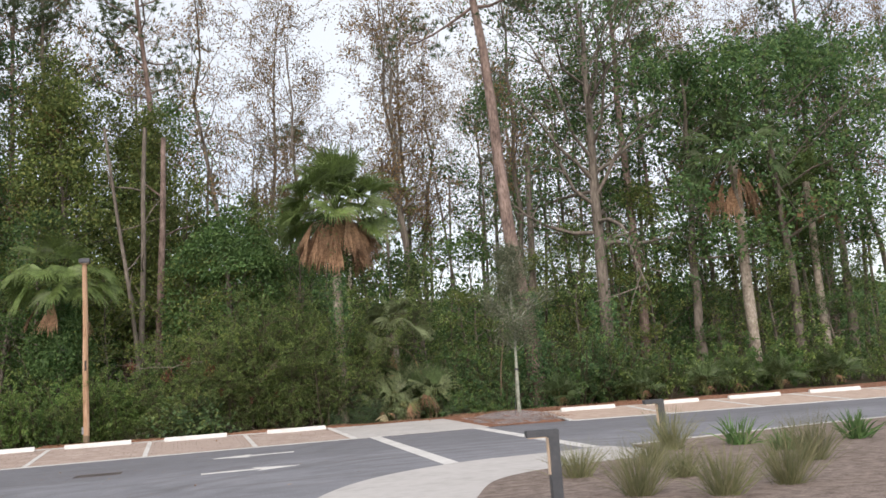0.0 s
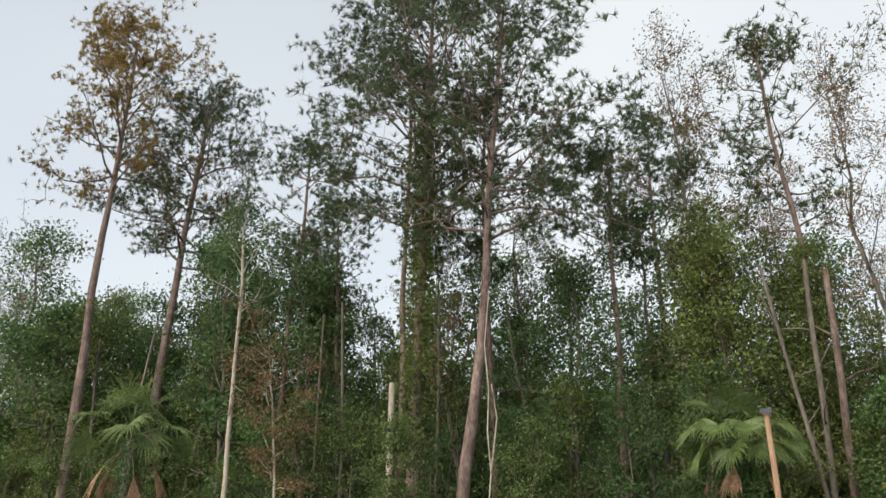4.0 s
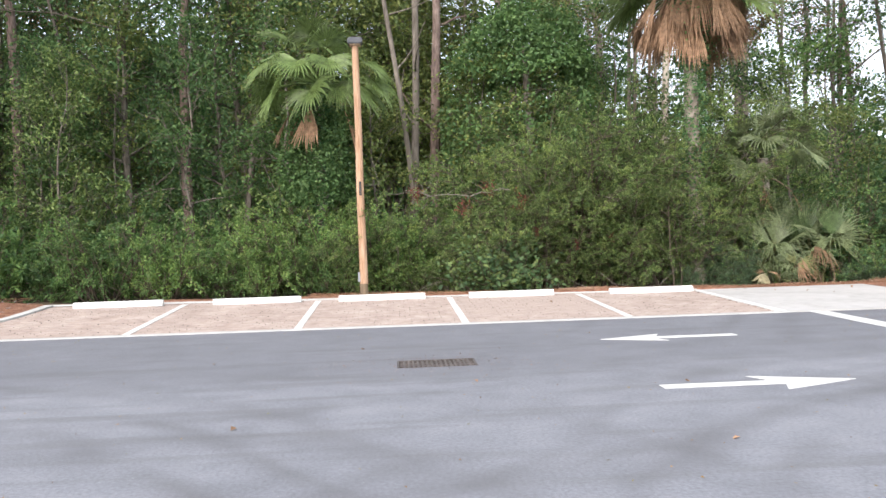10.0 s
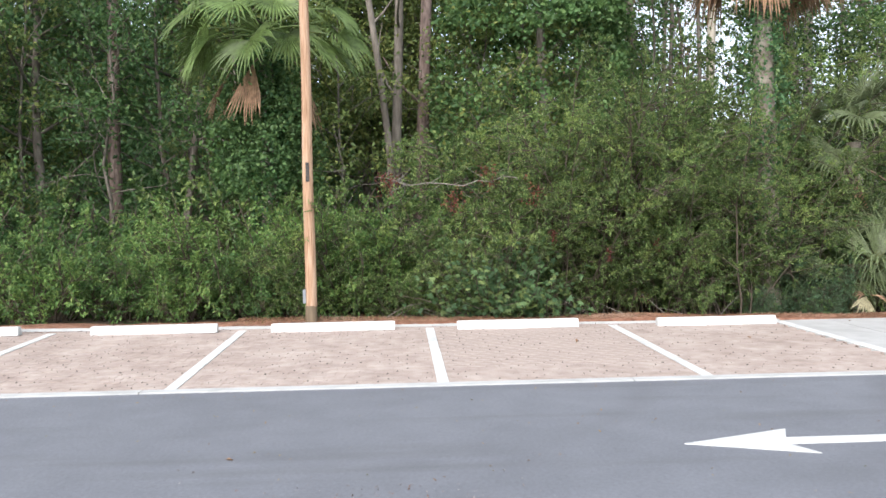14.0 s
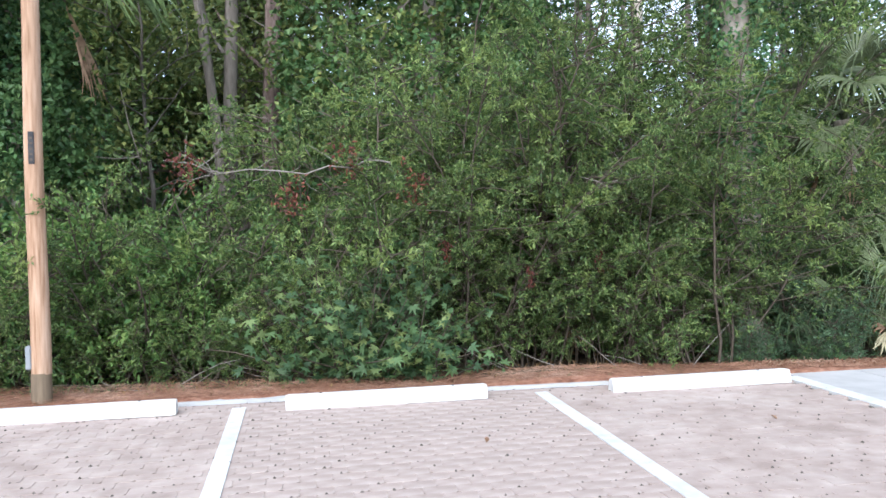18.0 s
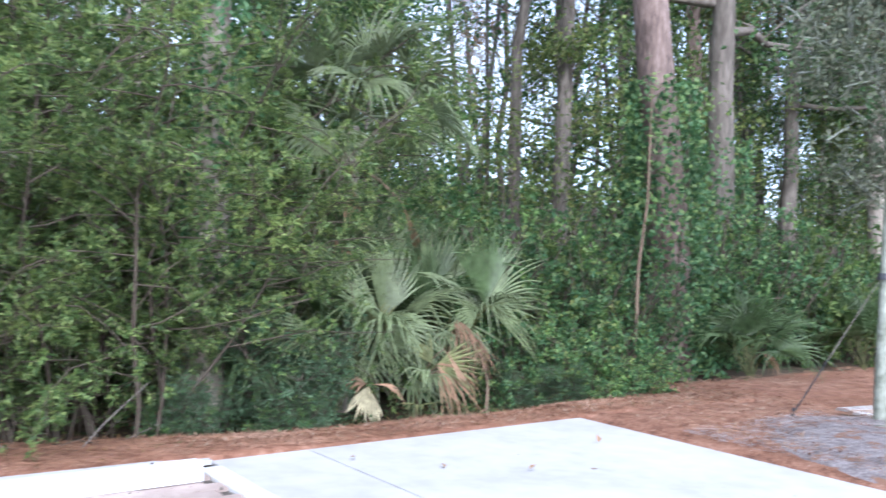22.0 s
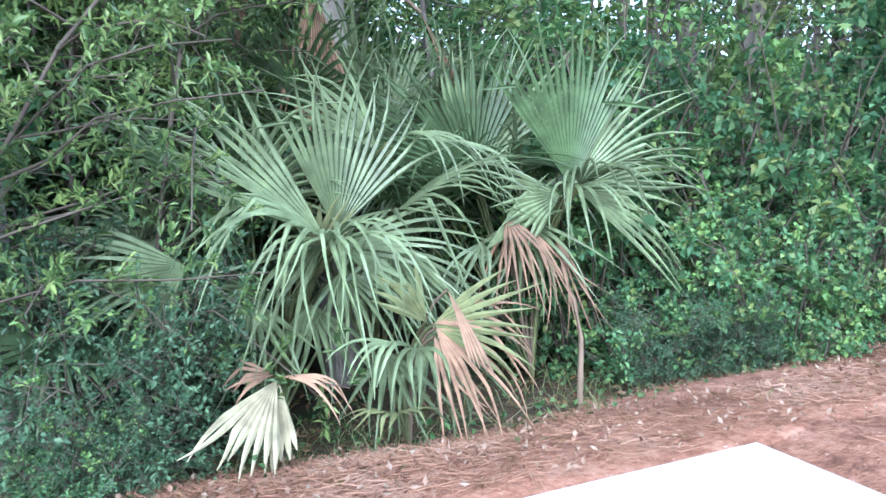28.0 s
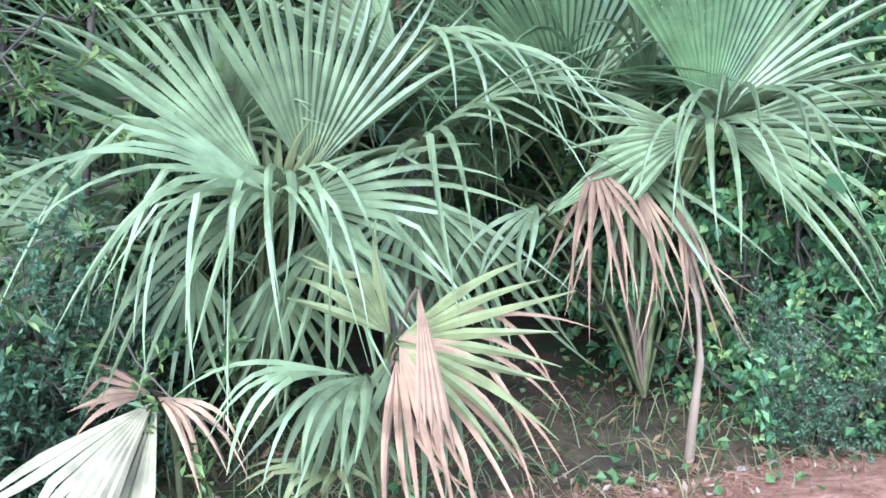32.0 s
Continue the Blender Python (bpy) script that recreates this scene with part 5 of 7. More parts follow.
palmetto(22, 6.85, 6.7, -0.18, "palmetto with wide grey-green drooping fans", [
    (G, (7.02, 6.02, 0.97), 165, 44, 0.98, 30, 0.8, 0.15, -55, 0.6, "frond", ""),
    (G, (7.07, 5.96, 0.98), 280, 20, 0.75, 16, 1.1, 1.8, 0, 0.3, "frond", ""),
    (G, (7.02, 5.96, 0.96), 222, 22, 0.95, 16, 1.5, 1.3, -25, 0.4, "frond", ""),
    (G, (7.0, 5.98, 0.95), 215, -20, 0.75, 6, 0.8, 0.5, -30, 0.45, "frond", ""),
    (G, (7.06, 5.97, 0.93), 250, 10, 0.85, 16, 1.6, 1.7, 0, 0.4, "frond", ""),
    (G, (7.1, 6.04, 0.92), 345, 8, 0.7, 14, 0.8, 0.3, 50, 0.5, "frond", ""),
    (G, (7.12, 6.06, 0.9), 320, -20, 0.7, 16, 1.0, 0.5, 40, 0.45, "frond", ""),
    (F_OLIVE, (7.02, 6.2, 0.84), 350, 68, 0.36, 14, 1.4, 0.06, 80, 0.75, "frond", "yellow-green upright palmetto frond"),
    (G, (7.14, 6.2, 0.98), 20, 80, 0.9, 30, 1.4, 0.1, 80, 0.7, "frond", ""),
    (G, (7.55, 6.32, 1.48), 300, -5, 0.68, 12, 0.8, 2.0, 0, 0.2, "frond", ""),
    (G, (7.62, 6.36, 1.46), 330, -10, 0.68, 8, 0.5, 2.0, 0, 0.2, "frond", ""),
    (G, (7.5, 6.5, 1.4), 160, 50, 0.7, 14, 1.0, 0.3, -70, 0.5, "frond", ""),
    (G, (6.38, 6.3, 0.86), 195, -8, 0.6, 18, 1.8, 0.3, -50, 0.6, "frond", ""),
    (G, (7.2, 6.35, 0.75), 280, -40, 0.7, 24, 1.9, 0.5, 0, 0.4, "frond", ""),
    (G, (6.7, 6.35, 0.65), 250, -50, 0.65, 22, 1.8, 0.5, 0, 0.4, "frond", ""),
    (G, (7.55, 6.5, 0.85), 265, -42, 0.75, 24, 2.0, 0.5, 0, 0.4, "frond", ""),
    (G, (7.75, 6.5, 0.75), 275, -55, 0.7, 22, 1.6, 0.4, 0, 0.4, "frond", ""),
    (G, (7.0, 6.3, 0.6), 265, -60, 0.6, 22, 1.8, 0.4, 0, 0.4, "frond", ""),
] + ring_of_fans(8, 14, G, 0.85, 6.85, 6.75, 0.3, 0.8, 86, 20, 20, 190))
palmetto(23, 7.75, 7.4, -0.2, "palmetto with upright fans behind the clump", ring_of_fans(14, 16, G, 0.95, 7.75, 7.4, 0.3, 1.15, 88, 30))
palmetto(24, 7.35, 5.85, -0.1, "small palmetto with fading olive and tan fronds", [
    (F_OLIVE, (7.38, 5.62, 0.56), 168, 55, 0.34, 10, 1.1, 0.06, -75, 0.7, "frond", "fading olive palmetto frond with brown tips"),
    (F_OLIVE, (7.39, 5.58, 0.55), 340, 2, 0.5, 20, 1.5, 0.4, 65, 0.6, "frond", "fading olive palmetto frond"),
    (F_DEAD, (7.40, 5.56, 0.54), 318, -38, 0.66, 22, 1.3, 0.7, 50, 0.35, "dead_frond", TAN),
    (F_DEAD, (7.40, 5.57, 0.56), 350, 12, 0.62, 14, 0.9, 0.9, 55, 0.3, "dead_frond", TAN),
    (F_DEAD, (7.39, 5.56, 0.5), 285, -60, 0.55, 14, 1.0, 0.6, 0, 0.3, "dead_frond", TAN),
    (F_DEAD, (7.46, 5.54, 0.72), 270, -40, 0.5, 4, 0.25, 2.2, 0, 0.25, "dead_frond", TAN),
    (G, (7.27, 5.54, 0.47), 215, 15, 0.5, 7, 0.7, 2.0, 0, 0.35, "frond", ""),
    (G, (7.3, 5.56, 0.46), 250, 5, 0.5, 7, 0.8, 1.7, 0, 0.35, "frond", ""),
    (G, (7.22, 5.75, 0.42), 255, -45, 0.5, 18, 1.6, 0.5, 0, 0.45, "frond", ""),
    (G, (7.45, 5.8, 0.5), 268, -55, 0.55, 18, 1.6, 0.4, 0, 0.45, "frond", ""),
    (F_OLIVE, (7.2, 5.62, 0.14), 240, 15, 0.32, 14, 2.0, 0.3, 0, 0.6, "frond", "fading olive palmetto frond"),
])
palmetto(25, 6.68, 5.85, -0.05, "bleached dying palmetto frond drooping onto pine straw", [
    (F_STRAW, (6.66, 5.7, 0.37), 228, -28, 0.6, 16, 0.85, 0.25, -35, 0.9, "dead_frond", "bleached straw-coloured palmetto frond"),
    (F_STRAW, (6.67, 5.71, 0.37), 255, -50, 0.42, 7, 0.5, 0.3, 0, 0.85, "dead_frond", "bleached straw-coloured palmetto frond"),
    (F_DEAD, (6.67, 5.71, 0.38), 310, 5, 0.45, 6, 0.7, 1.9, 0, 0.3, "dead_frond", TAN),
    (F_DEAD, (6.65, 5.72, 0.39), 185, 18, 0.26, 9, 1.2, 0.4, -40, 0.4, "dead_frond", TAN)])
palmetto(26, 6.0, 7.0, -0.1, "low palmetto in deep shade", ring_of_fans(31, 9, G, 0.65, 6.0, 7.0, 0.2, 0.6, 70, -5))
for i, (x, y, s) in enumerate(((13.2, 5.6, 0.72), (16.6, 5.6, 0.72), (19.0, 5.0, 0.75), (23.0, 5.8, 0.85), (2.9, 6.6, 0.6), (-14.9, 7.2, 0.8), (21.0, 6.0, 0.9), (26.0, 6.2, 0.9), (-18.4, 7.4, 0.8))):
    palmetto(50 + i, x, y, 0.05, "green palmetto at the wood's edge", ring_of_fans(60 + i, 12, F_DEEP, s, x, y, 0.25, s * 0.7, 88, 18, segs=26) + [(F_DEAD, (x, y - 0.15, 0.5), 270, -30, s * 0.6, 16, 1.8, 1.4, 0, 0.35, "dead_frond", "brown dead palmetto frond")])

# ---- chosen trees at the wood's edge ----
PINE_TUFTS = tufts(11, 16, 0.3, 0.019, 0.3)


def pine(seed, x, y, h, r, lean, base, spread, label, limbs=30, subs=8, leaf=None):
    w, c = grow(seed, h, r, base, spread, limbs, subs, PINE_TUFTS, lean, "round", 0.03, 0.22, 0.08, 0.15, 12)
    return tree("pine_tree", w, c, PINE_BARK, leaf or L_NEEDLE, pose(x, y, land(x, y)), label, group="pines")


pine(101, -13.3, 7.5, 23.5, 0.27, (2.2, 0.6), 0.56, 7.2, "tall leaning pine with reddish bark")
pine(102, -16.1, 10.0, 27, 0.31, (0.7, 0.4), 0.54, 7.6, "tall straight pine with reddish plated bark", 34, 9)
# this crown's gold is evening sun painted into the needles
pine(103, -34.8, 11.0, 30, 0.34, (0.8, 0.3), 0.68, 6.0, "tall pine with a broken side limb and low sun painted into its needles", leaf=L_SUN_PAINTED)
pine(104, -33.2, 14.0, 27, 0.37, (1.4, 0.3), 0.62, 6.0, "tall dark-crowned pine among the woods")
pine(105, 12.88, 6.8, 24, 0.34, (-2.5, 0.4), 0.66, 5.5, "stout pine with purple-grey plated bark", 22, 6)
rng = np.random.default_rng(530)
for cx, cy, top, k in ((12.75, 6.8, 4.4, 4200), (16.95, 8.5, 4.2, 2000)):
    zz = top * rng.uniform(0, 1, k) ** 1.1
    a = rng.uniform(0, 6.28, k)
    rr = 0.42 + np.abs(rng.normal(0.1, 0.26, k)) * (1.15 - zz / top) * (0.7 + 0.6 * np.sin(zz * 2.1 + a) ** 2)
    clad = thing("trunk_vine", pose(cx, cy, 0.1), "green vine climbing the foot of a stout trunk", "vine", "trunk vines")
    vx_ = np.linspace(0, top * 0.95, 9)
    for q in range(3):
        part("runner", [tube(np.stack([0.43 * np.cos(q * 1.3 - 2.4 + 0.25 * vx_) - 0.05 * vx_, 0.43 * np.sin(q * 1.3 - 2.4 + 0.25 * vx_), vx_], 1), np.linspace(0.016, 0.008, 9), 5)], TWIG, clad, smooth=True)
    part("foliage", [leaves(rng, np.stack([rr * np.cos(a) - 0.05 * zz, rr * np.sin(a), zz], 1), 0.11, 0.085, 0.4, 0.3)], L_VINE, clad)
pine(106, -17.4, 11.5, 25, 0.2, (0.4, 0.2), 0.55, 4.5, "slim pine behind a larger one", 18, 6)
pine(107, -8.5, 13.0, 19, 0.2, (0.3, 0.2), 0.7, 4.0, "pine with a small dark crown", 20, 6)
pine(108, 20.5, 12.0, 24, 0.27, (0.3, 0.2), 0.6, 5.0, "tall pine with a thin crown", 20, 6)

w, c = grow(111, 15.5, 0.125, 0.7, 2.6, 12, 5, broad(36, 0.3, 0.15, 0.09), (0.15, 0), "round", 0.03, 0.4)
tree("pale_tree", w, c, PALE_BARK, L_OAK, pose(-22.05, 6.5, 0.2), "slender straight tree with pale bark")
w, c = grow(112, 9.5, 0.08, 0.45, 2.4, 16, 6, broad(40, 0.3, 0.12, 0.075, flat=0.3), (0, 0), "vase", 0.12, 0.3)
tree("sapling", w, c, PALE_BARK, L_BROWN, pose(-19.95, 6.8, 0.2), "crooked pale sapling with yellow-brown leaves")
w, c = grow(113, 6.6, 0.07, 0.03, 1.9, 44, 7, broad(44, 0.22, 0.11, 0.045), (0, 0), "cone", 0.02, 0.3, elev=0.1)
tree("cedar", w, c, TWIG, L_MYRTLE, pose(-14.7, 6.2, 0.1), "dense conical green evergreen beside the sign")
w, c = grow(114, 17.5, 0.34, 0.36, 7.5, 26, 9, broad(44, 0.5, 0.17, 0.1), (0.4, 0.4), "round", 0.06, 0.25, elev=0.4)
tree("oak_tree", w, c, GREY_BARK, L_OAK, pose(16.98, 8.6, 0.1), "spreading dark-green oak at the wood's edge")
for i, (x, y, h) in enumerate(((22.5, 10.5, 15.0), (27.5, 9.5, 16.0), (32.0, 11.5, 16.0))):
    w, c = grow(116 + i, h, 0.26, 0.4, 5.8, 20, 7, broad(54, 0.5, 0.24, 0.14), (0.3, 0.2), "round", 0.06, 0.25, elev=0.4)
    oak = tree("oak_tree", w, c, GREY_BARK, L_OAK, pose(x, y, 0.1), "dark-crowned oak further along the wood's edge", group="edge oaks")
    for ox, oy in (((-38.5, 13.0), (-28.5, 16.5)), ((-33.5, 17.5),), ((-42.0, 18.0), (-24.5, 15.5)))[i]:
        copy_thing(oak, Matrix.Identity(4)).matrix_basis = spot(ox, oy, 0.1, ox, 0.95)
w, c = grow(115, 5.2, 0.062, 0.36, 1.15, 26, 7, broad(38, 0.17, 0.07, 0.034), (0.1, 0), "round", 0.03, 0.25, elev=0.7, sides=12, twigs=1)
young = tree("young_oak", w, c, LICHEN_BARK, L_GREYGREEN, pose(10.3, 2.5, 0.16), "young staked oak with lichen-grey bark on a mulch mound")
tagged(mound("mulch_mound", [(9.85 + (1.05 if 4 > a or a > 12 else 1.4) * math.cos(a * 0.3927), 1.75 + 1.75 * math.sin(a * 0.3927)) for a in range(16)], 0.2, GREY_MULCH, "mound of grey wood mulch round the young tree"))
for px, py, z0 in ((10.32, 3.41, 0.14), (9.63, 1.2, 0.18)):
    st = thing("guy_line", pose(px, py, z0), "guy line of dark strap and pale rope on a young tree", "guy line", "guy lines")
    to = np.array([10.29 - px, 2.5 - py, 1.62 - z0])
    part("strap", [tube(np.array([to * -0.03, to * 0.42]), np.array([0.008, 0.007]), 6)], METAL_DARK, st, "dark strap", smooth=True)
    part("rope", [tube(np.array([to * 0.42, to * 0.98]), np.array([0.005, 0.005]), 6)], BRANCH_GREY, st, "pale rope", smooth=True)
    part("peg", [tube(np.array([(0, 0, -0.12), to * 0.03 + UP * 0.05]), np.array([0.02, 0.016]), 7)], METAL_DARK, st, smooth=True)
part("trunk_tie", [tube(np.array([(0.005, 0, 1.4), (0.01, 0, 1.46)]), np.array([0.066, 0.066]), 12)], METAL_DARK, young, "dark rubber tie")

r_ = np.random.default_rng(970)
zz, a = 6 + 15 * r_.uniform(0, 1, 6500), r_.uniform(0, 6.28, 6500)
rr = 0.26 + np.abs(r_.normal(0.1, 0.28, 6500)) * (0.5 + np.sin(zz * 0.9 + a) ** 2)
ivied = thing("trunk_vine", pose(-16.1, 10.0, 0.1), "olive-green ivy climbing high up a straight pine", "vine", "trunk vines")
run = np.linspace(0, 20, 12)
part("runner", [tube(np.stack([0.026 * run + 0.3 * np.cos(0.4 * run - 1.8), 0.015 * run + 0.3 * np.sin(0.4 * run - 1.8), run], 1), np.linspace(0.03, 0.012, 12), 5)], TWIG, ivied, smooth=True)
part("foliage", [leaves(r_, np.stack([rr * np.cos(a) + 0.026 * zz, rr * np.sin(a) + 0.015 * zz, zz], 1), 0.16, 0.12, 0.4, 0.3)], L_OLIVE, ivied)

# leafy vines grown into columns over slim trees
def vine_column(seed, x, y, h, r, low, n, label):
    g = np.random.default_rng(seed)
    t = thing("vine_clad_tree", pose(x, y, 0.1), label, "tree", "vine-clad trees")
    line = limb(g, (0, 0, -0.4), (0.03, 0, 1), h, 8, 0.03)
    part("trunk", [tube(line, np.linspace(0.17, 0.05, len(line)), 9)], GREY_BARK, t, smooth=True)
    c = []
    for i in range(n):
        f = low + (1 - low) * (i + g.random()) / n
        a, rr = g.uniform(0, 6.28), r * math.sqrt(g.uniform(0.05, 1)) * (0.55 + 0.6 * math.sin(math.pi * min(1.0, 0.15 + f * 0.85)))
        c.append(along(line, f) + np.array([math.cos(a) * rr, math.sin(a) * rr, g.normal(0, 0.3)]))
        if i % 3 == 0:
            part("branch", [tube(np.array([along(line, max(0, f - 0.08)), c[-1]]), np.array([0.04, 0.012]), 5)], GREY_BARK, t, smooth=True)
    p = np.repeat(np.array(c), 150, 0)
    p = p + g.normal(size=p.shape) * np.array([0.42, 0.42, 0.3])
    part("crown", [leaves(g, p, 0.15, 0.1, 0.6, 0.3)], L_OLIVE, t)
    return t


column = vine_column(980, -4.3, 12.3, 15.0, 1.7, 0.3, 110, "tall slim tree wrapped in green vines")
for cx, cy, cs in ((-1.4, 13.6, 0.88), (31.0, 13.5, 0.75)):
    copy_thing(column, Matrix.Identity(4)).matrix_basis = spot(cx, cy, 0.1, cx * 2, cs)

# vine hanging beside the leaning pine
vl = np.array([(0, 0, 0.1), (0.2, 0, 0.9), (0.55, 0.05, 1.8), (1.15, 0.05, 3.2), (1.3, 0, 4.6), (1.2, 0, 6.0), (1.25, 0.05, 7.4), (1.15, 0, 9.0), (1.35, 0, 11.0)])
vine = thing("hanging_vine", pose(-13.05, 7.35, 0.2), "pale woody vine hanging beside a pine", "vine")
part("stem", [tube(vl, np.linspace(0.036, 0.02, len(vl)), 6)], PALE_BARK, vine, smooth=True)
part("side_stem", [tube(vl[4:7] + np.array([(0, 0, 0), (0.35, 0, 0.4), (0.1, 0, 0.2)]), np.array([0.025, 0.03, 0.02]), 5)], PALE_BARK, vine, smooth=True)
stump = thing("dead_snag", pose(-16.6, 9.3, 0), "pale broken dead trunk among leaves", "snag")
part("trunk", [tube(np.array([(0, 0, -0.2), (0.05, 0, 4), (0.1, 0, 8.6)]), np.array([0.16, 0.14, 0.12]), 9)], PALE_BARK, stump, smooth=True)


# ---- shrubs ----
def shrub(seed, h, r, n_stem, per, leaf_l, leaf_w, twigs=7, stem_r=0.018, low=0.15, wood_twigs=True, spread=0.65, lo=0.35):
    """Stems fanning from the ground with leafy sprays along their outer reach: wood, foliage, young shoots."""
    rng = np.random.default_rng(seed)
    wood, tws, tops = [], [], []
    for i in range(n_stem):
        a = rng.uniform(0, 6.28)
        reach = r * math.sqrt(rng.uniform(0.05, 1))
        top = h * rng.uniform(0.4, 1.0) * (1 - 0.4 * (reach / r) ** 2)
        line = limb(rng, (math.cos(a) * reach * 0.3, math.sin(a) * reach * 0.3, -0.1), (math.cos(a) * reach * 0.75, math.sin(a) * reach * 0.75, top), math.hypot(top, reach * 0.8), 5, 0.14)
        wood.append(tube(line, np.linspace(stem_r, stem_r * 0.3, len(line)), 4))
        for _ in range(twigs):
            f = rng.uniform(low + 0.1, 1.0)
            q = along(line, f)
            tw = limb(rng, q, rng.normal(size=3) * 0.8 + np.array([math.cos(a) * 0.5, math.sin(a) * 0.5, 0.45]), rng.uniform(0.25, 0.6) * min(1.0, r), 2, 0.25)
            if wood_twigs:
                wood.append(tube(tw, np.linspace(stem_r * 0.35, stem_r * 0.15, len(tw)), 3))
            (tops if f > 0.75 and rng.random() < 0.27 else tws).append(tw)
    shoots = [sprays(rng, tops, per, leaf_l, leaf_w, spread, lo)] if tops else []
    return wood, [sprays(rng, tws, per, leaf_l, leaf_w, spread, lo)], shoots


GROWN = {}


def plant(name, wf, bark, leaf, m, label, category="shrub", group=""):
    """A shrub out of grown chunks; plants grown alike share their meshes."""
    t = thing(name, m, label, category, group)
    pieces = [("stem", wf[0], bark, "", "stuff"), ("foliage", wf[1], leaf, "", "")]
    if len(wf) > 2 and wf[2]:
        pieces.append(("new_growth", wf[2], L_TIP if leaf is L_MYRTLE else L_BRIGHT, "paler yellow-green young leaves", "stuff"))
    for nm, chunks, mat, lb, kind in pieces:
        key = (id(chunks), mat.name)
        if key not in GROWN:
            GROWN[key] = build(nm, chunks, nm == "stem")
        part(nm, GROWN[key], mat, t, lb, kind=kind)
    return t


def rosettes(rng, tips, ax, per, length, width, lift=0.5):
    """Narrow leaves whorled round twig tips."""
    k = len(tips) * per
    p = np.repeat(tips, per, 0) - np.repeat(ax, per, 0) * rng.uniform(0, 0.13, (k, 1)) + rng.normal(size=(k, 3)) * 0.012
    dd = unit(np.repeat(ax, per, 0) * 0.7 + rng.normal(size=(k, 3)) * 0.62 + UP * lift * 0.4)
    s = unit(np.cross(dd, unit(rng.normal(size=(k, 3)) * 0.6 + UP)))
    nrm = np.cross(s, dd)
    L, W = length * rng.uniform(0.6, 1.25, (k, 1)), width * rng.uniform(0.75, 1.25, (k, 1))
    v = np.stack([p, p + dd * L * 0.55 + s * W * 0.5 + nrm * W * 0.2, p + dd * L - UP * L * 0.1, p + dd * L * 0.55 - s * W * 0.5 + nrm * W * 0.2], 1).reshape(-1, 3)
    i = np.arange(k)[:, None] * 4
    return v, np.concatenate([i + [0, 1, 2], i + [0, 2, 3]])


def arching_shrub(seed, h, r, stems, boughs, sprigs, per, leaf_l, leaf_w, bare=0.25, stem_r=0.024, tips_share=0.3):
    """Crooked bare-footed stems with boughs that arch outwards and carry clumps of leafy sprigs: wood, foliage, young shoots."""
    rng = np.random.default_rng(seed)
    wood, old, old_ax, fresh, fresh_ax = [], [], [], [], []
    for i in range(stems):
        a = i * 2.4 + rng.uniform(-0.5, 0.5)
        out = r * rng.uniform(0.15, 0.7)
        top = h * rng.uniform(0.62, 1.0)
        stem = limb(rng, (math.cos(a) * 0.15 * r, math.sin(a) * 0.15 * r, -0.15), (math.cos(a) * out, math.sin(a) * out, top), math.hypot(top, out), 7, 0.13)
        wood.append(tube(stem, np.linspace(stem_r * rng.uniform(0.7, 1.2), stem_r * 0.3, len(stem)), 5))
        for b in range(boughs):
            f = bare + (1.0 - bare) * (b + rng.uniform(0, 1)) / boughs
            az = a + rng.normal(0, 1.1)
            reach = r * rng.uniform(0.35, 0.85) * (1.1 - 0.5 * f)
            line = limb(rng, along(stem, f), (math.cos(az), math.sin(az), rng.uniform(0.15, 0.9)), reach, 4, 0.2, -0.12)
            wood.append(tube(line, np.linspace(stem_r * 0.4, stem_r * 0.14, len(line)), 4))
            young = rng.random() < tips_share and f > 0.45
            for _ in range(sprigs):
                q = along(line, rng.uniform(0.25, 1.0))
                d = unit(rng.normal(size=3) * 0.75 + unit(line[-1] - line[0]) * 0.6 + UP * 0.25)
                e = q + d * rng.uniform(0.12, 0.34)
                if rng.random() < 0.5:
                    wood.append(tube(np.array([q, e]), np.array([0.004, 0.002]), 3))
                (fresh if young and rng.random() < 0.6 else old).append(e)
                (fresh_ax if len(fresh_ax) < len(fresh) else old_ax).append(d)
    shoots = [rosettes(rng, np.array(fresh), np.array(fresh_ax), per, leaf_l, leaf_w)] if fresh else []
    return wood, [rosettes(rng, np.array(old), np.array(old_ax), per, leaf_l, leaf_w)], shoots


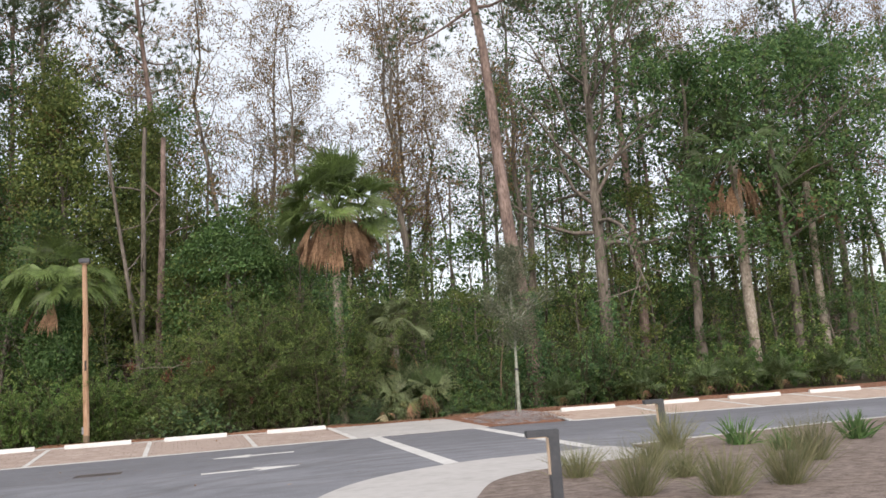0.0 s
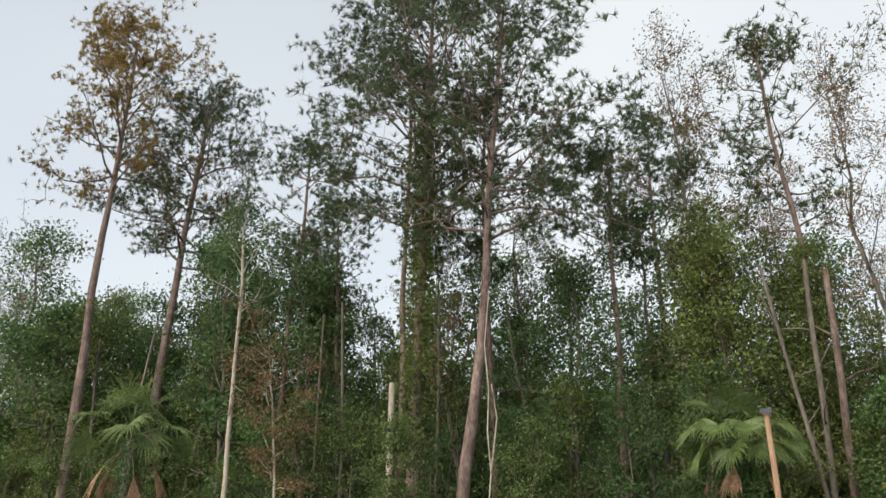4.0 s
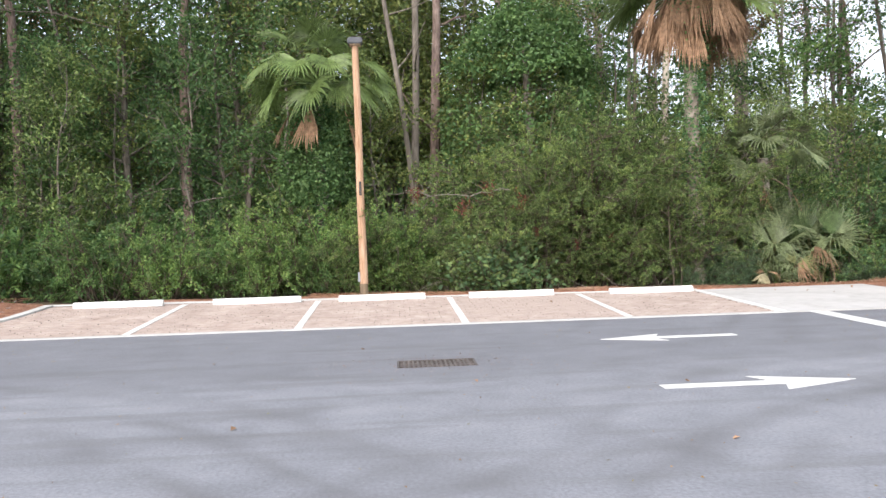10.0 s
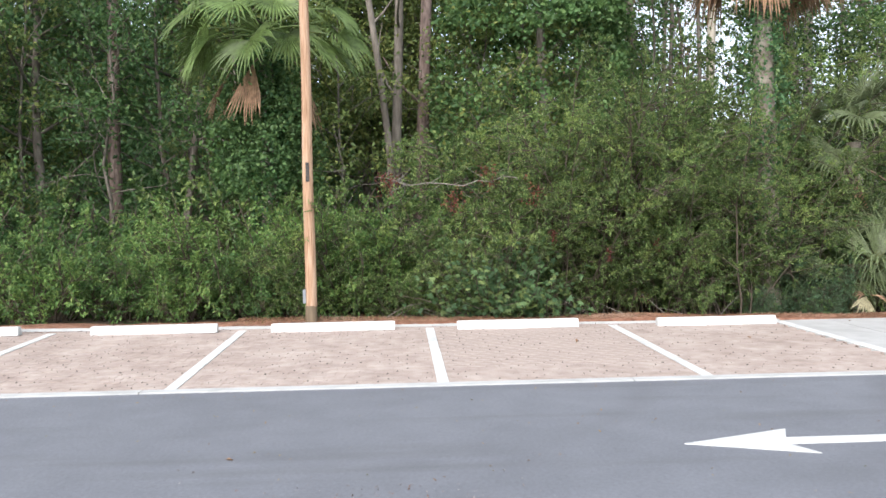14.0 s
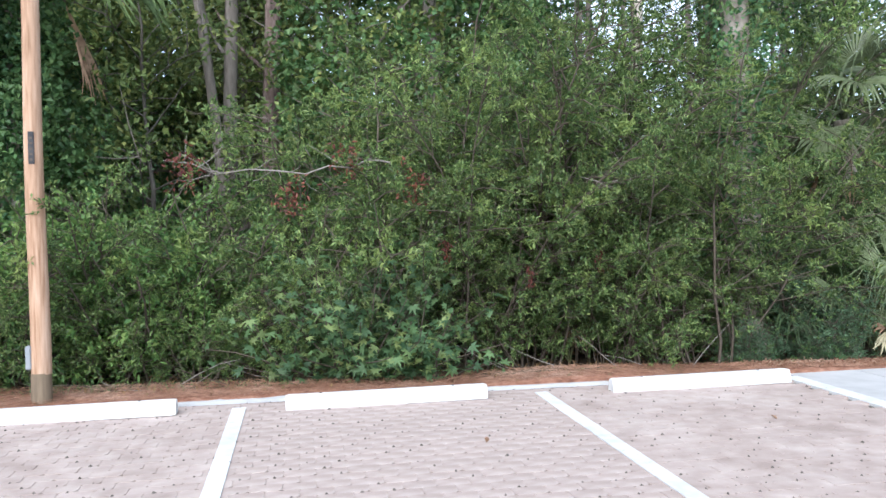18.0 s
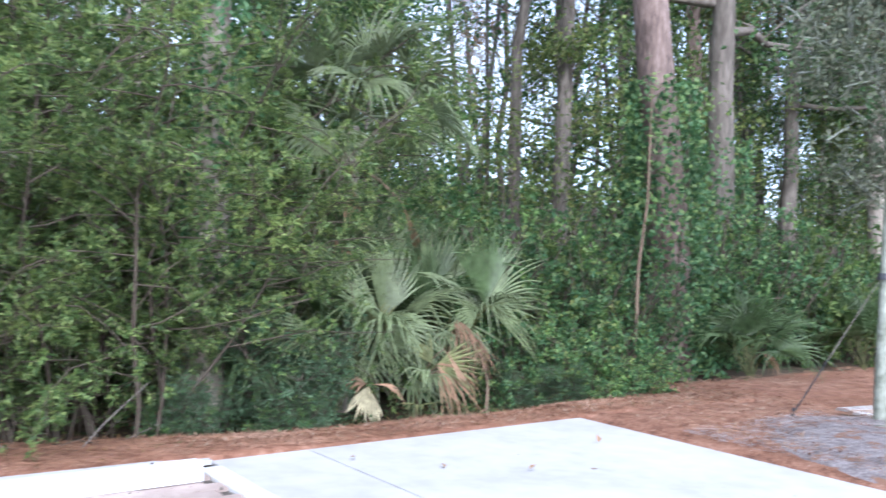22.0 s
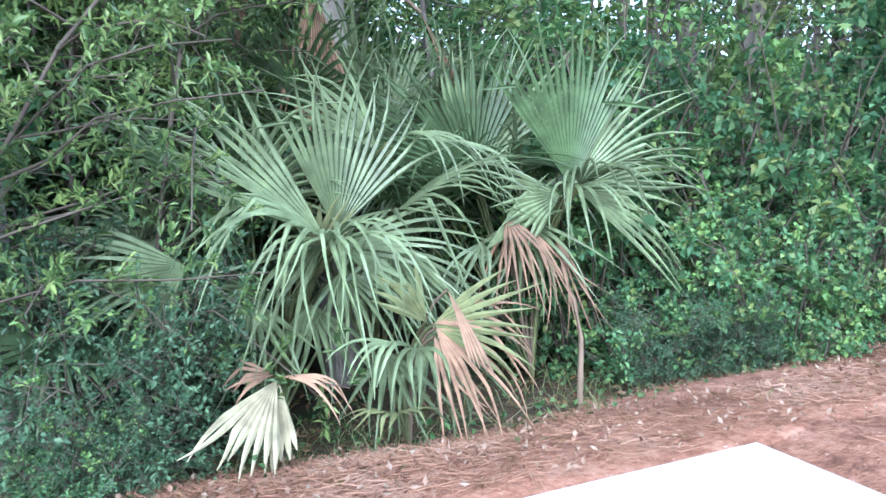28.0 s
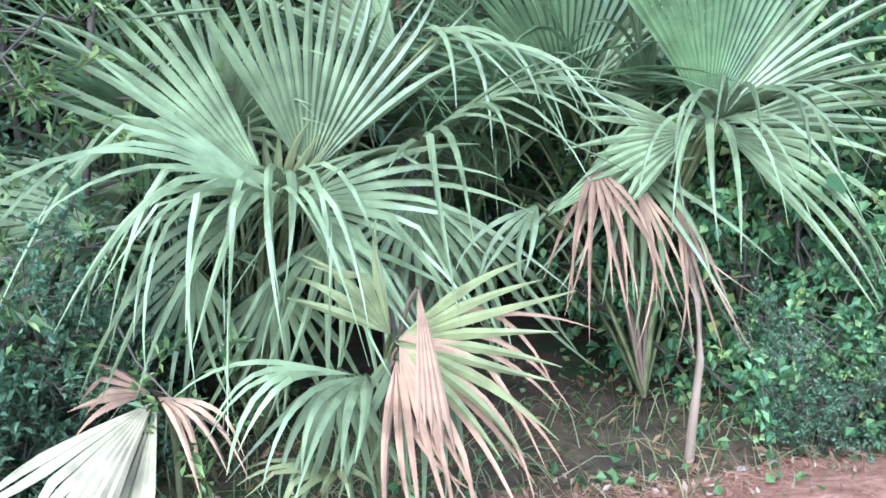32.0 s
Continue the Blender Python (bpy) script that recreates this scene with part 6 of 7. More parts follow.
MYRTLE = [arching_shrub(200, 5.3, 2.3, 9, 15, 11, 16, 0.075, 0.022, 0.14), arching_shrub(201, 4.5, 2.1, 8, 14, 11, 16, 0.075, 0.022, 0.12), arching_shrub(202, 2.7, 1.5, 8, 10, 10, 13, 0.07, 0.022, 0.12, 0.018), arching_shrub(203, 5.8, 2.4, 7, 16, 11, 16, 0.075, 0.022, 0.24)]
for i, (k, x, y, s) in enumerate(((0, 1.9, 7.1, 1.0), (0, 3.2, 7.0, 1.03), (1, 0.5, 7.4, 0.95), (1, 2.6, 7.9, 1.2), (1, 4.1, 7.3, 1.1), (2, -0.9, 6.7, 1.0), (2, -2.1, 6.6, 0.95), (2, 2.6, 7.0, 0.85), (2, 1.4, 6.9, 0.8), (2, -0.4, 6.2, 0.6), (2, 4.3, 6.9, 0.8), (3, 5.6, 8.3, 1.05), (3, 4.6, 8.0, 1.05), (3, 7.0, 8.9, 1.05), (2, -3.3, 6.3, 0.7), (2, -1.5, 6.0, 0.42), (2, 0.6, 6.5, 0.95), (3, 4.55, 6.1, 0.78), (3, 5.8, 6.95, 0.8), (1, 3.8, 6.2, 0.75), (3, 2.4, 6.4, 0.75), (2, 3.3, 6.35, 0.7), (2, 4.2, 6.4, 0.6), (2, 2.3, 6.4, 0.6), (3, 1.5, 6.35, 0.72), (0, 6.6, 9.2, 1.0))):
    plant("wax_myrtle", MYRTLE[k], TWIG, L_MYRTLE, spot(x, y, land(x, y), i * 1.3, s), "bushy grey-green wax myrtle at the wood's edge", group="wax myrtles")

rng = np.random.default_rng(300)
gw, gp = [], []
for i in range(80):
    a, reach = rng.uniform(0, 6.28), rng.uniform(0.3, 1.15)
    line = limb(rng, (rng.normal(0, 0.32), rng.normal(0, 0.12), -0.05), (math.cos(a) * reach, math.sin(a) * reach * 0.5 - 0.3, rng.uniform(0.35, 1.0)), rng.uniform(0.7, 1.75), 5, 0.14)
    gw.append(tube(line, np.linspace(0.012, 0.004, len(line)), 4))
    gp.append(np.array([along(line, f) for f in rng.uniform(0.25, 1.0, 24)]) + rng.normal(size=(24, 3)) * 0.09)
gp = np.concatenate(gp)
plant("sweetgum_sapling", (gw, [stars(rng, gp[gp[:, 2] > 0.05], 0.1)]), TWIG, L_GUM, pose(0.35, 5.62, land(0.35, 5.62)), "sweetgum sapling with blue-green star-shaped leaves", "sapling")

BUSH = [shrub(220 + i, h, r, n, 26, 0.08, 0.036, 8, spread=0.9) for i, (h, r, n) in enumerate(((1.9, 1.2, 26), (2.4, 1.3, 30), (1.3, 1.0, 22)))]
IVYB = [shrub(240 + i, h, r, n, 22, 0.078, 0.056, 7, low=0.0, spread=1.2) for i, (h, r, n) in enumerate(((2.6, 1.3, 34), (3.4, 1.5, 40)))]
for i, (x, y, s, mat) in enumerate(((-7.5, 6.4, 1.15, L_BRIGHT), (-8.8, 6.4, 1.15, L_MID), (-6.3, 6.5, 1.1, L_MID), (-5.2, 6.3, 0.9, L_BRIGHT), (-4.1, 6.2, 0.6, L_MID), (-10.2, 6.9, 0.9, L_MID), (-3.1, 6.4, 0.65, L_MYRTLE), (-4.6, 6.7, 1.2, L_BRIGHT), (-2.9, 6.7, 1.1, L_BRIGHT), (-3.7, 6.5, 0.9, L_MID), (-2.3, 7.1, 1.25, L_BRIGHT), (-3.3, 7.3, 1.5, L_BRIGHT), (-1.5, 7.3, 1.15, L_BRIGHT))):
    t = plant("leafy_bush", BUSH[i % 3], TWIG, mat, spot(x, y, land(x, y), i * 2.1, s), "light-green leafy bush at the wood's edge" if mat is L_BRIGHT else "green leafy bush at the wood's edge", group="bushes")
for i, (k, x, y, s) in enumerate(((0, 9.9, 7.2, 0.95), (1, 11.0, 7.6, 1.0), (0, 11.9, 7.7, 0.95), (0, 10.4, 6.2, 0.6), (0, 14.2, 7.3, 0.9), (1, 14.6, 7.3, 1.15), (1, 16.2, 7.2, 1.1), (1, 13.7, 8.0, 0.95), (1, 15.4, 8.2, 1.2), (1, 17.8, 7.4, 1.0), (1, 10.2, 8.2, 1.1), (1, 5.9, 8.3, 0.8), (0, 4.85, 6.0, 0.28), (1, 11.2, 6.7, 0.9), (0, 9.75, 5.95, 0.55), (0, 5.8, 5.75, 0.25), (0, 9.6, 6.0, 0.38), (0, 9.35, 6.5, 0.55), (0, 9.15, 7.1, 0.7))):
    plant("vine_thicket", IVYB[k], TWIG, L_VINE, spot(x, y, land(x, y), i * 1.7, s), "dense green vine-covered thicket", group="vine thickets")

HEART = [shrub(250 + i, h, 1.0, 26, 22, 0.066, 0.06, 9, low=0.0, spread=1.3) for i, h in enumerate((2.0, 1.3))]
for i, (k, x, y, sc) in enumerate(((0, 9.9, 6.45, 0.8), (0, 10.5, 6.8, 1.0), (1, 9.75, 6.0, 0.6), (0, 10.0, 7.6, 1.4), (1, 10.9, 6.1, 0.7), (0, 9.4, 7.7, 1.1))):
    plant("vine_tangle", HEART[k], TWIG, L_HEART, spot(x, y, land(x, y), i * 1.9, sc), "bright green heart-leaved vine tangled over shrubs", "vine", "vine tangles")
OVAL = arching_shrub(260, 1.9, 0.75, 10, 10, 10, 10, 0.046, 0.023, 0.05, 0.012, 0.1)
for i, (x, y, sc) in enumerate(((5.95, 6.05, 0.75), (5.0, 5.8, 0.42), (5.95, 6.8, 1.0), (5.85, 5.65, 0.36), (9.1, 5.95, 0.4), (9.4, 5.78, 0.4), (6.15, 6.3, 0.6))):
    plant("oval_leaf_shrub", OVAL, TWIG, L_OVAL, spot(x, y, land(x, y), i * 2.3, sc), "small shrub with whorls of oval blue-green leaves", "shrub", "oval-leaved shrubs")

# ---- the woods: a few grown trees, repeated ----
rngw = random.Random(77)
STOCK = {}


def stock(key, name, wf, bark, leaf, label, category="tree"):
    t = tree(name, wf[0], wf[1], bark, leaf, pose(0, 0, 0), label, category, key)
    STOCK.setdefault(key, []).append([t, False])


def put(key, x, y, s=1.0, sz=None, turn=None, pick=None):
    lst = STOCK[key]
    e = lst[pick if pick is not None else rngw.randrange(len(lst))]
    m = spot(x, y, land(x, y), rngw.uniform(0, 6.28) if turn is None else turn, s, sz)
    if not e[1]:
        e[0].matrix_basis = m
        e[1] = True
        return e[0]
    c = copy_thing(e[0], Matrix.Identity(4))
    c.matrix_basis = m
    return c


for i in range(4):
    stock("woodland trees", "woodland_tree", grow(400 + i, 15 + i, 0.17, 0.2, 3.9, 24, 5, broad(52, 0.46, 0.19, 0.11), (rngw.uniform(-0.8, 0.8), 0), "round", 0.08, 0.2), GREY_BARK, (L_OAK, L_OLIVE, L_OAK, L_MID)[i], "tall leafy woodland tree with a slim grey trunk")
for i in range(4):
    stock("understory trees", "understory_tree", grow(420 + i, 6.5 + i * 0.8, 0.07, 0.1, 2.5, 20, 5, broad(44, 0.34, 0.14, 0.078, flat=0.35), (rngw.uniform(-0.6, 0.6), 0), "round", 0.1, 0.2), GREY_BARK, (L_MID, L_OAK, L_OLIVE, L_MYRTLE)[i], "small leafy tree under the woodland canopy")
for i in range(3):
    stock("edge trees", "edge_tree", grow(430 + i, 6.5 + i * 0.9, 0.06, 0.06, 2.3, 20, 5, broad(40, 0.3, 0.13, 0.07, flat=0.4), (rngw.uniform(-0.6, 0.6), 0), "round", 0.1, 0.2), GREY_BARK, (L_OLIVE, L_MYRTLE, L_OAK)[i], "small leafy tree at the edge of the woods")
    stock("fine shrubs", "edge_shrub", shrub(490 + i, 2.8 + 0.5 * i, 1.5, 24, 22, 0.12, 0.055, 8, wood_twigs=False, spread=0.9)[:2], TWIG, (L_MID, L_OAK, L_MYRTLE)[i], "dense green shrub at the edge of the woods", "shrub")
for i in range(3):
    stock("bare trees", "bare_tree", grow(440 + i, 19 + i, 0.17, 0.35, 4.2, 17, 6, broad(18, 0.24, 0.12, 0.07), (rngw.uniform(-1, 1), 0), "vase", 0.09, 0.15, twigs=2, elev=0.8), GREY_BARK, L_BROWN, "tall half-bare tree with a few russet leaves")
for i in range(2):
    stock("background pines", "background_pine", grow(460 + i, 21 + 2 * i, 0.2, 0.6, 3.8, 18, 6, tufts(8, 10, 0.3, 0.024, 0.3), (0.5, 0), "round", 0.03, 0.25), PINE_BARK, L_NEEDLE, "pine with a high dark crown in the woods")
for i in range(3):
    stock("woodland shrubs", "woodland_shrub", shrub(480 + i, 2.6 + 0.5 * i, 1.6, 24, 13, 0.2, 0.085, 7, wood_twigs=False, spread=0.9)[:2], TWIG, (L_MID, L_OAK, L_MYRTLE)[i], "dense green shrub under the trees", "shrub")

# edge of the wood, then the rows behind it
x = -43.0
while x < 38:
    near_palmetto = 4.6 < x < 10.2
    if not (-9 < x < 13.5) and not (-17.6 < x < -12.2):
        put("woodland shrubs", x, rngw.uniform(6.4, 7.4), rngw.uniform(0.6, 0.95))
    put("fine shrubs" if -12 < x < 15 else "woodland shrubs", x + 0.6, rngw.uniform(8.2, 9.6), rngw.uniform(0.85, 1.2))
    x += 1.75 if -14 < x < 18 else 2.7
for lo, hi, step, key, s0, s1 in ((9.6, 11.5, 2.5, "edge trees", 0.75, 1.1), (12.0, 15.5, 2.9, "understory trees", 0.95, 1.35), (16, 22, 4.2, "understory trees", 1.1, 1.6)):
    x = -48.0
    while x < 34:
        if not (7 < x < 21 and lo > 11 and rngw.random() < 0.5):
            put(key, x + rngw.uniform(-0.8, 0.8), rngw.uniform(lo, hi), rngw.uniform(s0, s1) * (1.0 if x < 4 or lo < 10 else 0.95))
        x += step
for lo, hi, step in ((12.5, 16, 4.6), (17, 24, 4.6), (25, 34, 4.4)):
    x = -54.0
    while x < 46:
        u = rngw.random()
        if x < -6:
            key = "woodland trees" if u < 0.8 else "background pines" if u < 0.93 else "bare trees"
        else:
            key = "bare trees" if u < (0.6 if x < 10 else 0.74) else "woodland trees" if u < 0.86 else "background pines"
        put(key, x + rngw.uniform(-1.5, 1.5), rngw.uniform(lo, hi), rngw.uniform(0.8, 1.15))
        x += step * (0.72 if x < -6 else 0.8)
for i in range(7):
    put("bare trees" if i % 2 else "woodland trees", 35 + i * 2.6, rngw.uniform(7.5, 13), rngw.uniform(0.7, 1.0))
    put("woodland shrubs", 38 + i * 2.4, rngw.uniform(5.5, 7.0), rngw.uniform(0.9, 1.3))
for kind, x, y, s in (("understory trees", 9.2, 12.2, 0.9), ("bare trees", 11.6, 19.0, 1.0), ("woodland trees", -4.9, 13.0, 0.85), ("woodland trees", -2.0, 14.6, 0.85), ("woodland trees", 0.2, 12.4, 0.6), ("woodland trees", 3.4, 13.0, 0.58)):
    put(kind, x, y, s, turn=x, pick=1)
x = -50.0
while x < -8:
    if not -13.5 < x < -9:
        put("woodland trees", x, rngw.uniform(15, 22), rngw.uniform(0.78, 0.98))
    x += 3.3
# the deep woods behind, too far to tell apart
rng = np.random.default_rng(600)
far_chunks = []
for k, L, y0, y1, share in ((26000, 0.8, 34, 60, 0.85), (34000, 0.5, 26, 60, 1.0)):
    fx, fy = rng.uniform(-75, 62, k), rng.uniform(y0, y1, k)
    top = 10.2 + 1.3 * np.sin(fx * 0.21) + 1.0 * np.sin(fx * 0.53 + 1) + 3.0 / (1 + np.exp((fx - 12) * 0.35)) + 6.0 / (1 + np.exp((fx + 12) * 0.25)) - np.clip((fx - 10) * 0.12, 0, 2.5)
    fz = top * share * rng.uniform(0, 1, k) ** 0.75
    far_chunks.append(leaves(rng, np.stack([fx, fy, fz], 1), L, L * 0.62, 0.5, 0.3))
part_far = part("far_thicket", far_chunks, L_OAK)
tagged(part_far, "deep green woods far behind the edge", "woods", kind="stuff")
rx = np.linspace(-230, 260, 246)
rz = []
for k in range(7):
    for x in rx:
        h = 10.0 + 3.5 / (1 + math.exp((x - 13) * 0.35)) + 6.0 / (1 + math.exp((x + 12) * 0.25)) + 1.6 * noise.noise((x * 0.11, 0, 4)) + 0.9 * noise.noise((x * 0.4, 2, 4))
        rz.append((x, 64 + 2.5 * k / 6 + 1.4 * noise.noise((x * 0.22, k * 0.7, 9)) + (10 if k == 6 else 0), -0.5 + (h + 0.5) * min(1, k / 5) - (2 if k == 6 else 0)))
tagged(part("far_woods", [(np.array(rz), np.array([(j * 246 + i, j * 246 + i + 1, (j + 1) * 246 + i + 1, (j + 1) * 246 + i) for j in range(6) for i in range(245)]))], FAR_GREEN), "unbroken dark green woods in the distance", "backdrop", kind="structure")
# thin bare poles of trunks seen through the edge
for i in range(46):
    x, y = rngw.uniform(-40, 40), rngw.uniform(9.5, 24)
    if -6 < x < 18 and y < 12.5:
        continue
    st = thing("slim_tree", spot(x, y, land(x, y), rngw.uniform(0, 6)), "slim bare grey tree in the shade of the woods", "tree", "slim trees")
    r_ = np.random.default_rng(900 + i)
    line = limb(r_, (0, 0, -0.3), (r_.normal(0, 0.06), r_.normal(0, 0.06), 1), 13, 6, 0.03)
    part("trunk", [tube(line, np.linspace(0.07 + 0.05 * r_.random(), 0.05, len(line)), 6)], GREY_BARK, st, smooth=True)

for i, (x, y, r0, lx, mat) in enumerate(((-1.3, 9.6, 0.09, -0.2, GREY_BARK), (-1.5, 10.2, 0.13, 0.1, GREY_BARK), (-0.9, 11.0, 0.17, 0.2, PINE_BARK), (7.08, 14.4, 0.16, 0.1, PALE_BARK), (14.6, 11.0, 0.2, 0.3, GREY_BARK))):
    st = thing("grey_tree", pose(x, y, land(x, y)), "grey upright trunk glimpsed behind the bushes" if mat is GREY_BARK else "tall bare trunk glimpsed behind the bushes", "tree", "glimpsed trunks")
    r_ = np.random.default_rng(950 + i)
    line = limb(r_, (0, 0, -0.3), (lx * 0.2, 0.02, 1), 12, 9, 0.018)
    part("trunk", [tube(line, np.linspace(r0, r0 * 0.6, len(line)), 10)], mat, st, smooth=True)
    for b in range(4):
        br = limb(r_, along(line, 0.4 + 0.13 * b), (r_.normal(), r_.normal() * 0.5, 0.7), 1.6, 4, 0.2)
        part("branch", [tube(br, np.linspace(r0 * 0.3, r0 * 0.1, len(br)), 5)], mat, st, smooth=True)
lean_stem = thing("sapling", pose(11.0, 6.0, land(11.0, 6.0)), "thin tan leaning sapling stem rising through vines", "sapling")
stem_line = np.array([(0, 0, -0.1), (0.05, 0, 0.8), (0.12, 0.05, 1.7), (0.28, 0.05, 2.6), (0.36, 0.1, 3.4), (0.5, 0.2, 4.2)])
part("stem", [tube(stem_line, np.linspace(0.028, 0.012, 6), 7)], STEM_TAN, lean_stem, smooth=True)
r_ = np.random.default_rng(960)
tips = np.array([along(stem_line, f) for f in r_.uniform(0.55, 1.0, 260)]) + r_.normal(size=(260, 3)) * np.array([0.4, 0.3, 0.22])
part("foliage", [stars(r_, tips, 0.075)], L_BRIGHT, lean_stem, "bright yellow-green lobed leaves")

# ivy dome over a dead tree behind the bays
rng = np.random.default_rng(500)
k = 12000
a, e = rng.uniform(0, 6.28, k), np.arccos(rng.uniform(0, 1, k))
rr = 1 + rng.normal(0, 0.05, k) + 0.12 * np.sin(a * 3 + e * 4)
dome = np.stack([2.1 * rr * np.sin(e) * np.cos(a), 1.3 * rr * np.sin(e) * np.sin(a), 4.4 + 3.0 * rr * np.cos(e) - 3.2 * (np.sin(e) > 0.9) * rng.uniform(0, 1, k)], 1)
ivy = thing("ivy_mound", pose(1.7, 9.6, 0.1), "tall dark mound of ivy draped over a dead tree", "ivy")
part("dead_trunk", [tube(np.array([(0, 0, -0.2), (0.1, 0, 3), (0, 0, 6.6)]), np.array([0.16, 0.13, 0.08]), 8)], GREY_BARK, ivy, smooth=True)
part("foliage", [leaves(rng, dome, 0.12, 0.1, 0.6, 0.3)], L_IVY, ivy)

rng = np.random.default_rng(510)
k = 7000
a, e = rng.uniform(0, 6.28, k), np.arccos(rng.uniform(-0.2, 1, k))
rr = 1 + rng.normal(0, 0.1, k) + 0.2 * np.sin(a * 4 + e * 5) + 0.12 * np.sin(a * 9 - e * 8)
hump = np.stack([0.85 * rr * np.sin(e) * np.cos(a), 0.7 * rr * np.sin(e) * np.sin(a), 2.5 + 2.0 * rr * np.cos(e)], 1)
mound_i = thing("ivy_mound", pose(-3.9, 8.0, 0.3), "dark ivy climbing the palm in a thick mound", "ivy")
part("foliage", [leaves(rng, hump, 0.09, 0.075, 0.5, 0.3)], L_IVY, mound_i)

# dead branch with dry red leaves lying across the myrtles
def dead_branch(x, y, z, main, clumps, n, label):
    br = thing("dead_branch", pose(x, y, z), label, "branch", "dead branches")
    main = np.array(main)
    part("limb", [tube(main, np.linspace(0.012, 0.005, len(main)), 6)], BRANCH_GREY, br, smooth=True)
    for i in range(n):
        ln = limb(rng, along(main, rng.uniform(0.1, 0.95)), rng.normal(size=3) * np.array([1, 0.6, 0.7]) + np.array([0.4, -0.2, -0.1]), rng.uniform(0.2, 0.6), 3, 0.3)
        part("twig", [tube(ln, np.linspace(0.005, 0.002, len(ln)), 4)], BRANCH_GREY, br, smooth=True)
    if clumps:
        pts = np.concatenate([rng.normal(size=(110, 3)) * np.array([0.09, 0.07, 0.12]) + np.array(cn) for cn in clumps])
        part("dry_leaves", [leaves(rng, pts, 0.065, 0.028, 0.1, 0.5)], L_RED, br, "dry dull-red leaves")


dead_branch(-0.6, 5.75, 2.42, [(1.25, 0.2, 0.1), (1.0, 0.1, 0.13), (0.8, 0.05, 0.03), (0.55, 0, 0.05), (0.3, -0.05, -0.04), (0.0, -0.05, 0.0), (-0.3, -0.05, 0.02), (-0.65, 0.05, -0.02), (-0.9, 0.05, 0.1), (-1.2, 0.1, 0.14)], ((0.75, -0.05, 0.12), (-0.95, 0, 0.05), (0.15, 0, -0.28), (1.5, 0, -0.2)), 18, "grey dead branch with dry red leaves across the bushes")
dead_branch(3.1, 5.7, 2.2, [(0.5, 0.1, 0.0), (0.25, 0, 0.08), (0, -0.05, 0.02), (-0.3, 0, 0.1)], (), 6, "short grey dead branch among the myrtles")
for i, (x, y, z) in enumerate(((2.15, 5.6, 1.25), (3.0, 5.7, 1.4), (1.2, 5.6, 1.55))):
    o = thing("dry_leaf_cluster", pose(x, y, z), "hanging cluster of dry orange leaves in a bush", "dry leaves", "dry leaf clusters")
    pts = np.stack([rng.normal(0, 0.025, 40), rng.normal(0, 0.025, 40), rng.uniform(-0.16, 0.08, 40)], 1)
    part("leaves", [leaves(rng, pts, 0.07, 0.02, 0.1, 1.2)], L_RED, o)
for i in range(5):
    x, y = 8.6 + 0.32 * ((i * 0.618) % 1), 5.86 + 0.12 * ((i * 0.755) % 1)
    o = thing("pebble", pose(x, y, land(x, y) + 0.05, 0, 0, i * 50), "small pale stone on the woodland ground", "stone", "pebbles")
    st_bm = bmesh.new()
    bmesh.ops.create_icosphere(st_bm, subdivisions=2, radius=0.018 + 0.006 * (i % 3))
    for vt in st_bm.verts:
        vt.co = Vector((vt.co.x * 1.3, vt.co.y, vt.co.z * 0.65)) * (1 + 0.25 * noise.noise(vt.co * 30 + Vector((i, 0, 0))))
    part("stone", st_bm, KERB, o, smooth=True)
# slim stem by the palmettos, litter under them
stem = thing("sapling", pose(8.53, 6.1, -0.22), "thin grey-brown woody stem rising through the palmettos", "sapling")
part("stem", [tube(np.array([(0, 0, -0.1), (0.02, 0, 0.2), (0.06, 0.04, 0.45), (0.09, 0.14, 0.65), (0.1, 0.3, 0.85)]), np.array([0.024, 0.019, 0.016, 0.014, 0.01]), 8)], STEM_TAN, stem, smooth=True)
# fallen sticks at the foot of the bushes
for i in range(34):
    x, y = rng.uniform(-3, 4.4), rng.uniform(5.3, 6.0)
    o = thing("fallen_stick", pose(x, y, land(x, y) + 0.06), "thin grey fallen stick at the foot of the bushes", "stick", "fallen sticks")
    part("stick", [tube(limb(rng, (0, 0, 0), (rng.normal(), rng.normal() * 0.5, rng.uniform(-0.05, 0.9)), rng.uniform(0.3, 0.8), 3, 0.15), np.array([0.006, 0.005, 0.004, 0.003]), 5)], BRANCH_GREY if i % 2 else TWIG, o, smooth=True)

rng = np.random.default_rng(520)
k = 1500
gx_, gy_ = rng.uniform(4.6, 11.5, k), rng.uniform(5.35, 7.4, k)
gz_ = np.array([land(a, q) for a, q in zip(gx_, gy_)]) + np.abs(rng.normal(0.05, 0.06, k))
tagged(part("ground_ivy", [leaves(rng, np.stack([gx_, gy_, gz_], 1), 0.045, 0.035, 1.0, 0.0)], L_IVY), "low green ivy and seedlings on the woodland ground", "ground cover", kind="stuff")
k = 4200
gx_, gy_ = rng.uniform(-4.0, 12.0, k), rng.uniform(4.65, 7.4, k)
gz_ = np.array([land(a, q) for a, q in zip(gx_, gy_)]) + 0.035 + rng.uniform(0, 0.035, k)
tagged(part("dead_leaf_litter", [leaves(rng, np.stack([gx_, gy_, gz_], 1), 0.06, 0.025, 1.2, 0.0)], L_BROWN), "scattered tan dead leaves on the ground", "leaf litter", kind="stuff")
k = 4200
gx_, gy_ = rng.uniform(4.4, 12.2, k), np.where(rng.random(k) < 0.7, rng.uniform(4.58, 6.0, k), rng.uniform(0.2, 4.6, k))
gx_ = np.where(gy_ < 4.58, rng.uniform(8.45, 10.9, k), gx_)
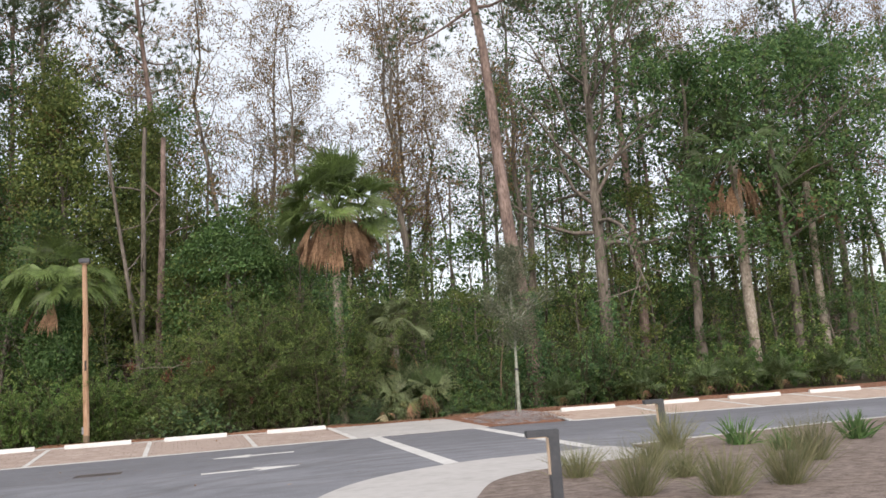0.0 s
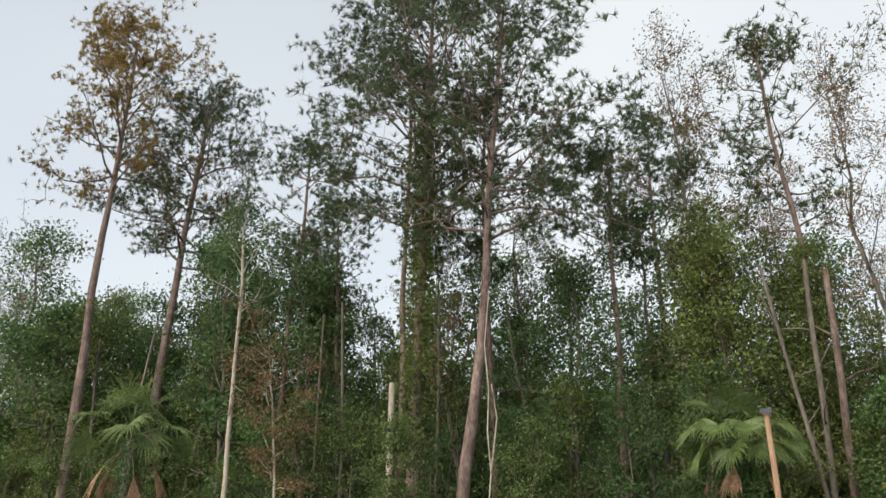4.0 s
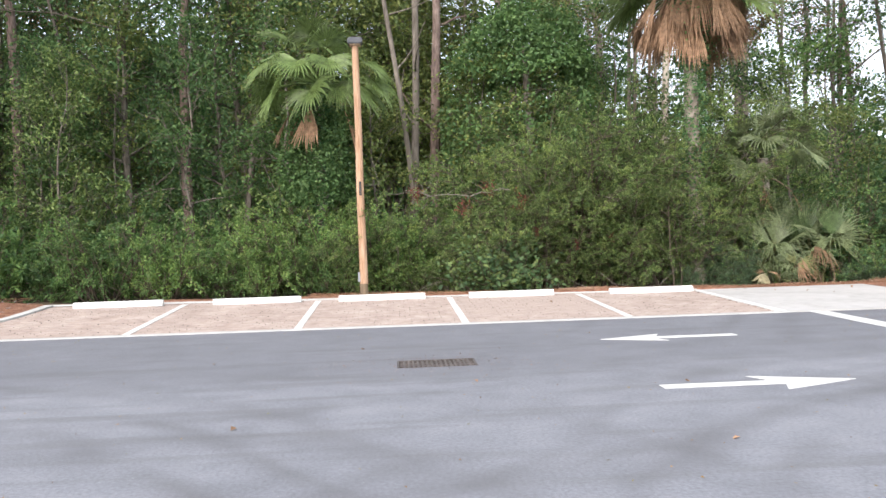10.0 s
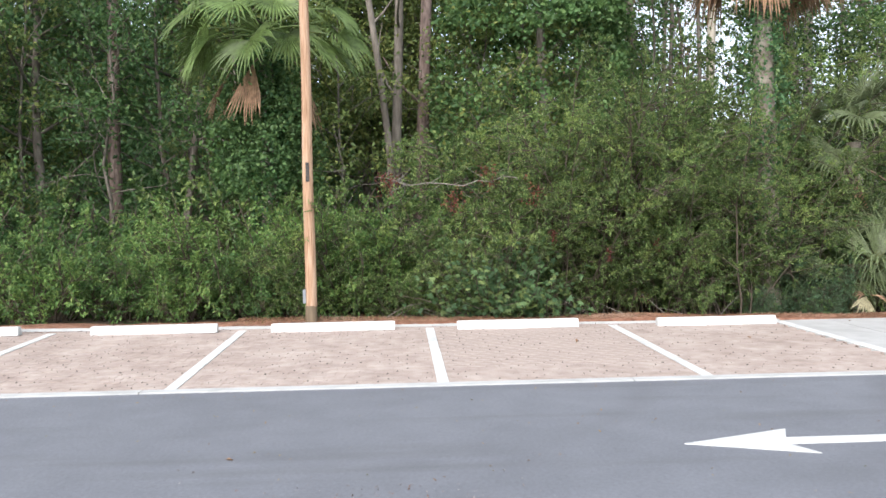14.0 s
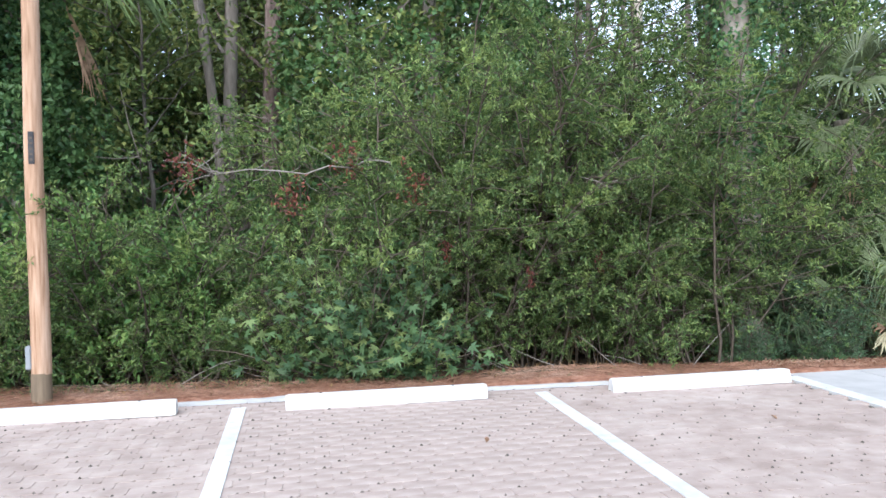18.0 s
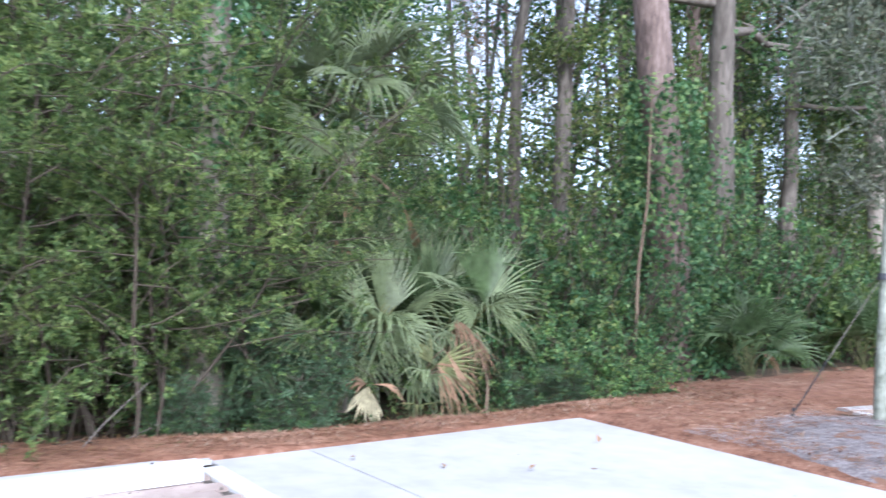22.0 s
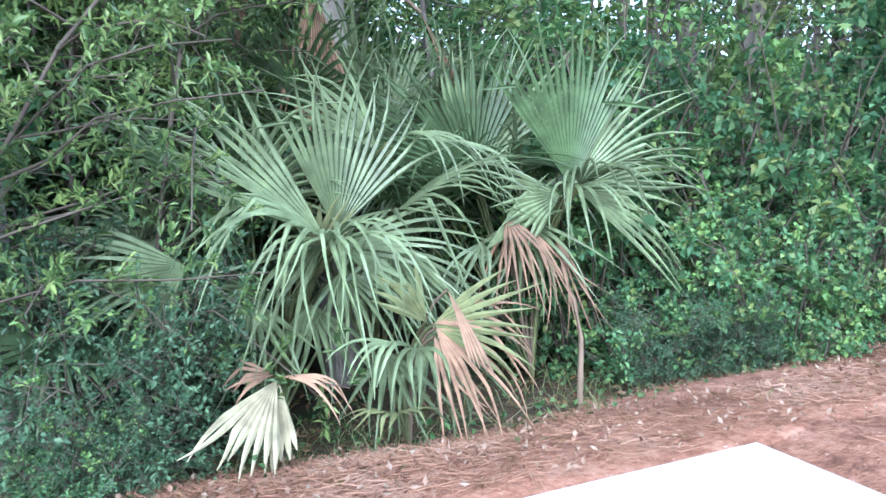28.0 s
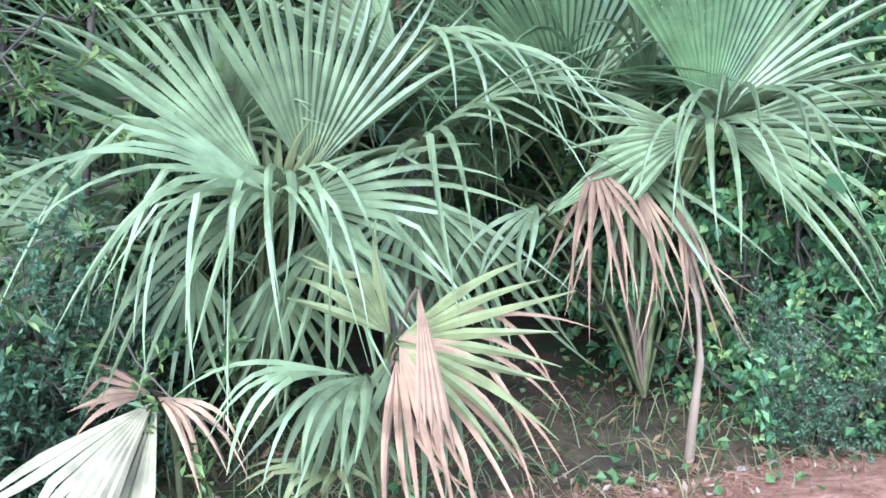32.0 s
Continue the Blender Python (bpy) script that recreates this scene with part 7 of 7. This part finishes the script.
gz_ = np.array([land(a, q) + 0.075 if q > 4.5 else 0.1 + 0.03 * q for a, q in zip(gx_, gy_)]) + rng.uniform(0, 0.03, k)
tagged(part("pale_leaf_litter", [leaves(rng, np.stack([gx_, gy_, gz_], 1), 0.038, 0.019, 1.2, 0.0)], L_LITTER), "scattered pale tan and rust dead leaves on pine straw", "leaf litter", kind="stuff")
k = 1500
gx_, gy_ = rng.uniform(5.6, 9.6, k), rng.uniform(5.4, 6.8, k)
gz_ = np.array([land(a, q) for a, q in zip(gx_, gy_)])
tagged(part("dry_grass", [blades(rng, np.stack([gx_, gy_, gz_], 1), np.array([0, -0.2, 0.6]), 0.28, 0.003, 0.6, 0.25)], F_OLIVE), "dry wispy grass under the palmettos", "grass", kind="stuff")
k = 260
gx_, gy_ = rng.uniform(-3.2, 1.2, k), rng.uniform(5.2, 5.6, k)
gz_ = np.array([land(a, q) for a, q in zip(gx_, gy_)])
tagged(part("verge_grass", [blades(rng, np.stack([gx_, gy_, gz_], 1), np.array([0, -0.2, 0.8]), 0.2, 0.004, 0.5, 0.2)], GRASS_GREEN), "short green grass along the straw verge", "grass", kind="stuff")
for i, (x, y, z) in enumerate(((-1.35, -5.6, 0.008), (0.6, -5.95, 0.008), (-2.6, -2.7, 0.008), (-4.3, -3.6, 0.008), (6.4, 3.2, 0.1), (5.9, 3.55, 0.1), (5.5, 4.1, 0.115), (6.9, 3.0, 0.09), (7.6, 3.6, 0.1), (0.2, -8.2, 0.008), (1.6, -9.4, 0.008), (-3.4, -7.2, 0.008), (3.3, 2.7, 0.095), (0.9, 2.4, 0.1))):
    o = thing("fallen_leaf", pose(x, y, z + 0.006, 8, 5, i * 70), "curled brown fallen leaf on the paving", "leaf", "fallen leaves")
    part("blade", [leaves(np.random.default_rng(700 + i), np.zeros((1, 3)), 0.09, 0.05, 3.0, 0.0, 0.3)], F_DEAD, o)
rng = np.random.default_rng(530)
k = 900
cx_, cy_ = rng.uniform(-9, 8, k), -22 * rng.uniform(0, 1, k) ** 1.3 - 0.1
tagged(part("asphalt_litter", [leaves(rng, np.stack([cx_, cy_, np.full(k, 0.006)], 1), 0.028, 0.014, 3.0, 0.0)], L_BROWN), "scattered crumbs of dead leaves on the asphalt", "leaf litter", kind="stuff")
k = 420
cx_, cy_ = rng.normal(-1.67, 0.7, k), rng.normal(-4.15, 0.42, k)
ok = (np.abs(cx_ + 1.67) > 0.47) | (np.abs(cy_ + 4.15) > 0.31)
tagged(part("drain_grit", [leaves(rng, np.stack([cx_[ok], cy_[ok], np.full(ok.sum(), 0.005)], 1), 0.022, 0.014, 3.0, 0.0)], GREY_MULCH), "pale grit and chips round the storm drain", "grit", kind="stuff")
strip("slab_line", 4.47, 0.16, 4.47, 4.3, 0.16, LINE_PAINT, "white painted line beside the slab", (bay_z(4.4, 0.16), bay_z(4.4, 4.3)), 0.009, "bay lines")

# ---- pavers of the main bays: octagonal-cornered blocks in running bond ----
PX, PY, CUT, GAP = 0.21, 0.14, 0.02, 0.0015


def paver_mesh():
    x, y, c, t = PX / 2 - GAP / 2, PY / 2 - GAP / 2, CUT, 0.0
    ring = [(-x + c, -y), (x - c, -y), (x, -y + c), (x, y - c), (x - c, y), (-x + c, y), (-x, y - c), (-x, -y + c)]
    e = 0.0004
    v = [(a * (1 - e / x), b * (1 - e / y), t) for a, b in ring] + [(a, b, t - e) for a, b in ring] + [(a, b, t - 0.03) for a, b in ring]
    return v


pv = np.array(paver_mesh())
p_quads = np.array([(8 * (r + 1) + j, 8 * (r + 1) + (j + 1) % 8, 8 * r + (j + 1) % 8, 8 * r + j) for r in range(2) for j in range(8)] + [(0, 1, 6, 7), (1, 2, 5, 6), (2, 3, 4, 5)])
paver_me = build("paver", [(pv, p_quads)])
paver_me.materials.append(PAVER)
near, rest_v, rest_f = [], [], []
rngp = np.random.default_rng(9)
rows_n = int((BACK_Y - EDGE) / PY)
slope = math.degrees(math.atan2(rise(1.0), BACK_Y))
count = 0
for r in range(rows_n):
    y = EDGE + 0.01 + PY * (r + 0.5)
    x = -11.35 + (PX / 2 if r % 2 else 0) + PX / 2
    while x < 4.5 - PX / 2:
        z = bay_z(x, y) + rngp.normal(0, 0.0012)
        if -0.85 < x < 1.75 and y > 1.0 and count < 300:
            o = new("paver", paver_me)
            o.parent = main_bed
            o.matrix_basis = pose(x, y, z, slope)
            count += 1
        else:
            w = pv.copy()
            w[:, 2] += z + pv[:, 1] * math.tan(radians(slope))
            w[:, 0] += x
            w[:, 1] += y
            rest_f.append(p_quads + 24 * len(rest_v))
            rest_v.append(w)
        x += PX
dirt = []
for r in range(rows_n):
    for k in range(70):
        x, y = -10.3 + PX * (k + 0.25 + 0.5 * (r % 2)) + rngp.normal(0, 0.01), EDGE + 0.01 + PY * (r + 1) + rngp.normal(0, 0.006)
        if rngp.random() < 0.3 + 0.35 * (noise.noise((x * 0.8, y * 0.8, 11)) > -0.1) and x < 4.4:
            s, h = rngp.uniform(0.011, 0.022), rngp.uniform(0.006, 0.015)
            a = rngp.uniform(0, 6.28) + np.arange(4) * 1.5708
            z = bay_z(x, y)
            q = np.stack([x + s * np.cos(a) * rngp.uniform(0.6, 1.2, 4), y + s * np.sin(a) * rngp.uniform(0.6, 1.2, 4), np.full(4, z - 0.004)], 1)
            dirt.append(np.concatenate([q, [(x, y, z + h)]]))
part("joint_debris", [(np.concatenate(dirt), np.concatenate([np.array([(0, 1, 4), (1, 2, 4), (2, 3, 4), (3, 0, 4)]) + 5 * i for i in range(len(dirt))]))], JOINT, main_bed, "dark debris in the paver joints", kind="stuff")
part("paver_field", [(np.concatenate(rest_v), np.concatenate(rest_f))], PAVER, main_bed, kind="stuff")
